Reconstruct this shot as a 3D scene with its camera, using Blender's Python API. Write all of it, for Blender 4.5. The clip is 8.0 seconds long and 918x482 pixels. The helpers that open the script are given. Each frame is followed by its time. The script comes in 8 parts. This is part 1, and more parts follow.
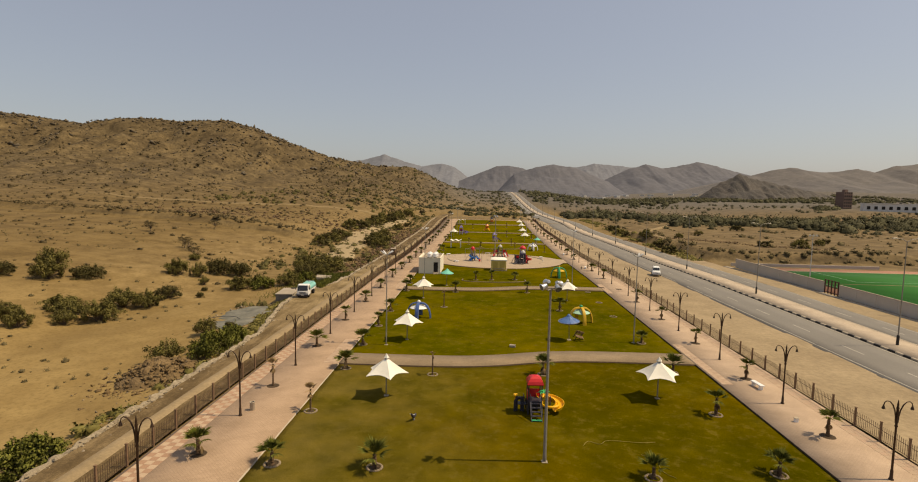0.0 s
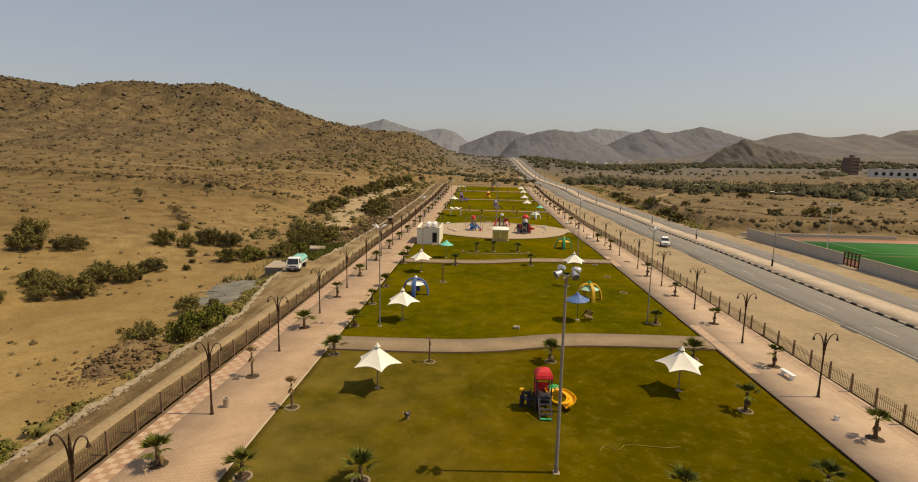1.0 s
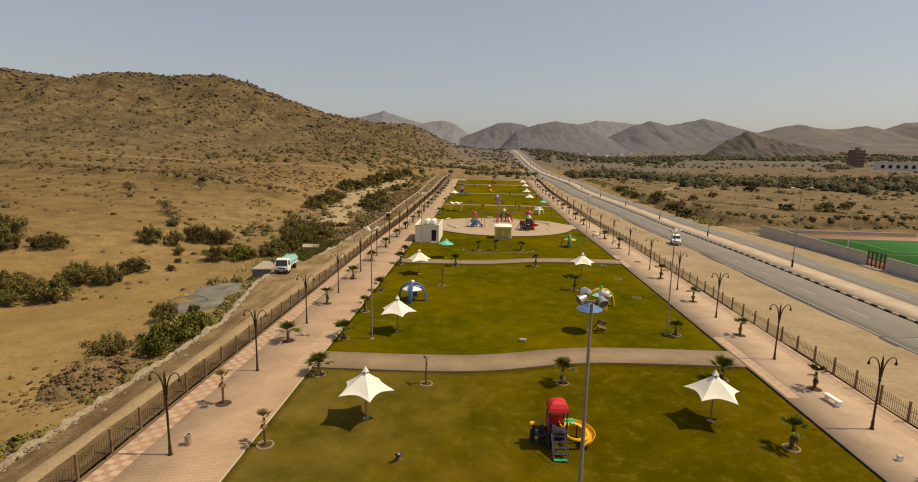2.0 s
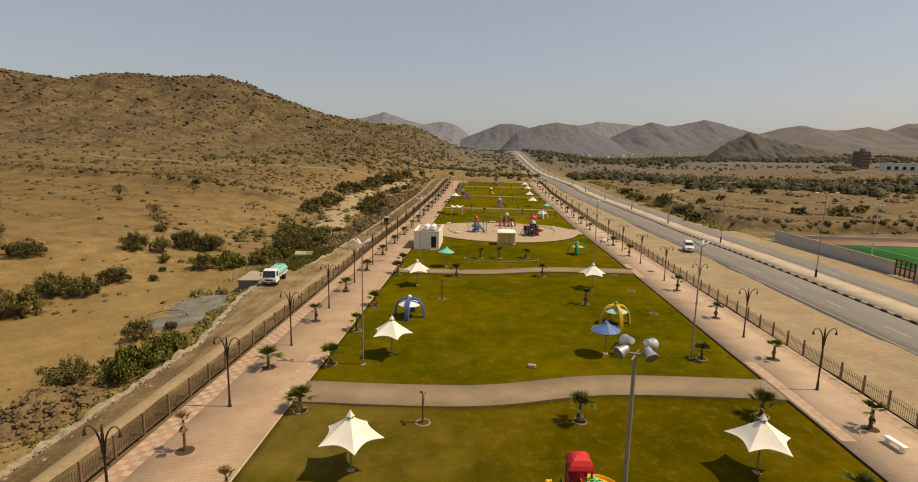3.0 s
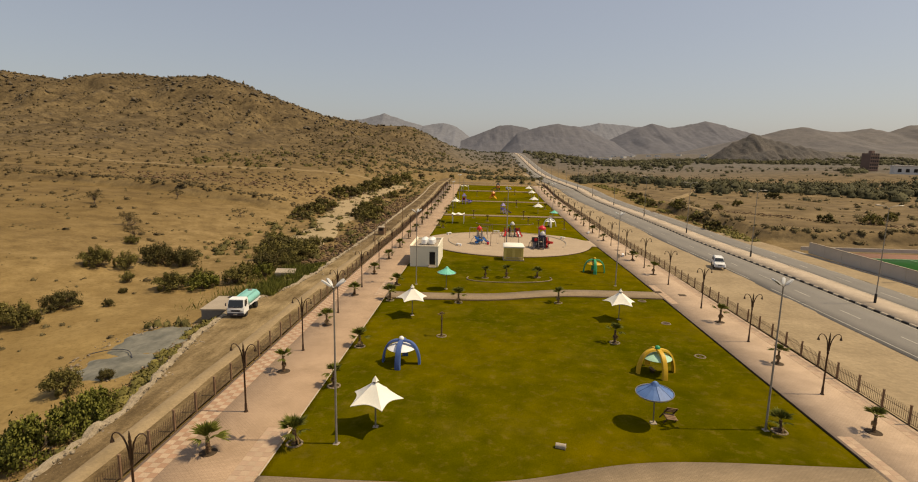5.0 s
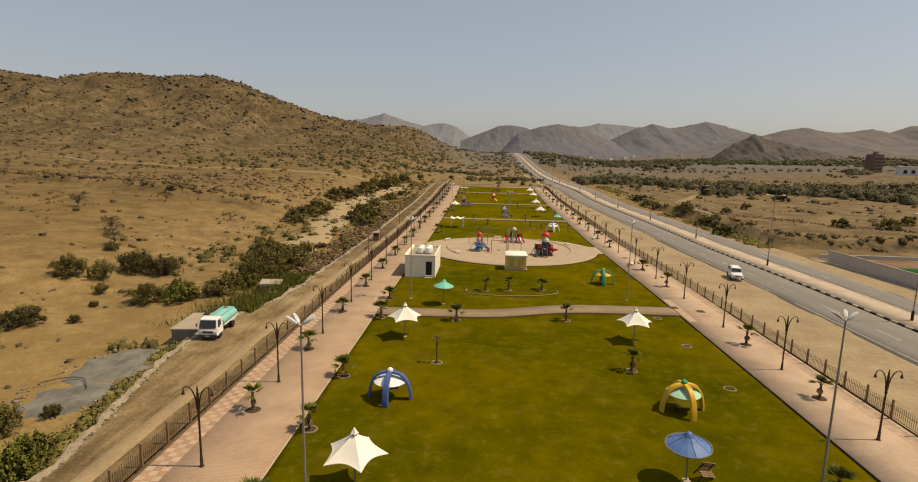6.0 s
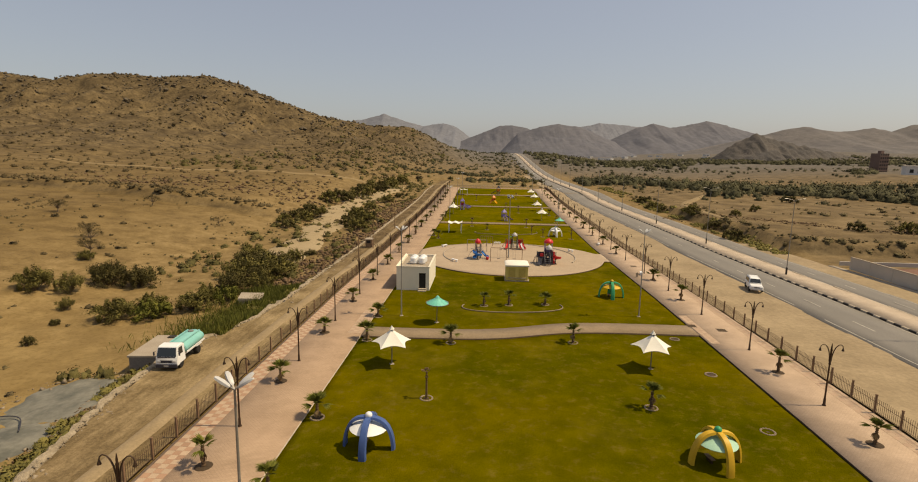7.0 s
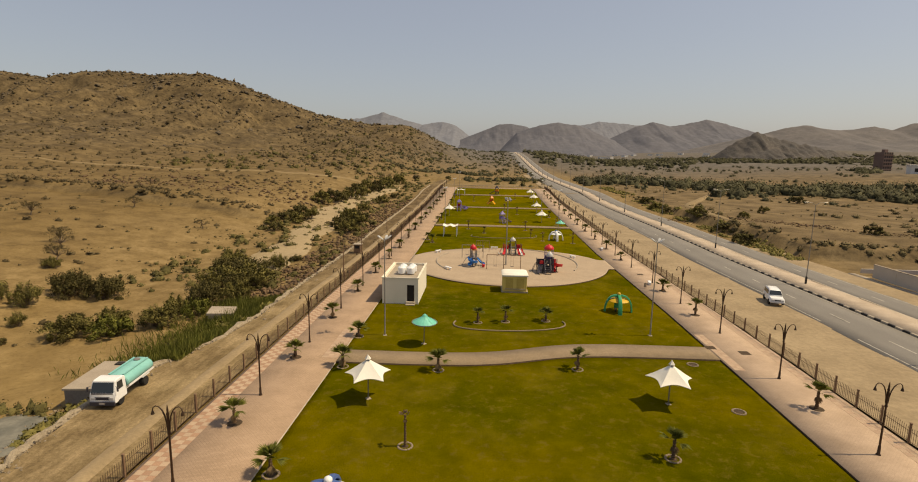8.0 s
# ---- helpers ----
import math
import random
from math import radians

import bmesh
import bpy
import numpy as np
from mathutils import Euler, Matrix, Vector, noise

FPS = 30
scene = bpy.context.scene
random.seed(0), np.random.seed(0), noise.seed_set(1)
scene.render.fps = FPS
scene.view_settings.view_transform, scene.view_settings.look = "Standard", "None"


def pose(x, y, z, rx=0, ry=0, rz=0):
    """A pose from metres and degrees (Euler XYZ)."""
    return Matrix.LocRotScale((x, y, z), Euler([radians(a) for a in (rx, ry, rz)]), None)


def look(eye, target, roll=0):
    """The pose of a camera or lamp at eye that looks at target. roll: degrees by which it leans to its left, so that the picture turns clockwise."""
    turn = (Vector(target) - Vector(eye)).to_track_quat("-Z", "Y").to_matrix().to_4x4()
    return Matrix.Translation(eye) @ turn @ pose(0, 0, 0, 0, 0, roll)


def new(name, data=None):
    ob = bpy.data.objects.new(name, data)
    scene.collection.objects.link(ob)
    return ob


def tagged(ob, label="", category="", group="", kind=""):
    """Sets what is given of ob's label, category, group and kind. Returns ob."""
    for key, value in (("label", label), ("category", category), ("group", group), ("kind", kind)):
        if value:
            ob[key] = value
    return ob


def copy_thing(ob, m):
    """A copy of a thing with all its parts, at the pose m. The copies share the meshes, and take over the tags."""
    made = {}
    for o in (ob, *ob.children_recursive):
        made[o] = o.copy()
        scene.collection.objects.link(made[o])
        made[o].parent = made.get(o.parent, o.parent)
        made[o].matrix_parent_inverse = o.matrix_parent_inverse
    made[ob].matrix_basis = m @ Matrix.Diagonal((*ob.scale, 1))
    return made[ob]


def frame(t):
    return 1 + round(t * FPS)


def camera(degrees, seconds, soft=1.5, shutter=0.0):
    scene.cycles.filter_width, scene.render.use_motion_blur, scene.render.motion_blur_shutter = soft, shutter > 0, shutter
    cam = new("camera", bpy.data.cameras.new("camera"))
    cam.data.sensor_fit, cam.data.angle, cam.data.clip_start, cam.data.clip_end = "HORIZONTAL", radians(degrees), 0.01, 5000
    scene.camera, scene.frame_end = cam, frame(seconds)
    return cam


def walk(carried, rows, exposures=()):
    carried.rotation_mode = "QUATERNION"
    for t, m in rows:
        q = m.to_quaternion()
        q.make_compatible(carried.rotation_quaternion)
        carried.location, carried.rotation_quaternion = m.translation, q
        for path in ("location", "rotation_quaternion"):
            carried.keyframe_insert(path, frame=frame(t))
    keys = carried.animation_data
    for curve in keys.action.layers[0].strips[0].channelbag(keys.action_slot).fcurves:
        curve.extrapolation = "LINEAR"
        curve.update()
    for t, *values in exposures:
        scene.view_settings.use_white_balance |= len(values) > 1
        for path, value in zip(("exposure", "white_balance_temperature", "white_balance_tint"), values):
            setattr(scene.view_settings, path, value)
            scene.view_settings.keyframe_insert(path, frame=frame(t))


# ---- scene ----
cam = camera(81.9, 8.0, soft=1.05)
PATH = [
    (0, (-0.682, -0.444, 15.502), (-0.77, 1.546, 15.324), 1.2),
    (0.5, (-0.747, 2.001, 15.573), (-0.833, 3.984, 15.328), 1.2),
    (1, (-0.843, 4.427, 15.689), (-0.929, 6.402, 15.383), 1.2),
    (1.5, (-0.955, 6.909, 15.817), (-1.041, 8.879, 15.482), 1.2),
    (3, (-1.374, 14.316, 16.075), (-1.464, 16.286, 15.745), 1.2),
    (3.5, (-1.585, 16.838, 16.176), (-1.672, 18.809, 15.848), 1.3),
    (4, (-1.797, 19.401, 16.292), (-1.887, 21.372, 15.965), 1.3),
    (5.5, (-2.242, 27.217, 16.746), (-2.332, 29.189, 16.421), 1.2),
    (6, (-2.251, 30.052, 16.916), (-2.341, 32.023, 16.591), 1.3),
    (6.5, (-2.145, 32.95, 17.088), (-2.237, 34.922, 16.765), 1.2),
    (7, (-1.969, 35.927, 17.194), (-2.061, 37.898, 16.87), 1.1),
    (7.5, (-1.716, 38.998, 17.318), (-1.808, 40.968, 16.991), 1.1),
    (8, (-1.399, 42.168, 17.374), (-1.489, 44.138, 17.045), 1.1),
]
walk(cam, [(t, look(eye, target, roll)) for t, eye, target, roll in PATH], exposures=[(0, -0.17, 7900, 10), (8, -0.17, 7900, 10)])

# ---- daylight ----
SUN_EL, SUN_AZ = 58.0, 87.0          # degrees; azimuth clockwise from +y
world = bpy.data.worlds.new("sky")
scene.world = world
world.use_nodes = True
wn = world.node_tree.nodes
sky = wn.new("ShaderNodeTexSky")
sky.sky_type = "NISHITA"
sky.sun_disc = False
sky.sun_elevation, sky.sun_rotation = radians(SUN_EL), radians(SUN_AZ)
sky.air_density, sky.dust_density, sky.ozone_density = 1.0, 1.9, 1.6
wn["Background"].inputs["Strength"].default_value = 0.103
haze = wn.new("ShaderNodeMix")
haze.data_type, haze.blend_type = "RGBA", "MIX"
haze.inputs["Factor"].default_value = 0.3
haze.inputs["B"].default_value = (6.5, 7.2, 9.6, 1)
world.node_tree.links.new(sky.outputs["Color"], haze.inputs["A"])
world.node_tree.links.new(haze.outputs["Result"], wn["Background"].inputs["Color"])
sun_data = bpy.data.lights.new("sun", "SUN")
sun_data.energy, sun_data.angle, sun_data.color = 4.62, radians(0.5), (1.0, 0.90, 0.72)
sun = new("sun", sun_data)
sun_way = Vector((math.sin(radians(SUN_AZ)) * math.cos(radians(SUN_EL)), math.cos(radians(SUN_AZ)) * math.cos(radians(SUN_EL)), math.sin(radians(SUN_EL))))
sun.matrix_world = look(tuple(sun_way * 300), (0, 0, 0))


# ---- building tools ----
class Geo:
    """Vertices and faces of one mesh."""

    def __init__(self):
        self.v, self.f = [], []

    def add(self, verts, faces, m=None):
        k = len(self.v)
        self.v += [tuple(m @ Vector(p)) for p in verts] if m is not None else [tuple(p) for p in verts]
        self.f += [tuple(i + k for i in face) for face in faces]
        return self

    def box(self, sx, sy, sz, at=(0, 0, 0), m=None, taper=1.0, bevel=0.0):
        """A box standing on at, optionally with tapered top and chamfered upright and top edges."""
        b = min(bevel, sx / 3, sy / 3, sz / 3)

        def ring(hx, hy, z, c):
            if b <= 0:
                return [(-hx, -hy, z), (hx, -hy, z), (hx, hy, z), (-hx, hy, z)]
            return [(-hx + c, -hy, z), (hx - c, -hy, z), (hx, -hy + c, z), (hx, hy - c, z), (hx - c, hy, z), (-hx + c, hy, z), (-hx, hy - c, z), (-hx, -hy + c, z)]
        hx, hy = sx / 2, sy / 2
        rings = [ring(hx, hy, 0, b)]
        if b > 0:
            rings += [ring(hx * taper, hy * taper, sz - b, b), ring(hx * taper - b, hy * taper - b, sz, b * 0.5)]
        else:
            rings += [ring(hx * taper, hy * taper, sz, 0)]
        return self.rings([[(p[0] + at[0], p[1] + at[1], p[2] + at[2]) for p in r] for r in rings], m)

    def rings(self, rings, m=None, caps=True, loop=False):
        n = len(rings[0])
        verts = [p for r in rings for p in r]
        faces = []
        rows = len(rings)
        for i in range(rows if loop else rows - 1):
            a, b = i * n, ((i + 1) % rows) * n
            faces += [(a + j, a + (j + 1) % n, b + (j + 1) % n, b + j) for j in range(n)]
        if caps and not loop:
            faces += [tuple(reversed(range(n))), tuple(range((rows - 1) * n, rows * n))]
        return self.add(verts, faces, m)

    def lathe(self, profile, n=12, at=(0, 0, 0), m=None, caps=True):
        """profile: (radius, height) from the bottom up."""
        return self.rings([[(at[0] + r * math.cos(2 * math.pi * j / n), at[1] + r * math.sin(2 * math.pi * j / n), at[2] + z) for j in range(n)] for r, z in profile], m, caps)

    def tube(self, points, radius, n=8, m=None, loop=False):
        pts = [Vector(p) for p in points]
        count = len(pts)
        radii = radius if isinstance(radius, (list, tuple)) else [radius] * count
        rings, side = [], None
        for i, p in enumerate(pts):
            way = (pts[(i + 1) % count] - pts[i - 1]) if loop else (pts[min(i + 1, count - 1)] - pts[max(i - 1, 0)])
            way.normalize()
            if side is None:
                side = way.orthogonal().normalized()
            side = (side - way * side.dot(way)).normalized()
            up = way.cross(side)
            rings.append([tuple(p + (side * math.cos(2 * math.pi * j / n) + up * math.sin(2 * math.pi * j / n)) * radii[i]) for j in range(n)])
        return self.rings(rings, m, True, loop)

    def ball(self, r, at=(0, 0, 0), n=12, squash=1.0):
        k = n // 2
        return self.lathe([(max(r * math.sin(math.pi * i / k), 0.002), -r * squash * math.cos(math.pi * i / k)) for i in range(k + 1)], n, at)

    def mesh(self, name, smooth=False):
        me = bpy.data.meshes.new(name)
        me.from_pydata(self.v, [], self.f)
        if smooth:
            me.shade_smooth()
            me.set_sharp_from_angle(angle=radians(38))
        me.update()
        return me


def part(name, geo, material, parent, label="", smooth=False):
    """Links a Geo, or a ready mesh, as one mesh object under a thing or a part."""
    me = geo.mesh(name, smooth) if isinstance(geo, Geo) else geo
    if not me.materials:
        me.materials.append(material)
    ob = new(name, me)
    ob.parent = parent
    return tagged(ob, label)


def thing(name, label, category, group="", kind=""):
    ob = new(name)
    ob.empty_display_size = 0.3
    return tagged(ob, label, category, group, kind)


def solid(name, geo, material, label, category, group="", kind="", smooth=False):
    """A top-level thing of a single mesh."""
    me = geo.mesh(name, smooth) if isinstance(geo, Geo) else geo
    if not me.materials:
        me.materials.append(material)
    return tagged(new(name, me), label, category, group, kind)


def np_mesh(name, verts, faces):
    """A mesh from arrays; all faces have the same number of corners."""
    me = bpy.data.meshes.new(name)
    k = faces.shape[1]
    me.vertices.add(len(verts))
    me.vertices.foreach_set("co", np.asarray(verts, dtype=np.float32).ravel())
    me.loops.add(faces.size)
    me.loops.foreach_set("vertex_index", faces.ravel().astype(np.int32))
    me.polygons.add(len(faces))
    me.polygons.foreach_set("loop_start", np.arange(0, faces.size, k, dtype=np.int32))
    me.polygons.foreach_set("loop_total", np.full(len(faces), k, dtype=np.int32))
    me.update(calc_edges=True)
    me.validate()
    return me


def grid_faces(nx, ny):
    i = np.arange((ny - 1) * nx).reshape(ny - 1, nx)[:, :-1].ravel()
    return np.stack([i, i + 1, i + nx + 1, i + nx], axis=1)


def lattice(ix, iy, seed):
    h = (ix.astype(np.int64) * 374761393 + iy.astype(np.int64) * 668265263 + seed * 144665) & 0x7FFFFFFF
    h = ((h ^ (h >> 13)) * 1274126177) & 0x7FFFFFFF
    return ((h ^ (h >> 16)) & 0xFFFF) / 65535.0


def vnoise(x, y, seed=0):
    """Smooth value noise, 0 to 1."""
    x, y = np.asarray(x, float), np.asarray(y, float)
    ix, iy = np.floor(x), np.floor(y)
    fx, fy = x - ix, y - iy
    fx, fy = fx * fx * (3 - 2 * fx), fy * fy * (3 - 2 * fy)
    a, b = lattice(ix, iy, seed), lattice(ix + 1, iy, seed)
    c, d = lattice(ix, iy + 1, seed), lattice(ix + 1, iy + 1, seed)
    return (a * (1 - fx) + b * fx) * (1 - fy) + (c * (1 - fx) + d * fx) * fy


def fbm(x, y, octaves=4, seed=0):
    total, amp, norm = 0.0, 1.0, 0.0
    for k in range(octaves):
        total = total + amp * vnoise(x * 2 ** k + 17.3 * k, y * 2 ** k - 9.1 * k, seed + k)
        norm += amp
        amp *= 0.5
    return total / norm


def smooth(a, b, x):
    t = np.clip((np.asarray(x, float) - a) / (b - a), 0, 1)
    return t * t * (3 - 2 * t)


# ---- materials ----
def base_material(name, rough=0.8, metal=0.0):
    ma = bpy.data.materials.new(name)
    ma.use_nodes = True
    nt = ma.node_tree
    bsdf = nt.nodes["Principled BSDF"]
    bsdf.inputs["Roughness"].default_value = rough
    bsdf.inputs["Metallic"].default_value = metal
    bsdf.inputs["Specular IOR Level"].default_value = 0.3
    return ma, nt, bsdf


def add_noise(nt, scale, detail=4.0, rough=0.6, vector=None):
    n = nt.nodes.new("ShaderNodeTexNoise")
    n.inputs["Scale"].default_value, n.inputs["Detail"].default_value, n.inputs["Roughness"].default_value = scale, detail, rough
    if vector is None:
        g = nt.nodes.new("ShaderNodeNewGeometry")
        vector = g.outputs["Position"]
    nt.links.new(vector, n.inputs["Vector"])
    return n.outputs["Fac"]


def ramp(nt, fac, stops):
    r = nt.nodes.new("ShaderNodeValToRGB")
    els = r.color_ramp.elements
    while len(els) < len(stops):
        els.new(0.5)
    for e, (pos, c) in zip(els, stops):
        e.position, e.color = pos, (*c, 1)
    nt.links.new(fac, r.inputs["Fac"])
    return r.outputs["Color"]


def mix(nt, fac, a, b, how="MIX"):
    m = nt.nodes.new("ShaderNodeMix")
    m.data_type, m.blend_type = "RGBA", how
    for sock, val in ((m.inputs["Factor"], fac), (m.inputs["A"], a), (m.inputs["B"], b)):
        if isinstance(val, (int, float)):
            sock.default_value = val
        elif isinstance(val, tuple):
            sock.default_value = (*val, 1)
        else:
            nt.links.new(val, sock)
    return m.outputs["Result"]


def add_bump(nt, bsdf, height, strength, distance):
    b = nt.nodes.new("ShaderNodeBump")
    b.inputs["Strength"].default_value, b.inputs["Distance"].default_value = strength, distance
    nt.links.new(height, b.inputs["Height"])
    nt.links.new(b.outputs["Normal"], bsdf.inputs["Normal"])


def surface(name, c1, c2, scale=1.0, fine=12.0, rough=0.8, metal=0.0, bump=0.3, depth=0.01, spread=0.25, vary=0.0, grit=1.0):
    """Two colours mixed by broad noise, dirtied by fine noise, with relief; vary: brightness per object."""
    ma, nt, bsdf = base_material(name, rough, metal)
    broad = add_noise(nt, scale, 3)
    grain = add_noise(nt, fine, 4, 0.7)
    c = ramp(nt, broad, [(0.5 - spread, c1), (0.5 + spread, c2)])
    g = ramp(nt, grain, [(0.25, (1 - 0.28 * grit,) * 3), (0.75, (1 + 0.12 * grit,) * 3)])
    c = mix(nt, 1.0, c, g, "MULTIPLY")
    if vary:
        info = nt.nodes.new("ShaderNodeObjectInfo")
        v = ramp(nt, info.outputs["Random"], [(0.0, (1 - vary,) * 3), (1.0, (1 + vary,) * 3)])
        c = mix(nt, 1.0, c, v, "MULTIPLY")
    nt.links.new(c, bsdf.inputs["Base Color"])
    if bump:
        add_bump(nt, bsdf, grain, bump, depth)
    return ma


def foliage(name, c1, c2, scale=0.7):
    ma, nt, bsdf = base_material(name, 0.85)
    bsdf.inputs["Specular IOR Level"].default_value = 0.12
    geo = nt.nodes.new("ShaderNodeNewGeometry")
    c = ramp(nt, geo.outputs["Random Per Island"], [(0.0, c1), (1.0, c2)])
    n = ramp(nt, add_noise(nt, scale, 2), [(0.3, (0.7, 0.7, 0.7)), (0.7, (1.2, 1.2, 1.2))])
    nt.links.new(mix(nt, 1.0, c, n, "MULTIPLY"), bsdf.inputs["Base Color"])
    bsdf.inputs["Transmission Weight"].default_value = 0.0
    return ma


def ground_material():
    ma, nt, bsdf = base_material("dry_ground", 0.95)
    bsdf.inputs["Specular IOR Level"].default_value = 0.1
    geo = nt.nodes.new("ShaderNodeNewGeometry")
    sep = nt.nodes.new("ShaderNodeSeparateXYZ")
    nt.links.new(geo.outputs["Position"], sep.inputs[0])
    nrm = nt.nodes.new("ShaderNodeSeparateXYZ")
    nt.links.new(geo.outputs["Normal"], nrm.inputs[0])
    broad, mid, fine = add_noise(nt, 0.02, 4), add_noise(nt, 0.15, 5, 0.65), add_noise(nt, 2.2, 5, 0.7)
    sand = ramp(nt, broad, [(0.35, (0.235, 0.158, 0.062)), (0.65, (0.33, 0.228, 0.094))])
    dark = ramp(nt, mid, [(0.42, (0.62, 0.58, 0.52)), (0.6, (1.0, 1.0, 1.0))])
    sand = mix(nt, 0.55, sand, dark, "MULTIPLY")
    north = nt.nodes.new("ShaderNodeMapRange")
    north.inputs["From Min"].default_value, north.inputs["From Max"].default_value, north.inputs["To Max"].default_value = 70.0, 112.0, 0.85
    nt.links.new(sep.outputs["Y"], north.inputs["Value"])
    stony = ramp(nt, add_noise(nt, 0.3, 6, 0.7), [(0.34, (0.125, 0.083, 0.035)), (0.5, (0.19, 0.128, 0.055)), (0.66, (0.262, 0.182, 0.084))])
    sand = mix(nt, north.outputs["Result"], sand, stony)
    east = nt.nodes.new("ShaderNodeMapRange")
    east.inputs["From Min"].default_value, east.inputs["From Max"].default_value = 54.0, 62.0
    nt.links.new(sep.outputs["X"], east.inputs["Value"])
    loam = ramp(nt, mid, [(0.34, (0.1, 0.069, 0.034)), (0.5, (0.15, 0.105, 0.052)), (0.68, (0.22, 0.156, 0.08))])
    # Loam greys with distance along y, the valley haze put into its colour.
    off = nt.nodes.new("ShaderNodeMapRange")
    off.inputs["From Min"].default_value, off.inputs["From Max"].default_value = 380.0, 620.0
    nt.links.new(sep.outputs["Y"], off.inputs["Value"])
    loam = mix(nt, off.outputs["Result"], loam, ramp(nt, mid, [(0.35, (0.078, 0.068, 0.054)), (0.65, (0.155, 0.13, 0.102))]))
    sand = mix(nt, east.outputs["Result"], sand, loam)
    west = nt.nodes.new("ShaderNodeMapRange")
    west.inputs["From Min"].default_value, west.inputs["From Max"].default_value = -64.0, -92.0
    nt.links.new(sep.outputs["X"], west.inputs["Value"])
    brown = ramp(nt, mid, [(0.36, (0.118, 0.077, 0.03)), (0.6, (0.185, 0.124, 0.05))])
    sand = mix(nt, west.outputs["Result"], sand, brown)
    rock = ramp(nt, mid, [(0.34, (0.09, 0.064, 0.033)), (0.5, (0.136, 0.097, 0.049)), (0.68, (0.178, 0.129, 0.067))])
    high = nt.nodes.new("ShaderNodeMapRange")
    high.inputs["From Min"].default_value, high.inputs["From Max"].default_value = 3.0, 22.0
    nt.links.new(sep.outputs["Z"], high.inputs["Value"])
    steep = nt.nodes.new("ShaderNodeMapRange")
    steep.inputs["From Min"].default_value, steep.inputs["From Max"].default_value = 0.97, 0.85
    nt.links.new(nrm.outputs["Z"], steep.inputs["Value"])
    fac = nt.nodes.new("ShaderNodeMath")
    fac.operation, fac.use_clamp = "ADD", True
    nt.links.new(high.outputs["Result"], fac.inputs[0])
    nt.links.new(steep.outputs["Result"], fac.inputs[1])
    c = mix(nt, fac.outputs[0], sand, rock)
    stones = ramp(nt, add_noise(nt, 0.42, 4, 0.75), [(0.36, (0.62, 0.61, 0.6)), (0.5, (1.0, 1.0, 1.0)), (0.66, (1.14, 1.12, 1.08))])
    c = mix(nt, fac.outputs[0], c, mix(nt, 1.0, c, stones, "MULTIPLY"))
    speck = ramp(nt, fine, [(0.34, (0.78, 0.765, 0.73)), (0.5, (1.0, 1.0, 1.0)), (0.7, (1.08, 1.07, 1.04))])
    c = mix(nt, 1.0, c, speck, "MULTIPLY")
    crag = ramp(nt, add_noise(nt, 0.05, 5, 0.7), [(0.4, (0.66, 0.66, 0.68)), (0.55, (1.0, 1.0, 1.0)), (0.7, (1.12, 1.1, 1.05))])
    c = mix(nt, fac.outputs[0], c, mix(nt, 1.0, c, crag, "MULTIPLY"))
    # The same hazy distance grey, laid over the far slopes and the pass.
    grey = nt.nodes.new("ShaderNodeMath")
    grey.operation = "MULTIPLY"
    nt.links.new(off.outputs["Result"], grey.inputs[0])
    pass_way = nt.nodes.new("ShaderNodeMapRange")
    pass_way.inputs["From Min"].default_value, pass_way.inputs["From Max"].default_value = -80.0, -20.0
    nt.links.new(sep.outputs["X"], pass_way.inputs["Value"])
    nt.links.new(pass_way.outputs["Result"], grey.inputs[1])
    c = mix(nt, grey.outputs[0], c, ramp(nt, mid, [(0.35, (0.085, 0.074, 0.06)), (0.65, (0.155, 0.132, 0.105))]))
    nt.links.new(c, bsdf.inputs["Base Color"])
    add_bump(nt, bsdf, fine, 0.45, 0.08)
    return ma


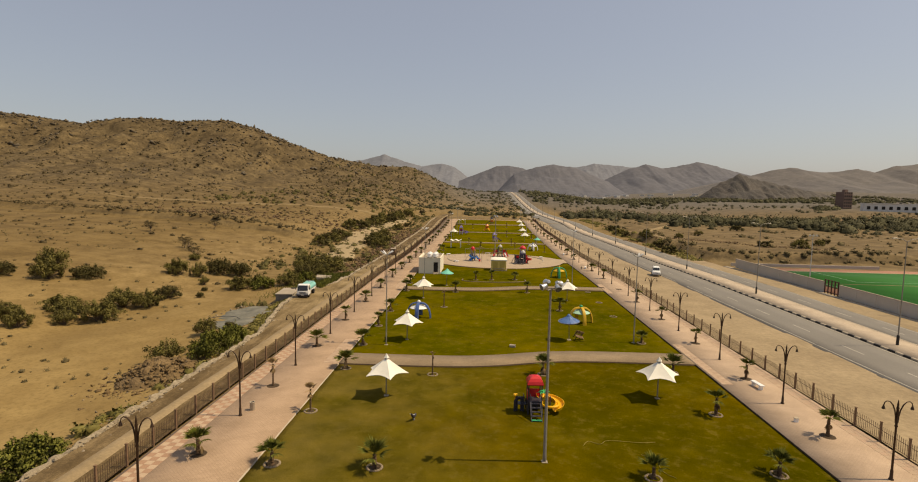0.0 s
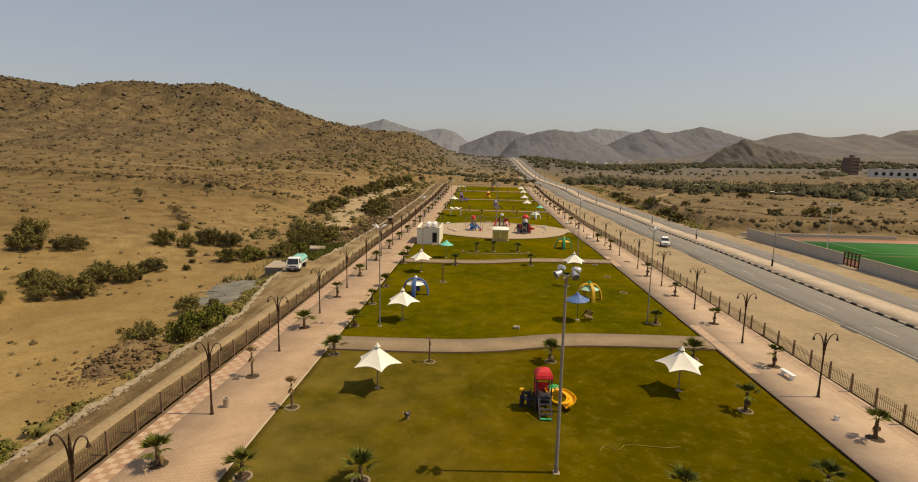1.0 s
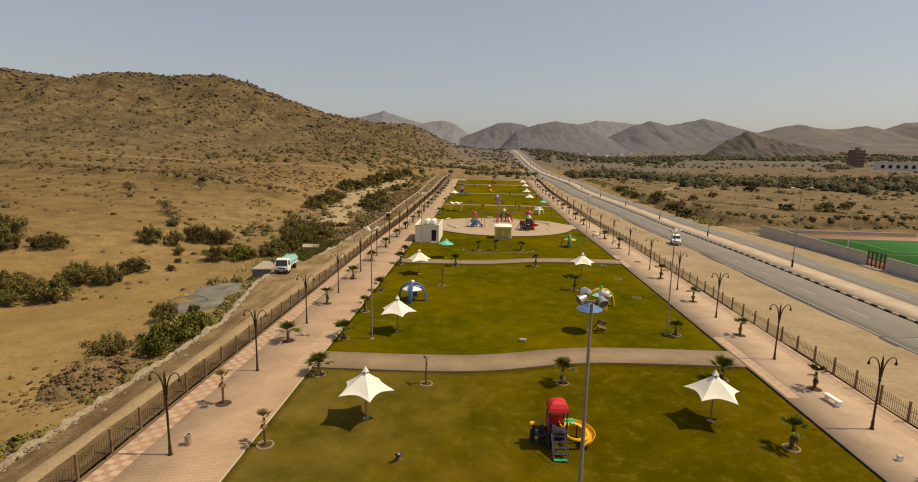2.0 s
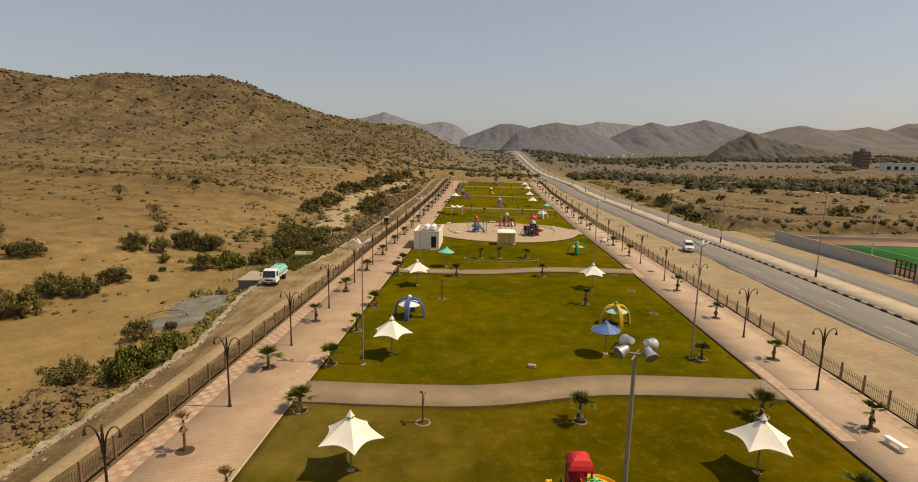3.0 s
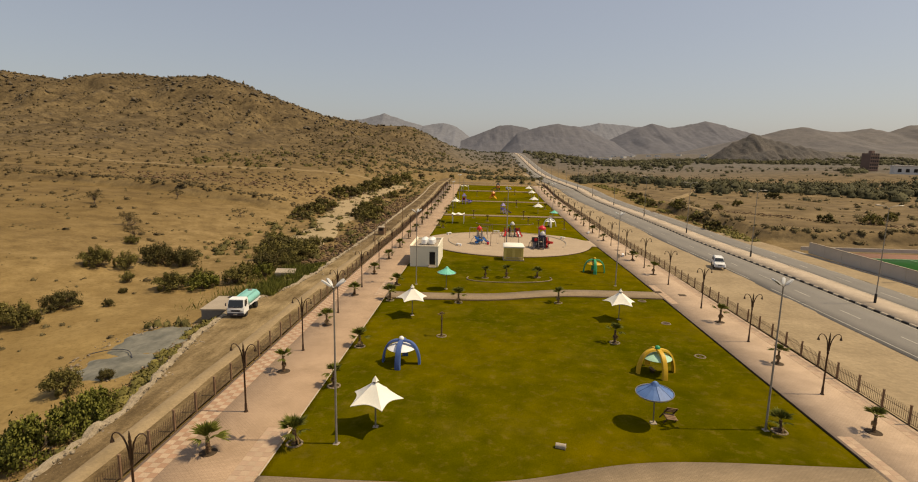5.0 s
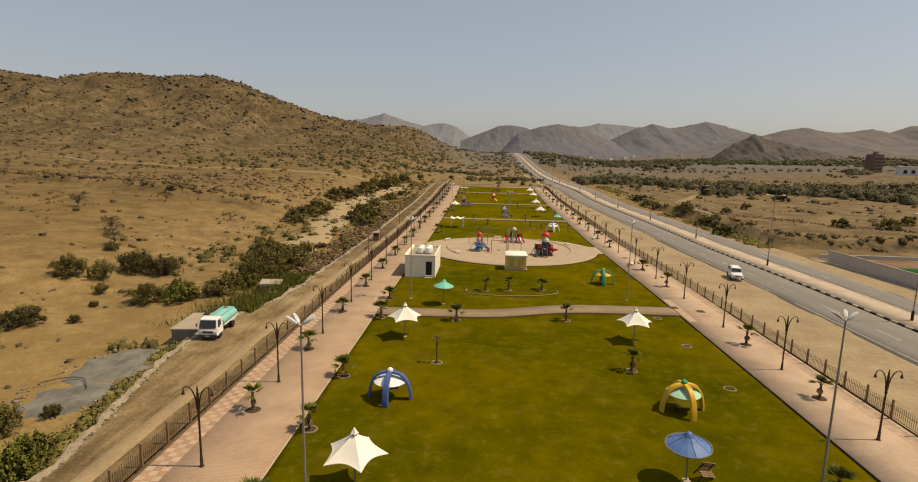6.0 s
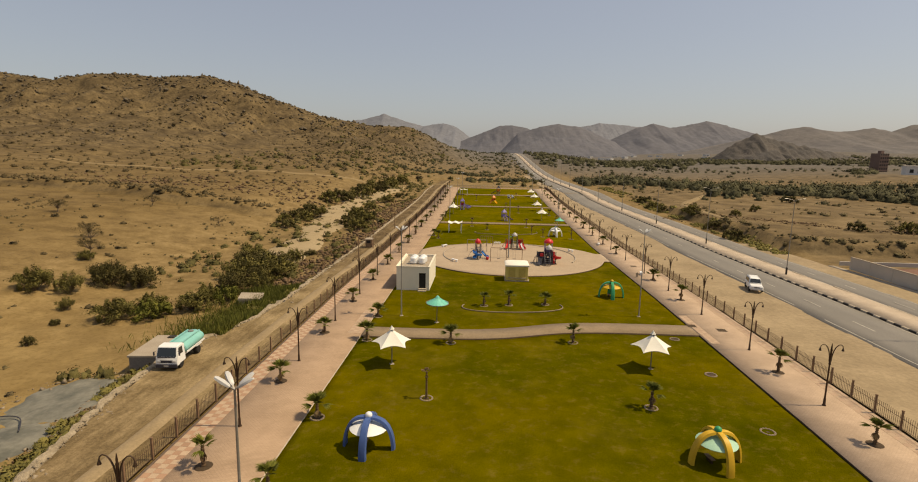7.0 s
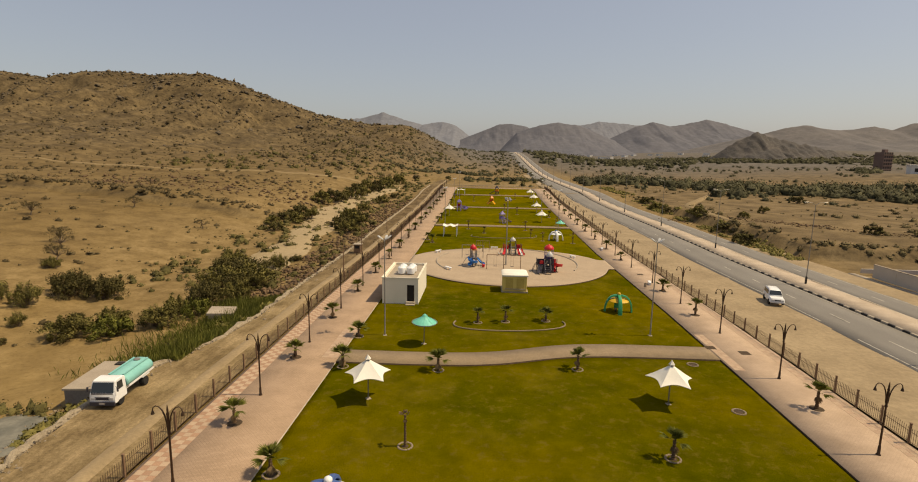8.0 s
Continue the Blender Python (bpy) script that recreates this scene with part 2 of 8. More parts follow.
def lawn_material(name, c, dry=0.0):
    ma, nt, bsdf = base_material(name, 0.9)
    broad, mid, fine = add_noise(nt, 0.055, 3, 0.5), add_noise(nt, 0.5, 4, 0.55), add_noise(nt, 16.0, 4, 0.8)
    c = ramp(nt, broad, [(0.34, (c[0] * 0.66, c[1] * 0.78, 0.0006)), (0.5, (c[0], c[1], 0.0008)), (0.66, (c[0] * 1.38, c[1] * 1.22, 0.0015))])
    m = ramp(nt, mid, [(0.32, (0.78, 0.8, 0.82)), (0.68, (1.18, 1.14, 1.05))])
    g = ramp(nt, fine, [(0.3, (0.74, 0.75, 0.74)), (0.7, (1.22, 1.2, 1.18))])
    worn = ramp(nt, add_noise(nt, 0.17, 5, 0.6), [(0.52, (0.0, 0.0, 0.0)), (0.74, (0.62, 0.62, 0.62))])
    c = mix(nt, worn, c, (0.135, 0.103, 0.011))
    scuff = ramp(nt, add_noise(nt, 1.3, 5, 0.75), [(0.51, (0.0, 0.0, 0.0)), (0.7, (0.6, 0.6, 0.6))])
    c = mix(nt, scuff, c, (0.14, 0.104, 0.02))
    if dry:
        geo = nt.nodes.new("ShaderNodeNewGeometry")
        sep = nt.nodes.new("ShaderNodeSeparateXYZ")
        nt.links.new(geo.outputs["Position"], sep.inputs[0])
        side = nt.nodes.new("ShaderNodeMapRange")
        side.inputs["From Min"].default_value, side.inputs["From Max"].default_value, side.inputs["To Max"].default_value = 3.0, -13.0, dry
        nt.links.new(sep.outputs["X"], side.inputs["Value"])
        thin = nt.nodes.new("ShaderNodeMath")
        thin.operation = "MULTIPLY"
        nt.links.new(side.outputs["Result"], thin.inputs[0])
        nt.links.new(ramp(nt, add_noise(nt, 0.22, 5, 0.6), [(0.32, (0.3, 0.3, 0.3)), (0.6, (1.0, 1.0, 1.0))]), thin.inputs[1])
        c = mix(nt, thin.outputs[0], c, (0.155, 0.115, 0.03))
    c = mix(nt, 1.0, mix(nt, 1.0, c, m, "MULTIPLY"), g, "MULTIPLY")
    nt.links.new(c, bsdf.inputs["Base Color"])
    bsdf.inputs["Specular IOR Level"].default_value = 0.0
    add_bump(nt, bsdf, fine, 0.7, 0.05)
    return ma


def paver_material(name, c1, c2, joint):
    ma, nt, bsdf = base_material(name, 0.85)
    geo = nt.nodes.new("ShaderNodeNewGeometry")
    br = nt.nodes.new("ShaderNodeTexBrick")
    br.inputs["Scale"].default_value = 1.0
    br.inputs["Brick Width"].default_value, br.inputs["Row Height"].default_value = 0.24, 0.12
    br.inputs["Mortar Size"].default_value = 0.012
    br.inputs["Color1"].default_value, br.inputs["Color2"].default_value, br.inputs["Mortar"].default_value = (*c1, 1), (*c2, 1), (*joint, 1)
    nt.links.new(geo.outputs["Position"], br.inputs["Vector"])
    stain = ramp(nt, add_noise(nt, 0.35, 5, 0.65), [(0.3, (0.78, 0.77, 0.75)), (0.62, (1.05, 1.05, 1.05))])
    grain = ramp(nt, add_noise(nt, 14, 3, 0.7), [(0.3, (0.86, 0.86, 0.86)), (0.7, (1.08, 1.08, 1.08))])
    c = mix(nt, 1.0, mix(nt, 1.0, br.outputs["Color"], stain, "MULTIPLY"), grain, "MULTIPLY")
    nt.links.new(c, bsdf.inputs["Base Color"])
    add_bump(nt, bsdf, br.outputs["Fac"], -0.4, 0.01)
    return ma


def glass_material():
    ma, nt, bsdf = base_material("vehicle_glass", 0.05)
    bsdf.inputs["Base Color"].default_value = (0.02, 0.025, 0.028, 1)
    bsdf.inputs["Specular IOR Level"].default_value = 0.6
    return ma


def dirt_material():
    ma, nt, bsdf = base_material("gravel_track", 0.95)
    bsdf.inputs["Specular IOR Level"].default_value = 0.1
    geo = nt.nodes.new("ShaderNodeNewGeometry")
    mp = nt.nodes.new("ShaderNodeMapping")
    mp.inputs["Scale"].default_value = (1.0, 0.22, 1.0)
    nt.links.new(geo.outputs["Position"], mp.inputs["Vector"])
    streak = add_noise(nt, 0.9, 5, 0.7, mp.outputs["Vector"])
    patch, grit = add_noise(nt, 0.22, 5, 0.7), add_noise(nt, 5.0, 5, 0.8)
    sep = nt.nodes.new("ShaderNodeSeparateXYZ")
    nt.links.new(geo.outputs["Position"], sep.inputs[0])
    dust = nt.nodes.new("ShaderNodeMapRange")
    dust.inputs["From Min"].default_value, dust.inputs["From Max"].default_value = 50.0, 74.0
    nt.links.new(sep.outputs["Y"], dust.inputs["Value"])
    gravel = ramp(nt, streak, [(0.36, (0.112, 0.076, 0.038)), (0.5, (0.155, 0.107, 0.054)), (0.66, (0.235, 0.165, 0.086))])
    dusty = ramp(nt, streak, [(0.36, (0.185, 0.132, 0.066)), (0.5, (0.262, 0.19, 0.098)), (0.64, (0.335, 0.245, 0.132))])
    back = nt.nodes.new("ShaderNodeMapRange")
    back.inputs["From Min"].default_value, back.inputs["From Max"].default_value = 122.0, 100.0
    nt.links.new(sep.outputs["Y"], back.inputs["Value"])
    open_yard = nt.nodes.new("ShaderNodeMath")
    open_yard.operation = "MULTIPLY"
    nt.links.new(dust.outputs["Result"], open_yard.inputs[0])
    nt.links.new(back.outputs["Result"], open_yard.inputs[1])
    c = mix(nt, open_yard.outputs[0], gravel, dusty)
    c = mix(nt, 1.0, c, ramp(nt, patch, [(0.36, (0.66, 0.63, 0.58)), (0.6, (1.08, 1.08, 1.08))]), "MULTIPLY")
    c = mix(nt, 1.0, c, ramp(nt, grit, [(0.35, (0.68, 0.67, 0.66)), (0.65, (1.15, 1.15, 1.15))]), "MULTIPLY")
    nt.links.new(c, bsdf.inputs["Base Color"])
    add_bump(nt, bsdf, grit, 0.8, 0.06)
    return ma


M_GROUND = ground_material()
M_LAWN = lawn_material("mown_lawn", (0.076, 0.058), 0.75)
M_LAWN_MID = lawn_material("middle_lawn", (0.083, 0.0715))
M_LAWN_FRESH = lawn_material("fresh_lawn", (0.1, 0.086))
M_PAVE = paver_material("pink_block_paving", (0.385, 0.266, 0.174), (0.35, 0.24, 0.155), (0.265, 0.18, 0.116))
M_PAVE_PALE = paver_material("pale_block_paving", (0.455, 0.33, 0.228), (0.42, 0.303, 0.208), (0.35, 0.25, 0.17))
M_MEDIAN = paver_material("median_paving", (0.45, 0.36, 0.265), (0.41, 0.325, 0.24), (0.33, 0.26, 0.19))
M_PATH = paver_material("path_paving", (0.295, 0.215, 0.13), (0.262, 0.19, 0.114), (0.19, 0.135, 0.08))
M_TILE_R = surface("red_paver", (0.36, 0.216, 0.134), (0.395, 0.24, 0.15), 1.2, 20, 0.85, vary=0.1)
M_TILE_F = surface("faint_red_paver", (0.4, 0.27, 0.18), (0.43, 0.293, 0.197), 1.2, 20, 0.85, vary=0.08)
M_TILE_W = surface("pale_paver", (0.43, 0.307, 0.205), (0.46, 0.33, 0.222), 1.2, 20, 0.85, vary=0.08)
M_PLAZA = surface("plaza_sand", (0.36, 0.27, 0.18), (0.43, 0.325, 0.22), 0.4, 6, 0.9)
M_DIRT = dirt_material()
M_ASPH = surface("asphalt", (0.172, 0.156, 0.133), (0.212, 0.192, 0.165), 0.12, 9, 0.85, bump=0.2)
M_PAINT = surface("road_paint", (0.3, 0.265, 0.215), (0.46, 0.42, 0.35), 1.6, 9, 0.7)
M_KERB_W = surface("pale_kerb", (0.4, 0.33, 0.24), (0.48, 0.4, 0.3), 0.8, 9, 0.8)
M_KERB_B = surface("black_kerb_paint", (0.018, 0.016, 0.014), (0.035, 0.03, 0.026), 1.0, 12, 0.6)
M_CONC = surface("concrete", (0.30, 0.245, 0.18), (0.40, 0.33, 0.25), 0.6, 10, 0.9)
M_STONE = surface("rubble_stone", (0.19, 0.145, 0.095), (0.36, 0.285, 0.2), 0.8, 4, 0.95, bump=0.8, depth=0.08)
M_FENCE = surface("brown_metal", (0.085, 0.05, 0.028), (0.13, 0.08, 0.045), 2, 20, 0.6, bump=0.1)
M_POST = surface("brown_post", (0.17, 0.1, 0.056), (0.235, 0.145, 0.084), 2, 20, 0.8, bump=0.2)
M_BRONZE = surface("dark_bronze", (0.05, 0.028, 0.016), (0.08, 0.046, 0.026), 2, 20, 0.45, 0.4, bump=0.1)
M_STEEL = surface("galvanised_steel", (0.24, 0.22, 0.19), (0.33, 0.30, 0.265), 1, 12, 0.45, 0.5, bump=0.1)
M_LAMPWHITE = surface("lamp_housing", (0.44, 0.43, 0.41), (0.55, 0.54, 0.51), 2, 12, 0.4, bump=0.1, grit=0.3)
M_ALU = surface("spun_aluminium", (0.5, 0.5, 0.5), (0.62, 0.62, 0.61), 2, 12, 0.28, 0.75, bump=0.05, grit=0.3)
M_LENS = surface("lamp_glass", (0.1, 0.1, 0.1), (0.16, 0.16, 0.155), 3, 20, 0.12, bump=0.0, grit=0.3)
M_CANVAS = surface("cream_canvas", (0.7, 0.66, 0.56), (0.8, 0.76, 0.66), 0.8, 10, 0.8, bump=0.15, vary=0.04, grit=0.3)
M_WALL_CREAM = surface("cream_render", (0.72, 0.65, 0.5), (0.8, 0.73, 0.58), 0.5, 8, 0.9, grit=0.3)
M_WALL_GOLD = surface("ochre_render", (0.6, 0.44, 0.11), (0.7, 0.54, 0.17), 0.7, 6, 0.85, grit=0.3)
M_WHITE = surface("white_plastic", (0.72, 0.71, 0.68), (0.82, 0.81, 0.78), 1, 12, 0.35, bump=0.05, grit=0.3)
M_DARK = surface("dark_void", (0.02, 0.017, 0.014), (0.035, 0.03, 0.024), 1, 9, 0.8)
M_BOUND = surface("boundary_wall_render", (0.42, 0.375, 0.315), (0.5, 0.445, 0.38), 0.25, 5, 0.9, grit=0.3)
M_TURF = surface("artificial_turf", (0.010, 0.115, 0.008), (0.017, 0.15, 0.012), 0.12, 5, 0.85)
M_TURFLINE = surface("turf_line", (0.25, 0.42, 0.25), (0.32, 0.5, 0.32), 1, 9, 0.8)
M_TRACK = surface("red_earth", (0.34, 0.165, 0.1), (0.42, 0.22, 0.14), 0.3, 4, 0.9)
M_POND = surface("grey_slurry", (0.115, 0.112, 0.088), (0.215, 0.2, 0.155), 0.5, 2.5, 0.75, bump=0.4, depth=0.05, spread=0.15)
M_MORTAR = surface("rubble_mortar", (0.23, 0.176, 0.11), (0.41, 0.333, 0.232), 2.2, 7, 0.95, bump=1.0, depth=0.1)
M_MOUND = surface("dug_earth", (0.13, 0.082, 0.036), (0.25, 0.165, 0.078), 1.2, 5, 0.95, bump=0.9, depth=0.12)
M_RUBBLE = surface("brown_rubble", (0.09, 0.052, 0.026), (0.19, 0.12, 0.065), 0.6, 3, 0.95, bump=0.9, depth=0.15)
M_OUTCROP = surface("weathered_outcrop", (0.085, 0.066, 0.042), (0.17, 0.132, 0.085), 0.5, 3, 0.95, bump=0.8, depth=0.15)
M_TRUNK = surface("palm_trunk", (0.075, 0.043, 0.022), (0.15, 0.092, 0.05), 4, 18, 0.95, bump=0.7, depth=0.03)
M_BARK = surface("bark", (0.12, 0.085, 0.055), (0.2, 0.15, 0.1), 3, 14, 0.95, bump=0.6, depth=0.03)
M_FROND = foliage("palm_frond", (0.066, 0.076, 0.011), (0.155, 0.152, 0.03))
M_DRYFROND = foliage("dry_frond", (0.2, 0.13, 0.06), (0.32, 0.22, 0.11))
M_LEAF = foliage("shrub_leaf", (0.118, 0.104, 0.03), (0.195, 0.163, 0.05))
M_LEAF_DARK = foliage("dark_shrub_leaf", (0.078, 0.067, 0.024), (0.13, 0.107, 0.038))
M_TREE = foliage("valley_tree_leaf", (0.054, 0.051, 0.026), (0.092, 0.085, 0.044), 0.15)
M_REED = foliage("reed_leaf", (0.1, 0.108, 0.018), (0.185, 0.178, 0.04))
M_SCRUB = foliage("dry_scrub", (0.085, 0.065, 0.03), (0.15, 0.115, 0.053))
M_HILLSCRUB = foliage("hill_scrub_leaf", (0.072, 0.053, 0.025), (0.12, 0.088, 0.042))
M_RINGSTONE = surface("ring_stone", (0.2, 0.15, 0.095), (0.29, 0.22, 0.145), 0.8, 9, 0.9)
# Soil of pits and rings; on paving skirts its darkness paints the shaded edge.
M_SOIL_AND_SHADE = surface("dark_soil", (0.05, 0.032, 0.018), (0.085, 0.055, 0.03), 3, 15, 0.95, bump=0.6, depth=0.03)
M_GLASS = glass_material()
M_CARWHITE = surface("white_car_paint", (0.72, 0.71, 0.68), (0.78, 0.77, 0.74), 0.8, 8, 0.3, bump=0.0, grit=0.3)
M_TYRE = surface("tyre_rubber", (0.015, 0.014, 0.013), (0.03, 0.028, 0.026), 3, 20, 0.8)
M_TANK = surface("turquoise_tank_paint", (0.16, 0.42, 0.38), (0.24, 0.52, 0.46), 0.8, 9, 0.45, bump=0.05, grit=0.3)
M_RED = surface("red_plastic", (0.5, 0.018, 0.022), (0.6, 0.03, 0.035), 1, 12, 0.4, bump=0.05, grit=0.3)
M_YELLOW = surface("yellow_plastic", (0.72, 0.36, 0.012), (0.8, 0.43, 0.02), 1, 12, 0.4, bump=0.05, grit=0.3)
M_ORANGE = surface("orange_plastic", (0.7, 0.16, 0.012), (0.78, 0.22, 0.02), 1, 12, 0.4, bump=0.05, grit=0.3)
M_BLUE = surface("blue_canopy", (0.07, 0.14, 0.32), (0.1, 0.19, 0.4), 1, 12, 0.5, bump=0.05, grit=0.3)
M_NAVY = surface("navy_arch_paint", (0.045, 0.085, 0.23), (0.075, 0.13, 0.31), 1.2, 10, 0.4, bump=0.05, grit=0.3)
M_SLIDEBLUE = surface("bright_blue_plastic", (0.02, 0.16, 0.5), (0.03, 0.22, 0.58), 1, 12, 0.4, bump=0.05, grit=0.3)
M_GREEN = surface("green_plastic", (0.02, 0.24, 0.10), (0.035, 0.32, 0.14), 1, 12, 0.4, bump=0.05, grit=0.3)
M_TEAL = surface("teal_canopy", (0.12, 0.46, 0.34), (0.17, 0.55, 0.42), 1, 12, 0.5, bump=0.05, grit=0.3)
M_LEAFGREEN = surface("leaf_green_plastic", (0.04, 0.42, 0.13), (0.06, 0.5, 0.18), 1, 12, 0.4, bump=0.05, grit=0.3)
M_TEALPALE = surface("pale_green_shell", (0.30, 0.50, 0.36), (0.38, 0.58, 0.43), 1, 12, 0.5, bump=0.05, grit=0.3)
M_PURPLE = surface("violet_plastic", (0.17, 0.13, 0.35), (0.23, 0.18, 0.42), 1, 12, 0.45, bump=0.05, grit=0.3)
M_PLAYDARK = surface("dark_plastic", (0.03, 0.03, 0.04), (0.055, 0.05, 0.06), 1, 12, 0.45, bump=0.05, grit=0.3)
M_ARCHYEL = surface("yellow_arch_paint", (0.52, 0.30, 0.02), (0.63, 0.385, 0.035), 1.2, 10, 0.5, bump=0.05, grit=0.3)
M_WOOD = surface("weathered_wood", (0.17, 0.10, 0.055), (0.27, 0.17, 0.095), 2, 14, 0.85)
# Far ridges: valley haze mixed into the rock colour, bluer and paler with distance.
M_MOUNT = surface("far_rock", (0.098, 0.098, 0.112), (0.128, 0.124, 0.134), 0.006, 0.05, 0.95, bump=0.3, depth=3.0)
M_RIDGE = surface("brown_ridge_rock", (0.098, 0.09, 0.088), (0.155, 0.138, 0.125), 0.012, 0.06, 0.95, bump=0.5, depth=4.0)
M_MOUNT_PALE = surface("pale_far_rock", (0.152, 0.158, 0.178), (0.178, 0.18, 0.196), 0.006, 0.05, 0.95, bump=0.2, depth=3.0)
M_CONE = surface("near_rock", (0.052, 0.049, 0.046), (0.118, 0.10, 0.084), 0.03, 0.25, 0.95, bump=0.8, depth=2.0)
M_BLOCK = surface("brown_block_render", (0.16, 0.105, 0.085), (0.21, 0.14, 0.115), 0.1, 2, 0.85, grit=0.3)
M_HOUSE = surface("white_house_render", (0.6, 0.57, 0.52), (0.7, 0.67, 0.62), 0.1, 3, 0.85, grit=0.3)


# ---- lie of the land ----
def gz(y):
    """Height of the level park and road strip."""
    return np.interp(y, [100, 140, 190, 218, 240, 262, 300], [0, -0.5, 0, 0.3, 0.9, 2.0, 2.2]) + climb(y)


def climb(y):
    """Rise of the road towards the pass beyond the park."""
    return 17.5 * smooth(360, 830, y)


def climb_share(x):
    """How far the land beside the road takes part in that rise."""
    return 1 - smooth(25, 75, -np.asarray(x, float)) - 0.68 * smooth(62, 170, x)


def wall_x(y):
    """Line of the low stone wall along the dirt road."""
    return np.interp(y, [-60, 55, 68, 78, 88, 95, 150, 260, 400], [-24.6, -24.6, -27.4, -28.4, -25.6, -25.0, -25.8, -26.5, -27])


CREST = [(-1400, 640, 120), (-800, 600, 112), (-614, 577, 104), (-517, 577, 96), (-479, 577, 90), (-448, 577, 86), (-422, 577, 90), (-399, 577, 94), (-326, 577, 91),
         (-282, 577, 94), (-255, 577, 87), (-227, 580, 75), (-203, 585, 65), (-172, 600, 54), (-125, 617, 46), (-85, 617, 46), (-58, 617, 35), (-26, 617, 22), (18, 617, 0)]


def terrain(x, y):
    x, y = np.asarray(x, float), np.asarray(y, float)
    level = gz(y) - climb(y) * (1 - climb_share(x)) - 0.12 - 0.5 * smooth(-20.6, -19.6, x) * (1 - smooth(24.8, 25.8, x)) * (1 - smooth(279, 285, y))
    # dry wadi and plain beyond the dirt road
    d = wall_x(y) - x
    wadi = np.interp(d, [-1, 0.2, 1.2, 4, 12, 28, 45, 60, 75, 110, 200, 500], [0, -0.1, -1.1, -1.7, -2.5, -3.1, -1.2, 0.5, 2.2, 3.6, 5.0, 7.0])
    wadi = wadi * np.interp(y, [120, 240, 330], [1.0, 0.75, 0.35])
    scarp = 2.2 * smooth(190, 193.5, y + 14 * fbm(x / 40, y / 60, 3, 5) + 0.12 * (x + 100)) * smooth(20, 45, d)
    rough = (fbm(x / 9, y / 9, 4, 3) - 0.5) * 0.9 * smooth(1, 8, d) + (fbm(x / 60, y / 60, 3, 8) - 0.5) * 3.0 * smooth(40, 120, d)
    cx, cy, cz = zip(*CREST)
    zc, yc = np.interp(x, cx, cz) * 0.908 - 1.5, np.interp(x, cx, cy)
    zc = np.maximum(zc - climb(yc) * climb_share(x), 0)
    across = np.abs(y - yc)
    hill = zc * np.exp(-(np.sqrt(across ** 2 + 26 ** 2) - 26) / 128)
    gully = np.abs(fbm(x / 70 + 0.25 * fbm(x / 40, y / 40, 2, 4), y / 170, 4, 11) - 0.5) * 2
    gully = gully + 0.6 * np.abs(fbm(x / 24, y / 55, 3, 19) - 0.5) * 2
    away = smooth(4, 60, across)
    hill = hill * (1 - 0.5 * (0.5 - gully) * away) + (fbm(x / 16, y / 16, 4, 23) - 0.5) * 6.0 * smooth(10, 50, hill) * (0.4 + 0.6 * away)
    hill = hill * np.where(y > 340, smooth(-50, -20, d), smooth(0, 40, d))
    left = wadi + scarp + rough + hill
    # terrace and slow rise beyond the carriageways
    e = x - 57.0
    terr = 2.3 * smooth(0, 3.2, np.minimum(e - 1.0 + np.interp(y, [150, 260], [0, 6]), (y - 138 - 0.03 * e) * 0.8) + 5 * (fbm(x / 16, y / 16, 3, 6) - 0.5))
    terr = terr * np.interp(y, [185, 260], [1.0, 0.15])
    rise = 5.0 * smooth(110, 330, x) * smooth(200, 480, y) + 26 * smooth(250, 900, x) * smooth(500, 1500, y)
    bumps = (fbm(x / 20, y / 20, 4, 9) - 0.5) * 1.4 * smooth(4, 25, e) * smooth(128, 150, y) + (fbm(x / 120, y / 120, 3, 10) - 0.5) * 5 * smooth(60, 200, e)
    right = terr + rise + bumps
    verge = (fbm(x / 5, y / 5, 3, 14) - 0.5) * 0.16 * smooth(26.2, 28, x) * (1 - smooth(56, 58, x))
    far = (fbm(x / 200, y / 200, 4, 31) - 0.5) * 6 * smooth(320, 800, y) * (smooth(70, 130, x) + smooth(30, 100, -x))
    return level + np.where(d > 0, left, 0) + np.where((d <= 0) & (y > 340), hill, 0) + np.where(e > 0, right, 0) + verge + far


def tz(x, y):
    return float(terrain(x, y))


def steps(*spans):
    """Coordinates from (start, end, spacing) spans laid end to end."""
    out = []
    for a, b, s in spans:
        out += list(np.linspace(a, b, max(2, int(round((b - a) / s)) + 1))[:-1])
    return np.array(out + [spans[-1][1]])


gx = steps((-4800, -1500, 300), (-1500, -700, 25), (-700, -140, 5.5), (-140, -60, 2.2), (-60, -23, 0.9), (-23, 27, 5), (27, 56, 1.6), (56, 130, 1.6), (130, 420, 6), (420, 1500, 30), (1500, 4800, 300))
gy = steps((-900, -60, 60), (-60, 20, 4), (20, 140, 1.1), (140, 330, 2.2), (330, 700, 5), (700, 1500, 25), (1500, 4900, 200))
GX, GY = np.meshgrid(gx, gy)
ground_mesh = np_mesh("ground", np.stack([GX.ravel(), GY.ravel(), terrain(GX, GY).ravel()], axis=1), grid_faces(len(gx), len(gy)))
ground_mesh.shade_smooth()
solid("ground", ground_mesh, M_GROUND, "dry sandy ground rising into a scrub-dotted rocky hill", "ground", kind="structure")


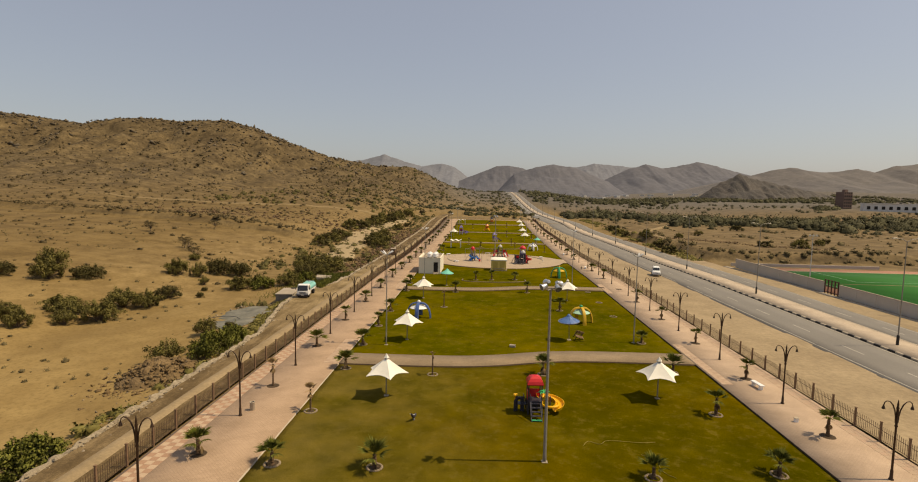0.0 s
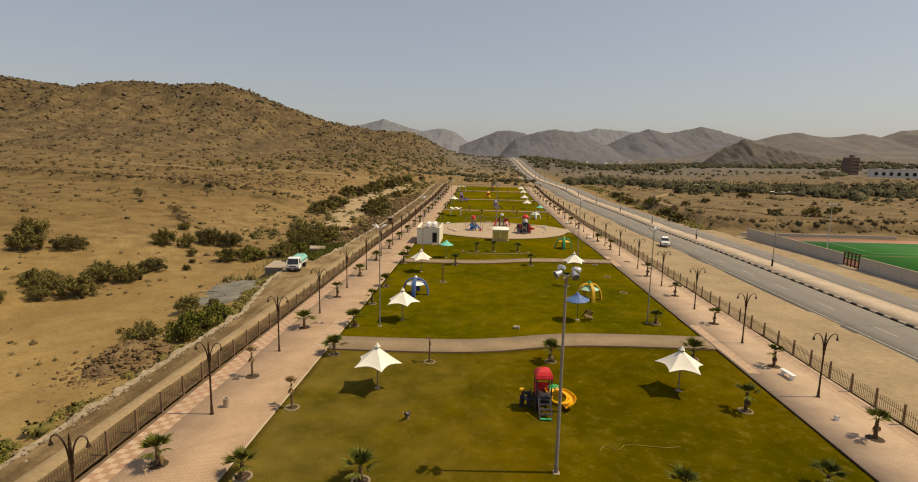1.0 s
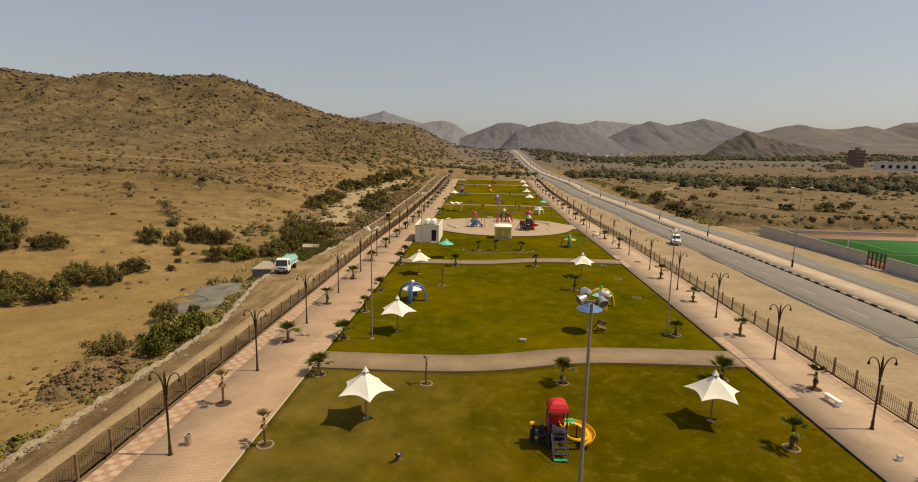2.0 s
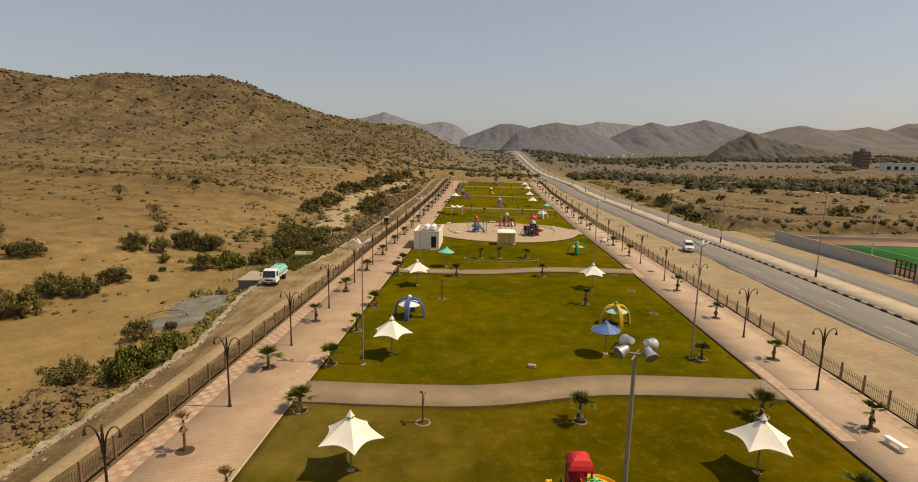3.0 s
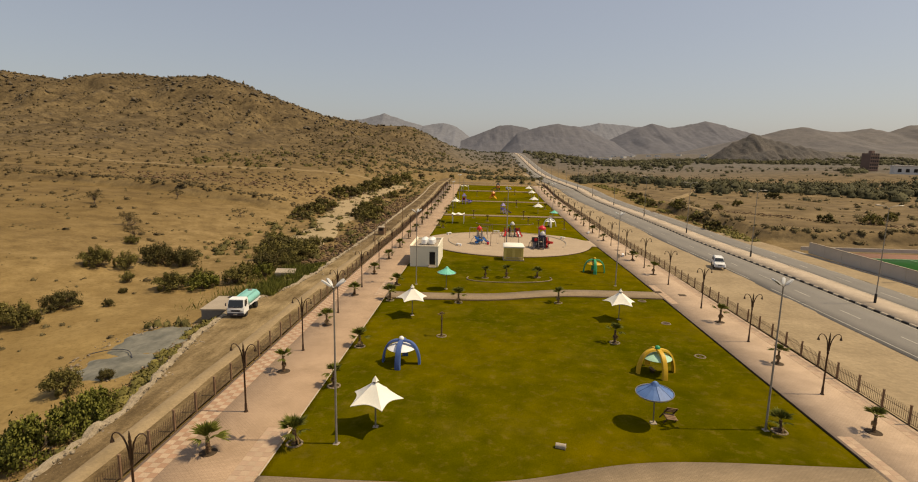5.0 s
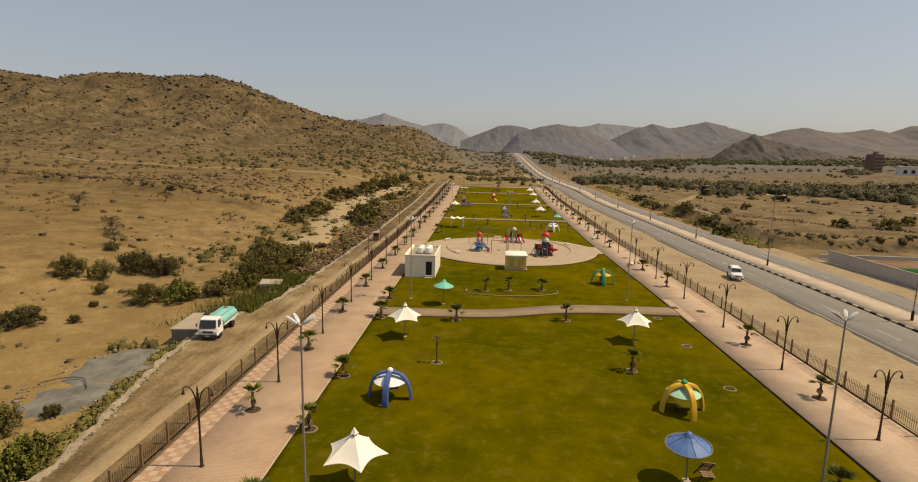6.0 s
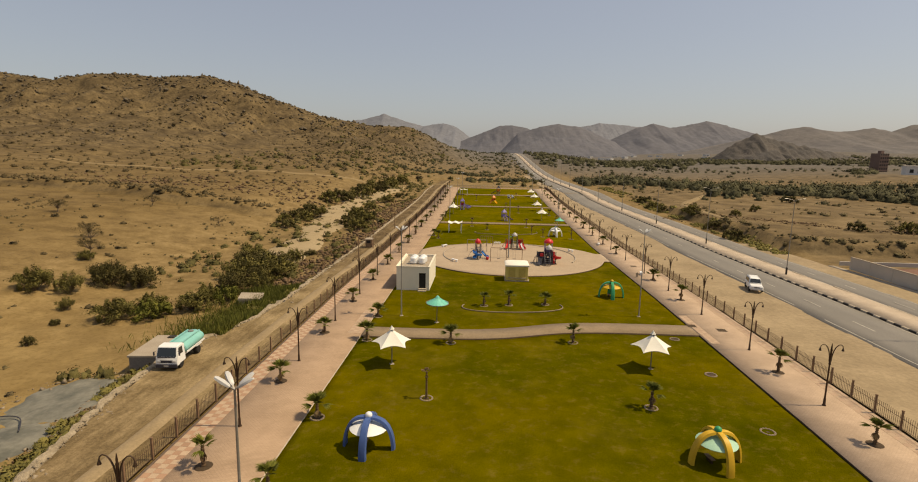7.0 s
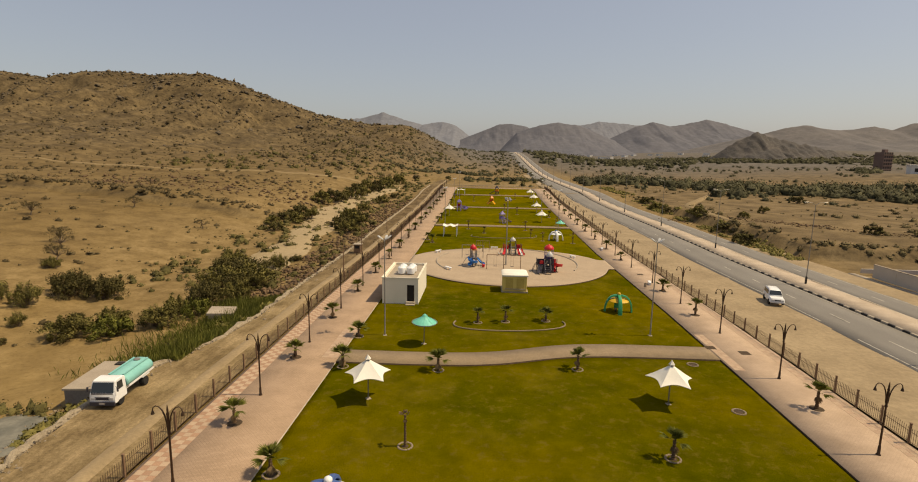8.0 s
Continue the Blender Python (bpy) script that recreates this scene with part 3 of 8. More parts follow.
def mountain(crest, depth, material, label, seed, reach=420, jag=0.05, relief=0.2):
    """A far ridge: its crest as (x, height) along one line at the distance depth."""
    cx, cz = zip(*crest)
    span = cx[-1] - cx[0]
    xs = np.linspace(cx[0] - 0.25 * span, cx[-1] + 0.25 * span, 260)
    top = np.interp(xs, [cx[0] - 0.25 * span, *cx, cx[-1] + 0.25 * span], [0, *cz, 0])
    rows = np.concatenate([-np.linspace(1, 0.04, 26) ** 1.3, [0], np.linspace(0.1, 1, 8)])
    X, R = np.meshgrid(xs, rows)
    Z = np.tile(top, (len(rows), 1))
    wave = reach / 5
    g = np.abs(fbm(X / wave + seed, R * reach / (wave * 2.2), 4, seed) - 0.5) * 2
    fall = (1 - np.abs(R)) ** 1.35
    g = g + 0.55 * np.abs(fbm(X / (wave * 0.35) + seed, R * reach / (wave * 0.8), 4, seed + 9) - 0.5) * 2 - 0.2
    Z = Z * fall * (1 - relief * (0.45 - g) * smooth(0.0, 0.25, np.abs(R))) + (fbm(X / (wave * 0.22), R * 9, 4, seed + 5) - 0.5) * jag * Z
    me = np_mesh("mountain", np.stack([X.ravel(), depth + R.ravel() * reach, Z.ravel() - 3], axis=1), grid_faces(len(xs), len(rows)))
    me.shade_smooth()
    return solid("mountain", me, material, label, "mountain", "distant mountains", "structure")


HAZY = "bare rocky mountain ridge across the valley, tinted grey-mauve for haze"
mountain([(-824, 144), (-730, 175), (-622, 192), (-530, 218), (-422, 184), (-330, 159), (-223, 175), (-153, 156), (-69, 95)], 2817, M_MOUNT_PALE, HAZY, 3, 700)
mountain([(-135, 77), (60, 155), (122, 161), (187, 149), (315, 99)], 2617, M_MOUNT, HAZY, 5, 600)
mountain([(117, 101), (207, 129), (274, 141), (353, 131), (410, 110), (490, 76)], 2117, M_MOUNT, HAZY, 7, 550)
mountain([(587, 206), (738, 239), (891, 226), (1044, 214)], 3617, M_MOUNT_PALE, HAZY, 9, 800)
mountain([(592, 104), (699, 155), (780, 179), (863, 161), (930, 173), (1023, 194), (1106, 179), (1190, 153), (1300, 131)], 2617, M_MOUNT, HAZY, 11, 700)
mountain([(388, 8), (412, 28), (444, 50), (464, 61), (476, 65), (490, 61), (516, 53), (564, 47), (645, 28), (736, 15), (800, 8)], 1017, M_CONE, "dark rocky cone-shaped hill with a long scree spur", 13, 170, 0.17, 0.34)
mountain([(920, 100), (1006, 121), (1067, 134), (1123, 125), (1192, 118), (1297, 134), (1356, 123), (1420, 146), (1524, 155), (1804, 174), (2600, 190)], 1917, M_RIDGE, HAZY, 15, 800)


# ---- paved ground ----
def drift(y):
    """Sideways drift of the carriageways towards the park line beyond the sports ground."""
    return np.interp(y, [150, 185, 210, 240, 300, 420], [0, -1.2, -2.6, -4.0, -5.4, -5.6])


def slab(name, xs, lo, hi, material, label, category, top=0.0, deep=0.45, follow=gz, step=3.0, wobble=0.0, kind="structure", side=None, bent=False):
    """A paving or turf slab between the lines y = lo(x) and y = hi(x), with skirts down its rim."""
    xs = np.asarray(xs, float)
    los, his = np.array([lo(x) for x in xs]), np.array([hi(x) for x in xs])
    n = max(2, int(np.max(his - los) / step) + 1)
    t = np.linspace(0, 1, n)[:, None]
    Y = los + (his - los) * t
    X = np.tile(xs, (n, 1))
    Z = follow(Y) + top + wobble * (fbm(X / 3, Y / 3, 3, 41) - 0.5)
    if bent:
        X = X + drift(Y)
    nx = len(xs)
    verts = np.stack([X.ravel(), Y.ravel(), Z.ravel()], axis=1)
    rim = list(range(nx)) + [i * nx + nx - 1 for i in range(1, n)] + list(range((n - 1) * nx + nx - 2, (n - 1) * nx - 1, -1)) + [i * nx for i in range(n - 2, 0, -1)]
    low = verts[rim] - (0, 0, deep)
    k = len(verts)
    skirt = np.array([(rim[i], k + i, k + (i + 1) % len(rim), rim[(i + 1) % len(rim)]) for i in range(len(rim))])
    me = np_mesh(name, np.vstack([verts, low]), np.vstack([grid_faces(nx, n), skirt]))
    me.materials.append(material)
    if side:
        me.materials.append(side)
        tops = (nx - 1) * (n - 1)
        me.polygons.foreach_set("material_index", np.array([0] * tops + [1] * len(skirt), dtype=np.int32))
    return solid(name, me, material, label, category, kind=kind)


XL, XR, XFL, XFR, PARK0, PARK1 = -13.4, 19.6, -20.0, 25.4, -40.0, 281.0
# Skirt colours hold the lighting: pale on the sunlit west edge, dark where shaded.
slab("pavement_west", [XFL, -16.7, XL], lambda x: PARK0, lambda x: PARK1, M_PAVE, "pink block-paved promenade beside the lawns", "pavement", side=M_KERB_W)
slab("pavement_east", [XR, 22.5, XFR], lambda x: PARK0, lambda x: PARK1, M_PAVE_PALE, "pale pink block-paved promenade beside the road fence", "pavement", side=M_SOIL_AND_SHADE)


def bend(y0, amp):
    return lambda x: y0 + amp * math.tanh((x - 3.0) / 4.6)


def plaza_half(x):
    return 17.6 * math.sqrt(max(0.0, 1 - ((x - 2.6) / 16.3) ** 2))


def plaza_lo(x):
    return min(129.0 - plaza_half(x), 125.0)


def plaza_hi(x):
    return max(129.0 + plaza_half(x) * 0.74, 132.5)


cross = np.linspace(XL, XR, 67)
cross_in = np.linspace(XL + 0.003, XR - 0.003, 67)
PATHS = [(bend(47.4, 1.6), bend(50.6, 1.65)), (bend(85.3, 1.75), bend(88.2, 1.9)), (lambda x: 170.0, lambda x: 172.8), (lambda x: 210.5, lambda x: 213.2), (lambda x: 247.6, lambda x: 250.0)]
# Path and plaza skirts are coloured dark for the shade along their edge.
for lo, hi in PATHS:
    slab("park_path", cross_in, lo, hi, M_PATH, "beige paved footpath curving across the lawn", "path", top=-0.004, side=M_SOIL_AND_SHADE)
slab("plaza", cross_in, plaza_lo, plaza_hi, M_PLAZA, "round sandy-beige paved playground plaza", "plaza", top=-0.004, step=1.5, side=M_SOIL_AND_SHADE)
LAWNS = [(lambda x: PARK0, PATHS[0][0]), (PATHS[0][1], PATHS[1][0]), (PATHS[1][1], plaza_lo), (plaza_hi, PATHS[2][0]), (PATHS[2][1], PATHS[3][0]), (PATHS[3][1], PATHS[4][0]), (PATHS[4][1], lambda x: PARK1 - 3)]
for k, (lo, hi) in enumerate(LAWNS):
    slab("lawn", cross, lo, hi, M_LAWN if k == 0 else M_LAWN_MID if k < 3 else M_LAWN_FRESH, "olive-green mown lawn with dry patches, sunk below the paving", "lawn", top=-0.13, deep=0.36, step=1.0, wobble=0.05)
slab("pavement_north", [XL + 0.003, XR - 0.003], lambda x: PARK1 - 3, lambda x: PARK1, M_PAVE, "pink paved strip closing the park", "pavement", top=-0.004)

# dirt road and verges
def ribbon(name, ys, left, right, cols, material, label, category, top, wobble=0.0, fade=0.0):
    """A strip running along y between the lines x = left(y) and x = right(y)."""
    ys = np.asarray(ys, float)
    l, r = left(ys), right(ys)
    t = np.linspace(0, 1, cols)
    X = l[:, None] + (r - l)[:, None] * t
    Y = np.tile(ys[:, None], (1, cols))
    edge = np.minimum(t, 1 - t) * 2
    Z = gz(Y) + top + wobble * (fbm(X / 1.6, Y / 4, 3, 43) - 0.5) - fade * (1 - smooth(0, 0.35, edge))
    me = np_mesh(name, np.stack([X.ravel(), Y.ravel(), Z.ravel()], axis=1), grid_faces(cols, len(ys)))
    me.shade_smooth()
    return solid(name, me, material, label, category, kind="structure")


M_TRACKPALE = surface("pale_dust", (0.245, 0.176, 0.094), (0.325, 0.237, 0.132), 0.35, 5, 0.95, bump=0.4, depth=0.03)
M_VERGE = surface("sandy_verge", (0.245, 0.178, 0.1), (0.365, 0.272, 0.158), 0.2, 2.0, 0.95, bump=0.6, depth=0.06)
lane = np.arange(-60, 420, 1.6)
ribbon("dirt_road", lane, lambda y: wall_x(y) + 0.25, lambda y: 0 * y - 20.3, 9, M_DIRT, "rutted gravelly dirt track between fence and stone wall", "road", -0.02, 0.16)
ribbon("wheel_track", lane, lambda y: -22.95 + 0.35 * (fbm(y / 9, y * 0, 3, 45) - 0.5), lambda y: -21.85 + 0.4 * (fbm(y / 6, y * 0 + 3, 3, 46) - 0.5), 5, M_TRACKPALE, "pale dusty wheel track worn along the dirt road", "track", 0.10, 0.05, 0.13)
ribbon("verge_inner", lane, lambda y: 0 * y + 25.65, lambda y: 35.3 + drift(y) + 0.5 * (fbm(y / 4, y * 0, 3, 47) - 0.5), 8, M_VERGE, "pale sandy verge between fence and carriageway", "verge", 0.0, 0.16, 0.02)
ribbon("verge_outer", np.arange(-60, 150, 1.6), lambda y: 52.0 + 0.5 * (fbm(y / 4, y * 0, 3, 48) - 0.5), lambda y: 0 * y + 56.7, 6, M_VERGE, "pale sandy verge beside the far carriageway", "verge", 0.0, 0.16, 0.02)


def stream_bed(points, half, material, label):
    """A sandy channel following the lie of the land along a smooth line of plan points."""
    px, py = np.array([p[0] for p in points], float), np.array([p[1] for p in points], float)
    t = np.linspace(0, len(points) - 1, len(points) * 14)
    X0, Y0 = np.interp(t, range(len(points)), px), np.interp(t, range(len(points)), py)
    soft = np.ones(11) / 11
    X0, Y0 = np.convolve(np.pad(X0, 5, "edge"), soft, "valid"), np.convolve(np.pad(Y0, 5, "edge"), soft, "valid")
    dx, dy = np.gradient(X0), np.gradient(Y0)
    ln = np.hypot(dx, dy) + 1e-6
    cols = np.linspace(-1, 1, 9)
    wide = half * (0.45 + 0.9 * fbm(t * 1.7, t * 0 + 2, 3, 55) + 0.5 * fbm(t * 7, t * 0 + 5, 3, 56))
    wide = wide * np.minimum(smooth(0, 1.2, t), smooth(0, 1.2, len(points) - 1 - t)) + 0.05
    X = X0[:, None] - (dy / ln * wide)[:, None] * cols
    Y = Y0[:, None] + (dx / ln * wide)[:, None] * cols
    Z = terrain(X, Y) + (0.42 - 0.7 * np.abs(cols) ** 3) * np.minimum(smooth(-0.3, 1.0, t), smooth(-0.3, 1.0, len(points) - 1 - t))[:, None] - 0.03
    me = np_mesh("stream_bed", np.stack([X.ravel(), Y.ravel(), Z.ravel()], axis=1), grid_faces(9, len(t)))
    me.shade_smooth()
    return solid("stream_bed", me, material, label, "stream bed", kind="structure")


M_TRAIL = surface("pale_track_dust", (0.215, 0.15, 0.069), (0.28, 0.2, 0.1), 0.12, 2.5, 0.95, bump=0.6, depth=0.08)
M_BED = surface("pale_wadi_sand", (0.3, 0.222, 0.118), (0.375, 0.283, 0.16), 0.12, 2.5, 0.95, bump=0.6, depth=0.08)
stream_bed([(-39, 122), (-40, 130), (-41, 140), (-42, 154), (-43.5, 170), (-46.5, 186), (-48.5, 205), (-49, 228), (-46, 250), (-43, 270), (-40, 292)], 5.2, M_BED, "pale sandy bed of the dry wadi")
stream_bed([(-240, 262), (-150, 256), (-90, 262), (-52, 286), (-34, 298), (-8, 297), (14, 299), (29, 304)], 1.5, M_TRAIL, "pale dusty track crossing beyond the park")
stream_bed([(60, 160), (60, 190), (66, 222), (90, 262), (124, 312), (164, 312), (212, 318), (300, 330)], 1.5, M_TRAIL, "pale sandy track over the earth terrace")

# carriageways
slab("road_near", np.linspace(35.1, 42.3, 4), lambda x: -120, lambda x: 1900, M_ASPH, "grey asphalt carriageway with dashed lane line", "road", top=-0.02, step=12, bent=True)
slab("road_far", np.linspace(46.9, 52.2, 4), lambda x: -120, lambda x: 1900, M_ASPH, "grey asphalt carriageway with dashed lane line", "road", top=-0.02, step=12, bent=True)
slab("median", [42.55, 46.75], lambda x: -120, lambda x: 900, M_MEDIAN, "raised pink paved median strip between the carriageways", "median", top=0.14, step=6, bent=True)
for name, x0, w in (("edge_line", 35.72, 0.14), ("edge_line", 41.9, 0.14), ("edge_line", 47.3, 0.14), ("edge_line", 51.8, 0.16)):
    slab(name, [x0, x0 + w], lambda x: -100, lambda x: 900, M_PAINT, "worn white painted edge line", "road marking", top=-0.014, deep=0.004, step=12, bent=True)
dash = Geo()
dash.box(0.16, 3.4, 0.006)
dash_mesh = dash.mesh("lane_dash")
dash_mesh.materials.append(M_PAINT)
for lane in (38.6, 49.5):
    for k in range(30):
        y = 20.0 + 9.0 * k
        ob = tagged(new("lane_dash", dash_mesh), "worn white painted lane dash", "road marking", "lane dashes", "structure")
        ob.location = (lane + float(drift(y)), y, float(gz(y)) - 0.019)

# ---- kerb of the median ----
kerb = thing("median_kerb", "black and white painted kerb blocks edging the median", "kerb", kind="structure")
blk = Geo().box(0.24, 1.0, 0.3, bevel=0.03).mesh("kerb_black")
blk.materials.append(M_KERB_B)
wht = Geo().box(0.24, 1.0, 0.3, bevel=0.03).mesh("kerb_pale")
wht.materials.append(M_KERB_W)
for k in range(230):
    y = 20.0 + 1.02 * k
    ob = part("kerb_block", blk if k % 2 else wht, None, kerb)
    ob.location = (42.43 + float(drift(y)), y, float(gz(y)) - 0.12)
rest = Geo()
for k in range(230, 560):
    y = 20.0 + 1.02 * k
    if k % 2:
        rest.box(0.24, 1.0, 0.3, (42.43 + float(drift(y)), y, float(gz(y)) - 0.12))
tagged(part("kerb_run", rest, M_KERB_B, kerb), kind="stuff")
farkerb = Geo()
for k in range(60):
    farkerb.box(0.2, 9.98, 0.28, (46.86 + float(drift(5 + 10 * k)), 5 + 10 * k, float(gz(5 + 10 * k)) - 0.12))
solid("kerb", farkerb, M_KERB_W, "pale concrete kerb of the median", "kerb", kind="structure")

# ---- checker bands on the promenades ----
tile_r = Geo().box(0.43, 0.43, 0.012).mesh("paver")
tile_r.materials.append(M_TILE_R)
tile_w = Geo().box(0.43, 0.43, 0.012).mesh("paver")
tile_w.materials.append(M_TILE_W)


tile_f = Geo().box(0.43, 0.43, 0.012).mesh("paver")
tile_f.materials.append(M_TILE_F)


def checker_band(name, x0, cols, spans, near, label, faint=False):
    """Red and pale square pavers set flush in the blocks; single pavers over the stretch near."""
    band = thing(name, label, "paving band", kind="structure")
    far_r, far_w = Geo(), Geo()
    for y0, y1 in spans:
        for j in range(int((y1 - y0) / 0.44)):
            for i in range(cols):
                x, y = x0 + 0.44 * i, y0 + 0.44 * j
                if near[0] < y < near[1]:
                    part("paver", (tile_f if faint else tile_r) if (i + j) % 2 else tile_w, None, band).location = (x, y, float(gz(y)) - 0.004)
                else:
                    (far_r if (i + j) % 2 else far_w).box(0.43, 0.43, 0.012, (x, y, float(gz(y)) - 0.004))
    if far_r.v:
        tagged(part("red_pavers", far_r, M_TILE_F if faint else M_TILE_R, band), kind="stuff")
        tagged(part("pale_pavers", far_w, M_TILE_W, band), kind="stuff")


checker_band("pavement_band_west", -19.6, 3, [(12, 200)], (34, 77), "checkered red and pale pavers along the fence side of the promenade")
checker_band("pavement_band_inner", -14.6, 3, [(46, 54), (84.5, 92)], (40, 100), "checkered red and pale pavers where the footpath meets the promenade", True)
checker_band("pavement_band_east", 20.0, 2, [(44, 56), (85, 94)], (40, 100), "checkered red and pale pavers where the footpath meets the promenade", True)
checker_band("pavement_band_fence", 24.5, 2, [(30, 120)], (44, 90), "faint checkered pavers along the road fence", True)

# ---- inner ring of the plaza ----
ring_pts = []
for a in range(-28, 80, 4):
    ring_pts.append((2.6 + 11.6 * math.cos(radians(a)), 129 + 13 * math.sin(radians(a)), float(gz(129 + 13 * math.sin(radians(a))))))
solid("plaza_kerb", Geo().tube(ring_pts, 0.14, 6), M_CONC, "low curved concrete kerb on the plaza", "kerb", kind="structure")
ring_pts = []
for a in range(150, 216, 4):
    ring_pts.append((2.6 + 11.6 * math.cos(radians(a)), 129 + 13 * math.sin(radians(a)), float(gz(129 + 13 * math.sin(radians(a))))))
solid("plaza_kerb", Geo().tube(ring_pts, 0.14, 6), M_CONC, "low curved concrete kerb on the plaza", "kerb", kind="structure")


def islet(cx, cy, rx, ry):
    pts = []
    for k in range(42):
        a = math.pi * (0.92 + 1.16 * k / 41)
        y = cy + ry * math.copysign(abs(math.sin(a)) ** 0.8, math.sin(a)) + 0.09 * (math.cos(a) * rx)
        pts.append((cx + rx * math.cos(a), y, float(gz(y)) - 0.07))
    solid("bed_edging", Geo().tube(pts, 0.075, 6), M_RINGSTONE, "oval concrete edging of a planting bed in the lawn", "edging", "bed edgings")


islet(1.6, 95.3, 5.8, 2.3)
islet(3.2, 157.0, 7.2, 2.9)


# ---- fences ----
def fence(side, x, group):
    pitch = 2.36
    f = thing("fence", "low brown metal picket fence with square posts along the " + side, "fence", kind="structure")
    post = Geo().box(0.12, 0.12, 1.3, bevel=0.02)
    post.box(0.15, 0.15, 0.05, (0, 0, 1.3), bevel=0.02)
    post_mesh = post.mesh("post")
    post_mesh.materials.append(M_POST)
    picket = Geo().box(0.018, 0.018, 0.92).add([(-0.012, -0.012, 0.92), (0.012, -0.012, 0.92), (0.012, 0.012, 0.92), (-0.012, 0.012, 0.92), (0, 0, 1.0)], [(0, 1, 4), (1, 2, 4), (2, 3, 4), (3, 0, 4)])
    picket_mesh = picket.mesh("picket")
    picket_mesh.materials.append(M_FENCE)
    rails, far = Geo(), Geo()
    made = 0
    for k in range(int((PARK1 + 20) / pitch)):
        y = -15.6 + pitch * k
        if y > PARK1 - 1:
            break
        z = float(gz(y))
        ob = part("post", post_mesh, None, f)
        ob.location = (x, y, z)
        for h in (0.14, 0.78):
            rails.box(0.022, pitch - 0.13, 0.026, (x, y + pitch / 2, float(gz(y + pitch / 2)) + h))
        for j in range(1, 14):
            yy = y + pitch * j / 14
            lift = 0.1 * math.sin(math.pi * j / 14)
            if 26 < y < 82 and made < 300:
                ob = part("picket", picket_mesh, None, f)
                ob.location = (x, yy, z + 0.06 + lift)
                made += 1
            else:
                far.box(0.018, 0.018, 0.98, (x, yy, float(gz(yy)) + 0.06 + lift))
    part("rail", rails, M_FENCE, f)
    tagged(part("picket_run", far, M_FENCE, f), kind="stuff")


fence("dirt track", -20.1, "w")
fence("sandy verge", 25.5, "e")
nf = thing("fence", "pale balustrade closing the far end of the park", "fence", kind="structure")
pm = Geo().box(0.14, 0.14, 1.0, bevel=0.02).mesh("post")
pm.materials.append(M_KERB_W)
for k in range(24):
    part("post", pm, None, nf).location = (-19.5 + 1.95 * k, PARK1 - 0.4, float(gz(PARK1)))
part("rail", Geo().box(45, 0.1, 0.12, (2.9, PARK1 - 0.4, float(gz(PARK1)) + 0.85)), M_KERB_W, nf)

# ---- stone wall along the dirt road ----
wall_geo = Geo()
ys = np.arange(-20, 290, 0.3)
rings = []
for y in ys:
    wx = float(wall_x(y)) - 0.15 + 0.35 * (vnoise(y / 2.4, 0.5, 3) - 0.5) + 0.3 * (vnoise(y / 0.6, 0.9, 13) - 0.5)
    zt = float(gz(y)) + 0.02 + 0.26 * (vnoise(y / 1.7, 2.5, 7) - 0.4) + 0.34 * (vnoise(y / 0.45, 6.5, 8) - 0.5)
    w = 0.12 + 0.16 * vnoise(y / 2.2, 4.5, 9) + 0.16 * vnoise(y / 0.5, 3.5, 10)
    d1, d2 = 0.2 * (vnoise(y / 0.5, 8.5, 11) - 0.5), 0.2 * (vnoise(y / 0.4, 9.5, 12) - 0.5)
    rings.append([(wx - w - 0.3, y, zt - 1.9), (wx - w - 0.08, y, zt - 0.6 + d2), (wx - w, y, zt - 0.1 + d1), (wx - w * 0.5, y, zt + d2), (wx + w * 0.4, y, zt - 0.03 + d1), (wx + w, y, zt - 0.16), (wx + w + 0.05, y, zt - 0.5)])
wall_geo.rings(rings)
solid("stone_wall", wall_geo, M_MORTAR, "rough low retaining wall of pale rubble stone and mortar", "wall", kind="structure")


# ---- scattered rubble ----
def rocks(name, count, where, size, material, label, seed, lift=None):
    """Many angular stones joined into one mesh."""
    r = np.random.default_rng(seed)
    base = np.array([(1, 0, 0), (-1, 0, 0), (0, 1, 0), (0, -1, 0), (0, 0, 1), (0, 0, -1)], float)
    tri = np.array([(0, 2, 4), (2, 1, 4), (1, 3, 4), (3, 0, 4), (2, 0, 5), (1, 2, 5), (3, 1, 5), (0, 3, 5)])
    vs, fs = [], []
    for i in range(count):
        x, y = where(r)
        s = size[0] + (size[1] - size[0]) * r.random() ** 2.5
        v = (base * (0.5 + 0.9 * r.random((6, 1))) + 0.35 * r.normal(size=(6, 3))) * s * np.array([1, 1, 0.65])
        a = r.random() * 6.3
        v = np.stack([v[:, 0] * math.cos(a) - v[:, 1] * math.sin(a) + x, v[:, 0] * math.sin(a) + v[:, 1] * math.cos(a) + y, v[:, 2] + s * 0.2], axis=1)
        vs.append((v, x, y))
        fs.append(tri + 6 * i)
    zs = terrain(np.array([q[1] for q in vs]), np.array([q[2] for q in vs]))
    if lift:
        zs = zs + np.array([lift(q[1], q[2]) for q in vs])
    V = np.vstack([q[0] + (0, 0, z) for q, z in zip(vs, zs)])
    return solid(name, np_mesh(name, V, np.vstack(fs)), material, label, "rubble", kind="stuff")


def along_wall(r):
    y = r.uniform(12, 170)
    return float(wall_x(y)) - 0.4 - abs(r.normal(0, 1.9)), y


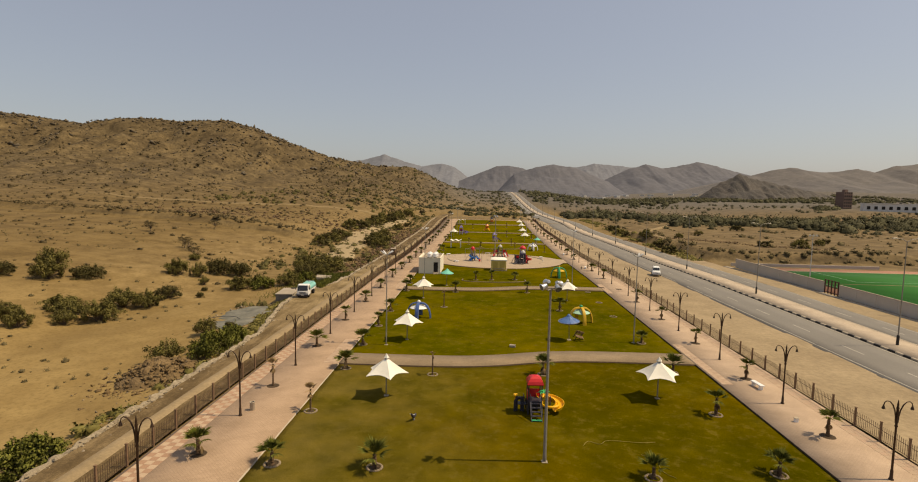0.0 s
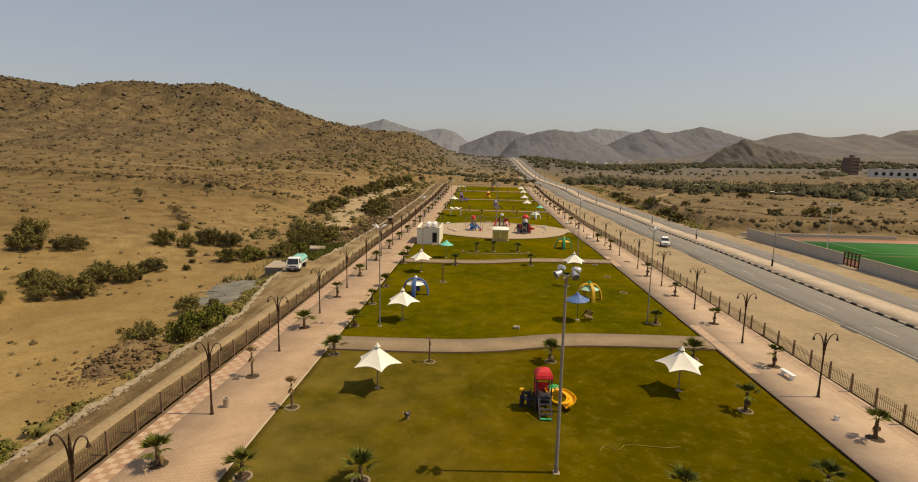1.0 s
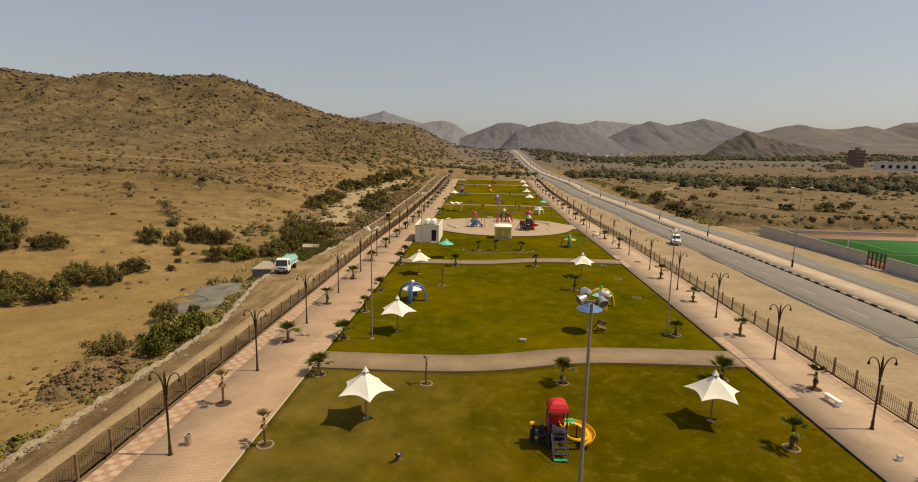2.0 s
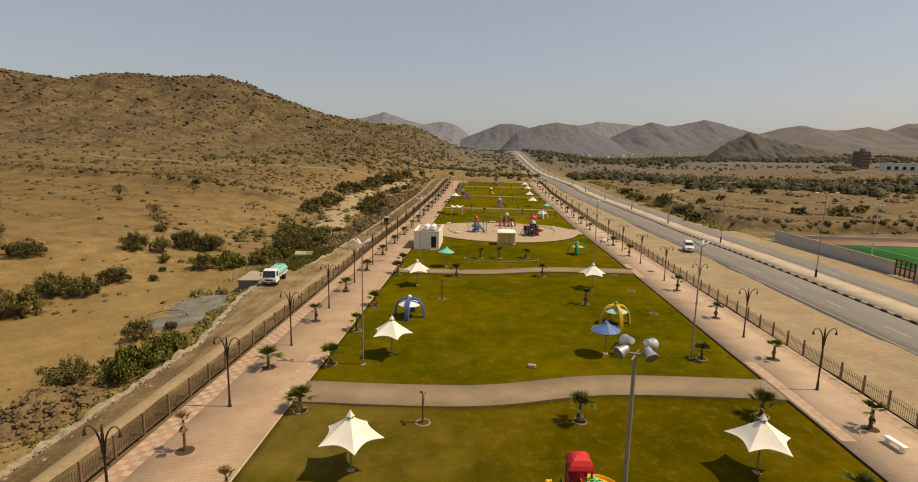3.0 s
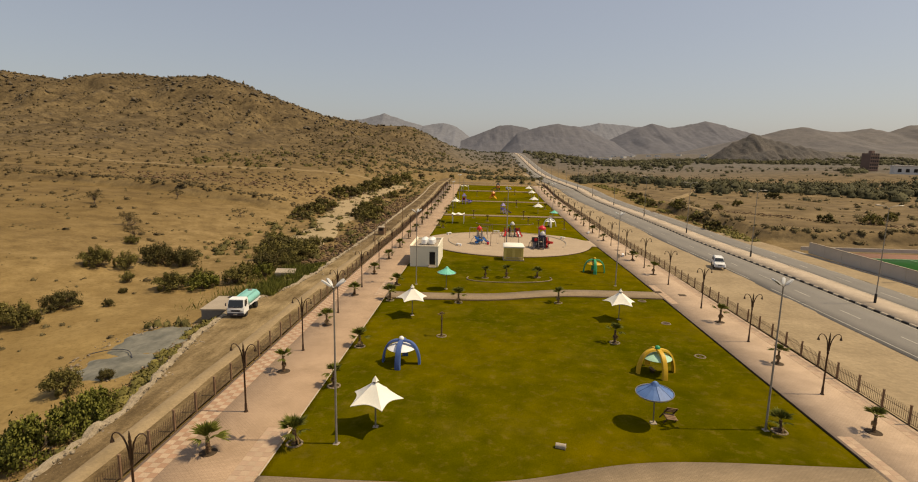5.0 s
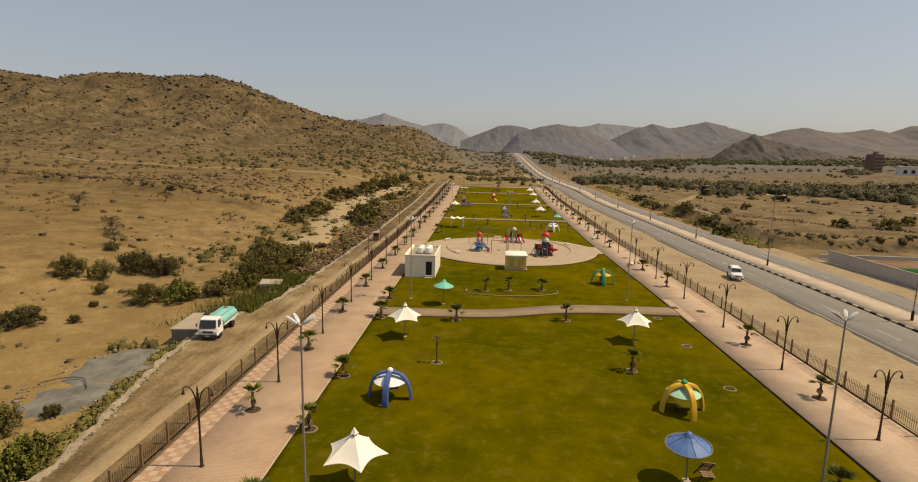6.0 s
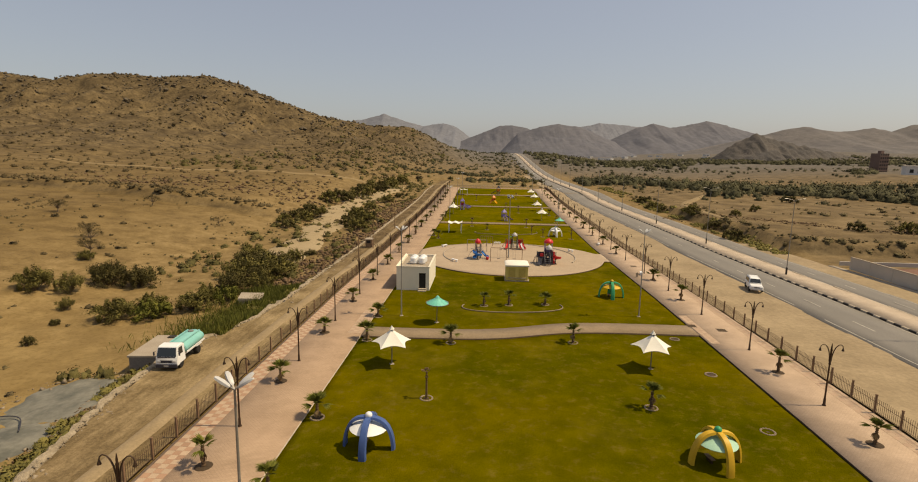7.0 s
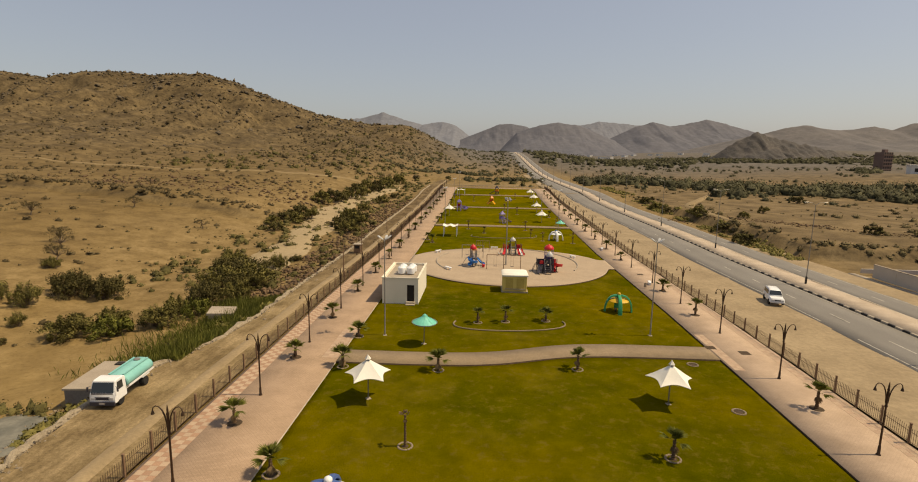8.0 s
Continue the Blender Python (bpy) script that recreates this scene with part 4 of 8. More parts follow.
rocks("rubble", 4200, along_wall, (0.04, 0.2), M_STONE, "loose broken stones below the retaining wall", 2)
rocks("rubble", 2200, lambda r: (lambda y: (float(wall_x(y)) + 0.1 + abs(r.normal(0, 0.6)), y))(r.uniform(12, 170)), (0.04, 0.2), M_STONE, "gravel and small stones strewn along the wall foot", 6)
rocks("rubble", 2600, lambda r: (lambda y: (float(wall_x(y)) - 0.3 - 3.2 * r.random() ** 1.3, y))(r.uniform(52, 84)), (0.03, 0.17), M_RUBBLE, "brown stones and clods heaped on the bank beside the slurry pool", 14)
rocks("rubble", 3600, lambda r: (lambda y: (float(wall_x(y)) - 0.8 - 8.5 * r.random() ** 1.4, y))(108 + 130 * r.random() ** 1.3), (0.06, 0.55), M_RUBBLE, "brown rocks on the wadi bank", 5)

rocks("rubble", 1700, lambda r: (lambda y: (float(wall_x(y)) - 0.15 + r.normal(0, 0.3), y))(r.uniform(12, 150)), (0.04, 0.15), M_MORTAR, "broken pale stones bedded along the top of the retaining wall", 16, lambda x, y: 0.12)

mound = Geo()
mr, mn = 14, 30
verts = [(-30.5, 46.4, tz(-30.5, 46.4) + 1.45)]
for i in range(1, mr + 1):
    for j in range(mn):
        t, a = i / mr, 2 * math.pi * j / mn
        x, y = -30.5 + 3.7 * t * math.cos(a), 46.4 + 3.7 * t * math.sin(a)
        z = tz(x, y) + 1.45 * (1 - t ** 1.6) + 1.5 * (float(fbm(x * 1.5, y * 1.5, 4, 77)) - 0.5) * (1 - t ** 4) - 0.05 * (i == mr)
        verts.append((x, y, z))
faces = [(0, 1 + j, 1 + (j + 1) % mn) for j in range(mn)]
for i in range(mr - 1):
    a, b = 1 + i * mn, 1 + (i + 1) * mn
    faces += [(a + j, b + j, b + (j + 1) % mn, a + (j + 1) % mn) for j in range(mn)]
mound.add(verts, faces)
solid("earth_mound", mound, M_MOUND, "mound of dark brown dug earth and stones", "mound")


def mound_lift(x, y):
    t = math.hypot(x + 30.5, y - 46.4) / 3.7
    return 1.45 * (1 - t ** 1.6) if t < 1 else 0.0


rocks("rubble", 1100, lambda r: (-30.6 + r.normal(0, 2.2), 46.4 + r.normal(0, 2.4)), (0.04, 0.3), M_MOUND, "clods and stones strewn over the earth mound", 8, mound_lift)
rocks("rubble", 70, lambda r: (-30.6 + r.normal(0, 2.8), 46.4 + r.normal(0, 2.8)), (0.03, 0.16), M_STONE, "pale stones strewn over the earth mound", 18, mound_lift)

rocks("rubble", 1300, lambda r: (-150 + 112 * r.random() ** 0.7, 198 + abs(r.normal(0, 26))), (0.12, 0.75), M_RUBBLE, "dark brown boulders scattered over the stony terrace", 9)
rocks("rubble", 900, lambda r: (lambda u: (50 + 46 * u + r.normal(0, 1.6), 192 - 44 * u + r.normal(0, 1.6)))(r.random()), (0.06, 0.4), M_RUBBLE, "brown stones along the cut earth bank", 10)




def crest_spot(r):
    x = r.uniform(-640, -110)
    yc = float(np.interp(x, [q[0] for q in CREST], [q[1] for q in CREST]))
    return x, yc + 6 - abs(r.normal(0, 42))


rocks("boulders", 1500, crest_spot, (0.5, 2.6), M_OUTCROP, "weathered grey-brown boulders on the upper hillside", 27)
rocks("boulders", 900, lambda r: (r.uniform(-420, -60), 330 + 190 * r.random()), (0.25, 1.3), M_OUTCROP, "weathered grey-brown boulders scattered on the slope", 28)


# grey slurry pools
def slurry(cx, cy, ax, ay, seed):
    pool = Geo()
    pn, pr = 56, 7
    pv = [(cx, cy, tz(cx, cy) + 0.3)]
    for i in range(1, pr + 1):
        for j in range(pn):
            a, t = 2 * math.pi * j / pn, i / pr
            rr = t * (1 + 0.75 * (float(fbm(2.2 * math.cos(a) + 5, 2.2 * math.sin(a) + 5, 3, seed)) - 0.5))
            x, y = cx + ax * rr * math.cos(a), cy + ay * rr * math.sin(a)
            pv.append((x, y, tz(x, y) + 0.3 * (1 - t ** 3) - 0.02))
    pf = [(0, 1 + j, 1 + (j + 1) % pn) for j in range(pn)]
    for i in range(pr - 1):
        a, b = 1 + i * pn, 1 + (i + 1) * pn
        pf += [(a + j, b + j, b + (j + 1) % pn, a + (j + 1) % pn) for j in range(pn)]
    solid("slurry_patch", pool.add(pv, pf), M_POND, "dried grey slurry spread on the wadi floor", "slurry", "slurry patches", "structure", True)


slurry(-34.1, 72.0, 3.9, 4.2, 12)
slurry(-33.0, 66.2, 3.5, 2.9, 15)
rocks("rubble", 160, lambda r: (lambda a: (-35.0 + 3.7 * math.cos(a) + r.normal(0, 0.5), 70.4 + 5.6 * math.sin(a) + r.normal(0, 0.6)))(r.uniform(0, 6.28)), (0.05, 0.28), M_STONE, "stones and debris round the slurry", 14)
hose_line = [(-37.6 + 5.0 * u, 68.6 + 1.6 * math.sin(u * 3.4) - 1.0 * u, 0) for u in np.linspace(0, 1, 24)]
solid("drain_hose", Geo().tube([(x, y, tz(x, y) + 0.34) for x, y, z in hose_line], 0.04, 6), M_PLAYDARK, "black drain hose lying across the slurry", "hose")


# ---- lamps ----
def street_lamp():
    t = thing("street_lamp", "dark bronze park lamp with two curved swan-neck arms", "street lamp", "promenade lamps")
    part("base", Geo().lathe([(0.13, 0), (0.13, 0.04), (0.085, 0.1), (0.075, 0.5), (0.06, 0.58)], 10), M_BRONZE, t, smooth=True)
    part("pole", Geo().lathe([(0.058, 0.55), (0.05, 2.9), (0.075, 2.94), (0.075, 3.0), (0.06, 3.05), (0.06, 3.9), (0.075, 3.95), (0.045, 4.05), (0.05, 4.15), (0.012, 4.42)], 10), M_BRONZE, t, smooth=True)
    for s in (-1, 1):
        knots = [(0.06, 3.15), (0.08, 3.5), (0.15, 3.85), (0.27, 4.13), (0.43, 4.3), (0.59, 4.33), (0.7, 4.24), (0.74, 4.1)]
        pts = [(s * x, 0, z) for x, z in knots]
        arm = part("arm", Geo().tube(pts, [0.036] * 4 + [0.028] * 4, 6), M_BRONZE, t, smooth=True)
        tip = pts[-1]
        lan = Geo().lathe([(0.088, -0.2), (0.082, -0.16), (0.05, -0.06), (0.03, 0.0), (0.018, 0.04)], 10, tip)
        lantern = part("lantern", lan, M_BRONZE, arm, smooth=True)
        part("globe", Geo().ball(0.05, (tip[0], tip[1], tip[2] - 0.19), 8), M_LAMPWHITE, arm, smooth=True)
    return t


lamp = street_lamp()
lamp.scale = (1.05, 1.05, 1.05)
first = True
for x, y0, gap in ((-17.0, 34.0 - 21.5, 10.75), (22.6, 39.95 - 21.72, 10.86)):
    for k in range(24):
        y = y0 + gap * k
        if y > PARK1 - 2:
            break
        m = pose(x, y, float(gz(y)))
        if first:
            lamp.matrix_basis, first = m @ Matrix.Scale(1.05, 4), False
        else:
            copy_thing(lamp, m)


def pole_part(t, h, r0, r1, mat):
    part("base_plate", Geo().box(0.36, 0.36, 0.1, bevel=0.03), M_CONC, t)
    part("pole", Geo().lathe([(r0, 0.1), (r0, 0.5), (r0 * 0.92, 0.52), (r1, h)], 10), mat, t, smooth=True)


def mast_flood():
    t = thing("floodlight_mast", "tall grey steel mast with four bell-shaped floodlights", "floodlight", "floodlight masts")
    pole_part(t, 10.4, 0.11, 0.06, M_STEEL)
    part("crossbar", Geo().tube([(-0.55, 0.1, 10.42), (0.55, -0.1, 10.42)], 0.035, 6), M_STEEL, t)
    part("crossbar", Geo().tube([(-0.22, -0.4, 10.36), (0.22, 0.4, 10.36)], 0.035, 6), M_STEEL, t)
    for x, y, z, rz, dn in ((-0.46, -0.1, 10.5, 205, 22), (-0.2, 0.24, 10.72, 110, 20), (0.38, -0.24, 10.46, -72, 34), (0.5, 0.2, 10.66, 40, 24)):
        m = pose(x, y, z, 0, 0, rz) @ pose(0, 0, 0, 0, 90 + dn, 0)
        head = part("floodlight", Geo().lathe([(0.04, -0.27), (0.1, -0.26), (0.13, -0.18), (0.14, -0.1), (0.18, 0.0), (0.205, 0.06), (0.215, 0.09), (0.2, 0.105)], 16, m=m), M_ALU, t, smooth=True)
        part("lens", Geo().lathe([(0.195, 0.095), (0.17, 0.115)], 16, m=m), M_LENS, head)
        part("bracket", Geo().tube([(x * 0.7, y * 0.7, 10.4), (x, y, z - 0.18)], 0.03, 6), M_STEEL, head)
    return t


def led_mast():
    t = thing("floodlight_mast", "tall grey steel mast with three upswept blade floodlights", "floodlight", "floodlight masts")
    pole_part(t, 9.3, 0.075, 0.04, M_STEEL)
    for rz in (12, 58, 148, 192):
        m = pose(0, 0, 9.3, 0, 0, rz) @ pose(0, 0, 0, 0, -34, 0) @ Matrix.Diagonal((0.68, 0.86, 0.7, 1))
        arm = part("arm", Geo().box(0.34, 0.07, 0.05, (0.17, 0, 0), m), M_STEEL, t)
        g = Geo()
        rings = []
        for u, w, h in ((0.3, 0.1, 0.05), (0.4, 0.2, 0.1), (0.7, 0.26, 0.12), (1.05, 0.24, 0.1), (1.2, 0.14, 0.05)):
            rings.append([(u, -w / 2, -0.02), (u, w / 2, -0.02), (u, w / 2 * 0.8, h * 0.8), (u, 0, h), (u, -w / 2 * 0.8, h * 0.8)])
        g.rings(rings, m)
        head = part("luminaire", g, M_LAMPWHITE, arm, smooth=True)
        part("lens", Geo().box(0.6, 0.18, 0.012, (0.75, 0, -0.036), m), M_LENS, arm)
    return t


mast_a = mast_flood()
mast_a.matrix_basis = pose(3.3, 29.7, -0.2)
copy_thing(mast_a, pose(2.4, 126.0, float(gz(126)), 0, 0, 40))
mast_b = led_mast()
for i, (x, y) in enumerate(((-10.3, 52.5), (15.9, 56.3), (-10.6, 90.7), (15.4, 93.2), (-10.6, 168), (16.3, 167), (-10.6, 205), (16.3, 205), (-10.6, 240), (16.3, 241))):
    m = pose(x, y, float(gz(y)) - 0.2, 0, 0, (17 * i) % 40 - 12)
    if i == 0:
        mast_b.matrix_basis = m
    else:
        copy_thing(mast_b, m)


def road_lamp():
    t = thing("road_lamp", "slim grey double-arm road lamp on the median", "street lamp", "median lamps")
    part("base", Geo().lathe([(0.14, 0), (0.14, 1.0), (0.09, 1.1)], 8), M_KERB_B, t, "black-painted base")
    part("pole", Geo().lathe([(0.07, 1.0), (0.04, 11.3)], 8), M_STEEL, t, smooth=True)
    for s in (-1, 1):
        arm = part("arm", Geo().tube([(0, 0, 11.2), (s * 0.4, 0, 11.5), (s * 1.1, 0, 11.6)], 0.03, 6), M_STEEL, t)
        part("luminaire", Geo().box(0.55, 0.2, 0.1, (s * 1.3, 0, 11.56), bevel=0.03), M_STEEL, arm)
    return t


rl = road_lamp()
rl.matrix_basis = pose(44.6, 28.0, 0.14)
for k in range(1, 24):
    y = 28.0 + 29.9 * k
    copy_thing(rl, pose(44.6 + float(drift(y)), y, float(gz(y)) + 0.14))


# ---- shade canopies ----
def tent():
    t = thing("shade_canopy", "cream tensile canopy with five points on a single post", "canopy", "cream canopies")
    part("footing", Geo().box(0.36, 0.36, 0.1, bevel=0.03), M_CONC, t)
    part("post", Geo().lathe([(0.05, 0.08), (0.045, 3.0), (0.03, 3.3)], 8), M_STEEL, t, smooth=True)
    for z_apex, z_rim, rc, bow, dz, nm in ((3.08, 1.92, 1.72, 0.18, 0.035, "canopy"), (3.42, 3.06, 0.24, 0.1, 0.02, "cap")):
        n, k = 60, 12
        verts, faces = [], []
        for layer in (0, 1):
            for i in range(k + 1):
                u = 0.07 + 0.93 * i / k
                for j in range(n):
                    q, f = divmod(j, n // 5)
                    f /= n // 5
                    a0, a1 = 2 * math.pi * q / 5 + 0.35, 2 * math.pi * (q + 1) / 5 + 0.35
                    inset = 1 - bow * 4 * f * (1 - f) * u
                    ex, ey = (math.sin(a0) * (1 - f) + math.sin(a1) * f) * rc * inset, -(math.cos(a0) * (1 - f) + math.cos(a1) * f) * rc * inset
                    rim = z_rim + (0.2 if rc > 1 else 0.05) * 4 * f * (1 - f) * u * u * 0.7
                    verts.append((u * ex, u * ey, rim + (z_apex - rim) * (1 - u) ** 1.1 - layer * dz))
        row = (k + 1) * n
        for i in range(k):
            for j in range(n):
                a, b, c2, d2 = i * n + j, i * n + (j + 1) % n, (i + 1) * n + (j + 1) % n, (i + 1) * n + j
                faces += [(a, d2, c2, b), (row + a, row + b, row + c2, row + d2)]
        for j in range(n):
            a, b = k * n + j, k * n + (j + 1) % n
            faces.append((a, row + a, row + b, b))
            faces.append((j, (j + 1) % n, row + (j + 1) % n, row + j))
        part(nm, Geo().add(verts, faces), M_CANVAS, t, smooth=True)
    part("collar", Geo().lathe([(0.13, 2.9), (0.15, 2.95), (0.13, 3.03)], 12), M_STEEL, t)
    for q in range(5):
        a = 2 * math.pi * q / 5 + 0.35
        tip = (1.67 * math.sin(a), -1.67 * math.cos(a), 1.92)
        part("strut", Geo().tube([(0.05 * math.sin(a), -0.05 * math.cos(a), 1.75), (tip[0] * 0.96, tip[1] * 0.96, 1.92)], 0.02, 5), M_STEEL, t)
    return t


tent_a = tent()
for i, (x, y, rz) in enumerate(((-7.8, 38.9, 0), (13.3, 40.4, 8), (-8.45, 54.6, 4), (-9.3, 77.4, 30), (12.2, 78.4, 12), (-11.1, 191, 0), (13.8, 181, 9), (14.6, 203, 20), (16.0, 229, 0), (16.2, 246, 5))):
    m = pose(x, y, float(gz(y)) - 0.2, 0, 0, rz)
    if i == 0:
        tent_a.matrix_basis = m
    else:
        copy_thing(tent_a, m)


def parasol(material, label):
    t = thing("parasol", label, "parasol", "round parasols")
    part("footing", Geo().box(0.4, 0.4, 0.12, bevel=0.03), M_CONC, t)
    part("post", Geo().lathe([(0.045, 0.1), (0.04, 2.75)], 8), M_STEEL, t, smooth=True)
    prof = [(1.13, 2.12), (1.16, 2.16), (0.84, 2.36), (0.5, 2.55), (0.27, 2.72), (0.17, 2.86), (0.12, 2.93), (0.04, 2.97)]
    part("canopy", Geo().lathe(prof, 16), material, t)
    for q in range(8):
        a = q * math.pi / 4
        part("rib", Geo().tube([(rr * math.cos(a), rr * math.sin(a), zz + 0.012) for rr, zz in prof[1:6]], 0.014, 4), material, t)
    part("rim", Geo().tube([(1.16 * math.cos(a * math.pi / 16), 1.16 * math.sin(a * math.pi / 16), 2.2) for a in range(32)], 0.03, 5, loop=True), M_STEEL, t)
    return t


parasol(M_BLUE, "blue round parasol with a pointed crown on a slim post").matrix_basis = pose(9.05, 56.6, -0.2, 3, -3, 0)
parasol(M_TEAL, "teal round parasol with a raised crown on a slim post").matrix_basis = pose(-6.6, 88.7, -0.2, 2, 0, 50)
parasol(M_TEAL, "teal round parasol with a raised crown on a slim post").matrix_basis = pose(16.3, 164.5, float(gz(164)) - 0.2, 0, 2, 0)


def dome(leg_a, leg_b, lid, knob, label):
    t = thing("dome_gazebo", label, "gazebo", "dome gazebos")
    for q in range(4):
        a = math.pi / 2 * q
        rings = []
        for k in range(15):
            u = k / 14
            ang = math.pi / 2 * u
            r, z = 1.66 * math.cos(ang) ** 0.68 if u < 1 else 0.0, 2.35 * math.sin(ang) ** 0.95
            w = 0.28 - 0.06 * u
            n = Vector((math.cos(ang), 0, math.sin(ang)))
            c = Vector((r, 0, z))
            inner, outer = c - n * 0.09, c + n * 0.08
            rings.append([(inner.x, -w, inner.z), (inner.x, w, inner.z), (outer.x, w * 0.75, outer.z), (outer.x + n.x * 0.03, 0, outer.z + n.z * 0.03), (outer.x, -w * 0.75, outer.z)])
        leg = Geo().rings(rings, pose(0, 0, 0, 0, 0, math.degrees(a)))
        part("leg", leg, leg_a if q % 2 == 0 else leg_b, t, smooth=True)
    part("canopy", Geo().lathe([(0.2, 1.42), (0.8, 1.46), (1.24, 1.56), (1.26, 1.6), (1.0, 1.78), (0.5, 1.95), (0.1, 2.02)], 28), lid, t, smooth=True)
    part("finial", Geo().ball(0.24, (0, 0, 2.5), 14), knob, t, smooth=True)
    seat = part("seat", Geo().box(0.8, 0.3, 0.06, (0.1, 0.3, 0.4), bevel=0.02), M_WOOD, t, "small brown seat")
    part("support", Geo().box(0.6, 0.08, 0.4, (0.1, 0.3, 0)), M_BRONZE, seat)
    return t


dome(M_NAVY, M_NAVY, M_WHITE, M_WHITE, "blue four-legged dome gazebo with a white lid").matrix_basis = pose(-8.45, 64.8, -0.2, 0, 0, 86) @ Matrix.Diagonal((0.9, 0.9, 0.84, 1))
dome(M_ARCHYEL, M_ARCHYEL, M_TEALPALE, M_GREEN, "yellow four-legged dome gazebo with a pale green lid and knob").matrix_basis = pose(11.75, 64.8, -0.2, 0, 0, 100) @ Matrix.Diagonal((0.9, 0.9, 0.84, 1))
dome(M_GREEN, M_GREEN, M_ARCHYEL, M_ARCHYEL, "green four-legged dome gazebo with a yellow lid").matrix_basis = pose(14.2, 101.2, -0.2, 0, 0, 85) @ Matrix.Diagonal((0.9, 0.9, 0.84, 1))
dome(M_WHITE, M_WHITE, M_WHITE, M_BLUE, "white four-legged dome gazebo").matrix_basis = pose(14.0, 153.5, float(gz(153)) - 0.2, 0, 0, 95) @ Matrix.Diagonal((0.9, 0.9, 0.84, 1))

# ---- service building ----
bx0, bx1, by0, by1, bh = -12.95, -8.75, 101.5, 110.3, 3.12
hall = thing("service_building", "small flat-roofed cream service building with a parapet", "building")
w = Geo()
w.box(0.2, by1 - by0 - 0.006, bh, (bx0 + 0.1, (by0 + by1) / 2, 0)).box(0.2, by1 - by0 - 0.006, bh, (bx1 - 0.1, (by0 + by1) / 2, 0))
w.box(bx1 - bx0 - 0.4, 0.2, bh, ((bx0 + bx1) / 2, by1 - 0.1, 0))
dx0, dx1 = -10.05, -9.2
w.box(dx0 - bx0 - 0.2, 0.2, bh, ((bx0 + 0.2 + dx0) / 2, by0 + 0.1, 0)).box(bx1 - 0.2 - dx1, 0.2, bh, ((dx1 + bx1 - 0.2) / 2, by0 + 0.1, 0))
w.box(dx1 - dx0, 0.2, bh - 2.35, ((dx0 + dx1) / 2, by0 + 0.1, 2.35))
part("wall", w, M_WALL_CREAM, hall)
part("roof", Geo().box(bx1 - bx0 - 0.4, by1 - by0 - 0.4, 0.2, ((bx0 + bx1) / 2, (by0 + by1) / 2, bh - 0.5)), M_CONC, hall, "grey concrete roof slab")
door = part("door", Geo().box(0.78, 0.05, 2.05, ((dx0 + dx1) / 2, by0 + 0.16, 0.22), bevel=0.01), M_DARK, hall, "dark metal door")
part("door_frame", Geo().box(0.07, 0.12, 2.12, (dx0 + 0.035, by0 + 0.06, 0.22)).box(0.07, 0.12, 2.12, (dx1 - 0.035, by0 + 0.06, 0.22)), M_BRONZE, door)
for i in range(2):
    part("step", Geo().box(1.05, 0.32, 0.2, ((dx0 + dx1) / 2, by0 - 0.17 - 0.33 * i, 0.0 if i else 0.2), bevel=0.02) if i else Geo().box(1.05, 0.34, 0.4, ((dx0 + dx1) / 2, by0 - 0.18, 0), bevel=0.02), M_KERB_W, hall)
part("cornice", Geo().box(bx1 - bx0 + 0.12, 0.1, 0.12, ((bx0 + bx1) / 2, by0 - 0.02, bh - 0.02)).box(0.1, by1 - by0, 0.12, (bx1 + 0.03, (by0 + by1) / 2, bh - 0.02)).box(0.1, by1 - by0, 0.12, (bx0 - 0.03, (by0 + by1) / 2, bh - 0.02)), M_WALL_CREAM, hall)
hall.location = (0, 0, -0.22)


def water_tank():
    t = thing("water_tank", "white ribbed plastic water tank on the roof", "water tank", "roof tanks")
    prof = [(0.5, 0.12), (0.56, 0.2), (0.54, 0.4), (0.57, 0.5), (0.54, 0.6), (0.57, 0.75), (0.54, 0.86), (0.56, 1.0), (0.4, 1.2), (0.22, 1.27), (0.2, 1.34), (0.05, 1.36)]
    part("tank", Geo().lathe(prof, 18), M_WHITE, t, smooth=True)
    for q in range(4):
        part("foot", Geo().box(0.12, 0.12, 0.14, (0.36 * math.cos(q * 1.571 + 0.785), 0.36 * math.sin(q * 1.571 + 0.785), 0)), M_DARK, t)
    return t


tk = water_tank()
tk.matrix_basis = pose(-11.2, 105.0, bh - 0.52)
for x, y in ((-10.1, 105.05), (-11.15, 106.1), (-10.0, 106.2)):
    copy_thing(tk, pose(x, y, bh - 0.52, 0, 0, 30 * x))
for ob in [o for o in bpy.data.objects if o.name.startswith("water_tank")]:
    ob.scale = (0.88, 0.88, 0.8)

# ---- kiosk ----
kx0, kx1, ky0, ky1 = 1.3, 4.4, 108.5, 111.2
kiosk = thing("kiosk", "ochre kiosk with a pale domed roof beside the plaza", "kiosk")
kw = Geo().box(kx1 - kx0, ky1 - ky0, 2.1, ((kx0 + kx1) / 2, (ky0 + ky1) / 2, 0), bevel=0.04)
part("wall", kw, M_WALL_GOLD, kiosk)
part("plinth", Geo().box(kx1 - kx0 + 0.3, ky1 - ky0 + 0.3, 0.16, ((kx0 + kx1) / 2, (ky0 + ky1) / 2, -0.05)), M_CONC, kiosk)
cxk, cyk = (kx0 + kx1) / 2, (ky0 + ky1) / 2
rr = []
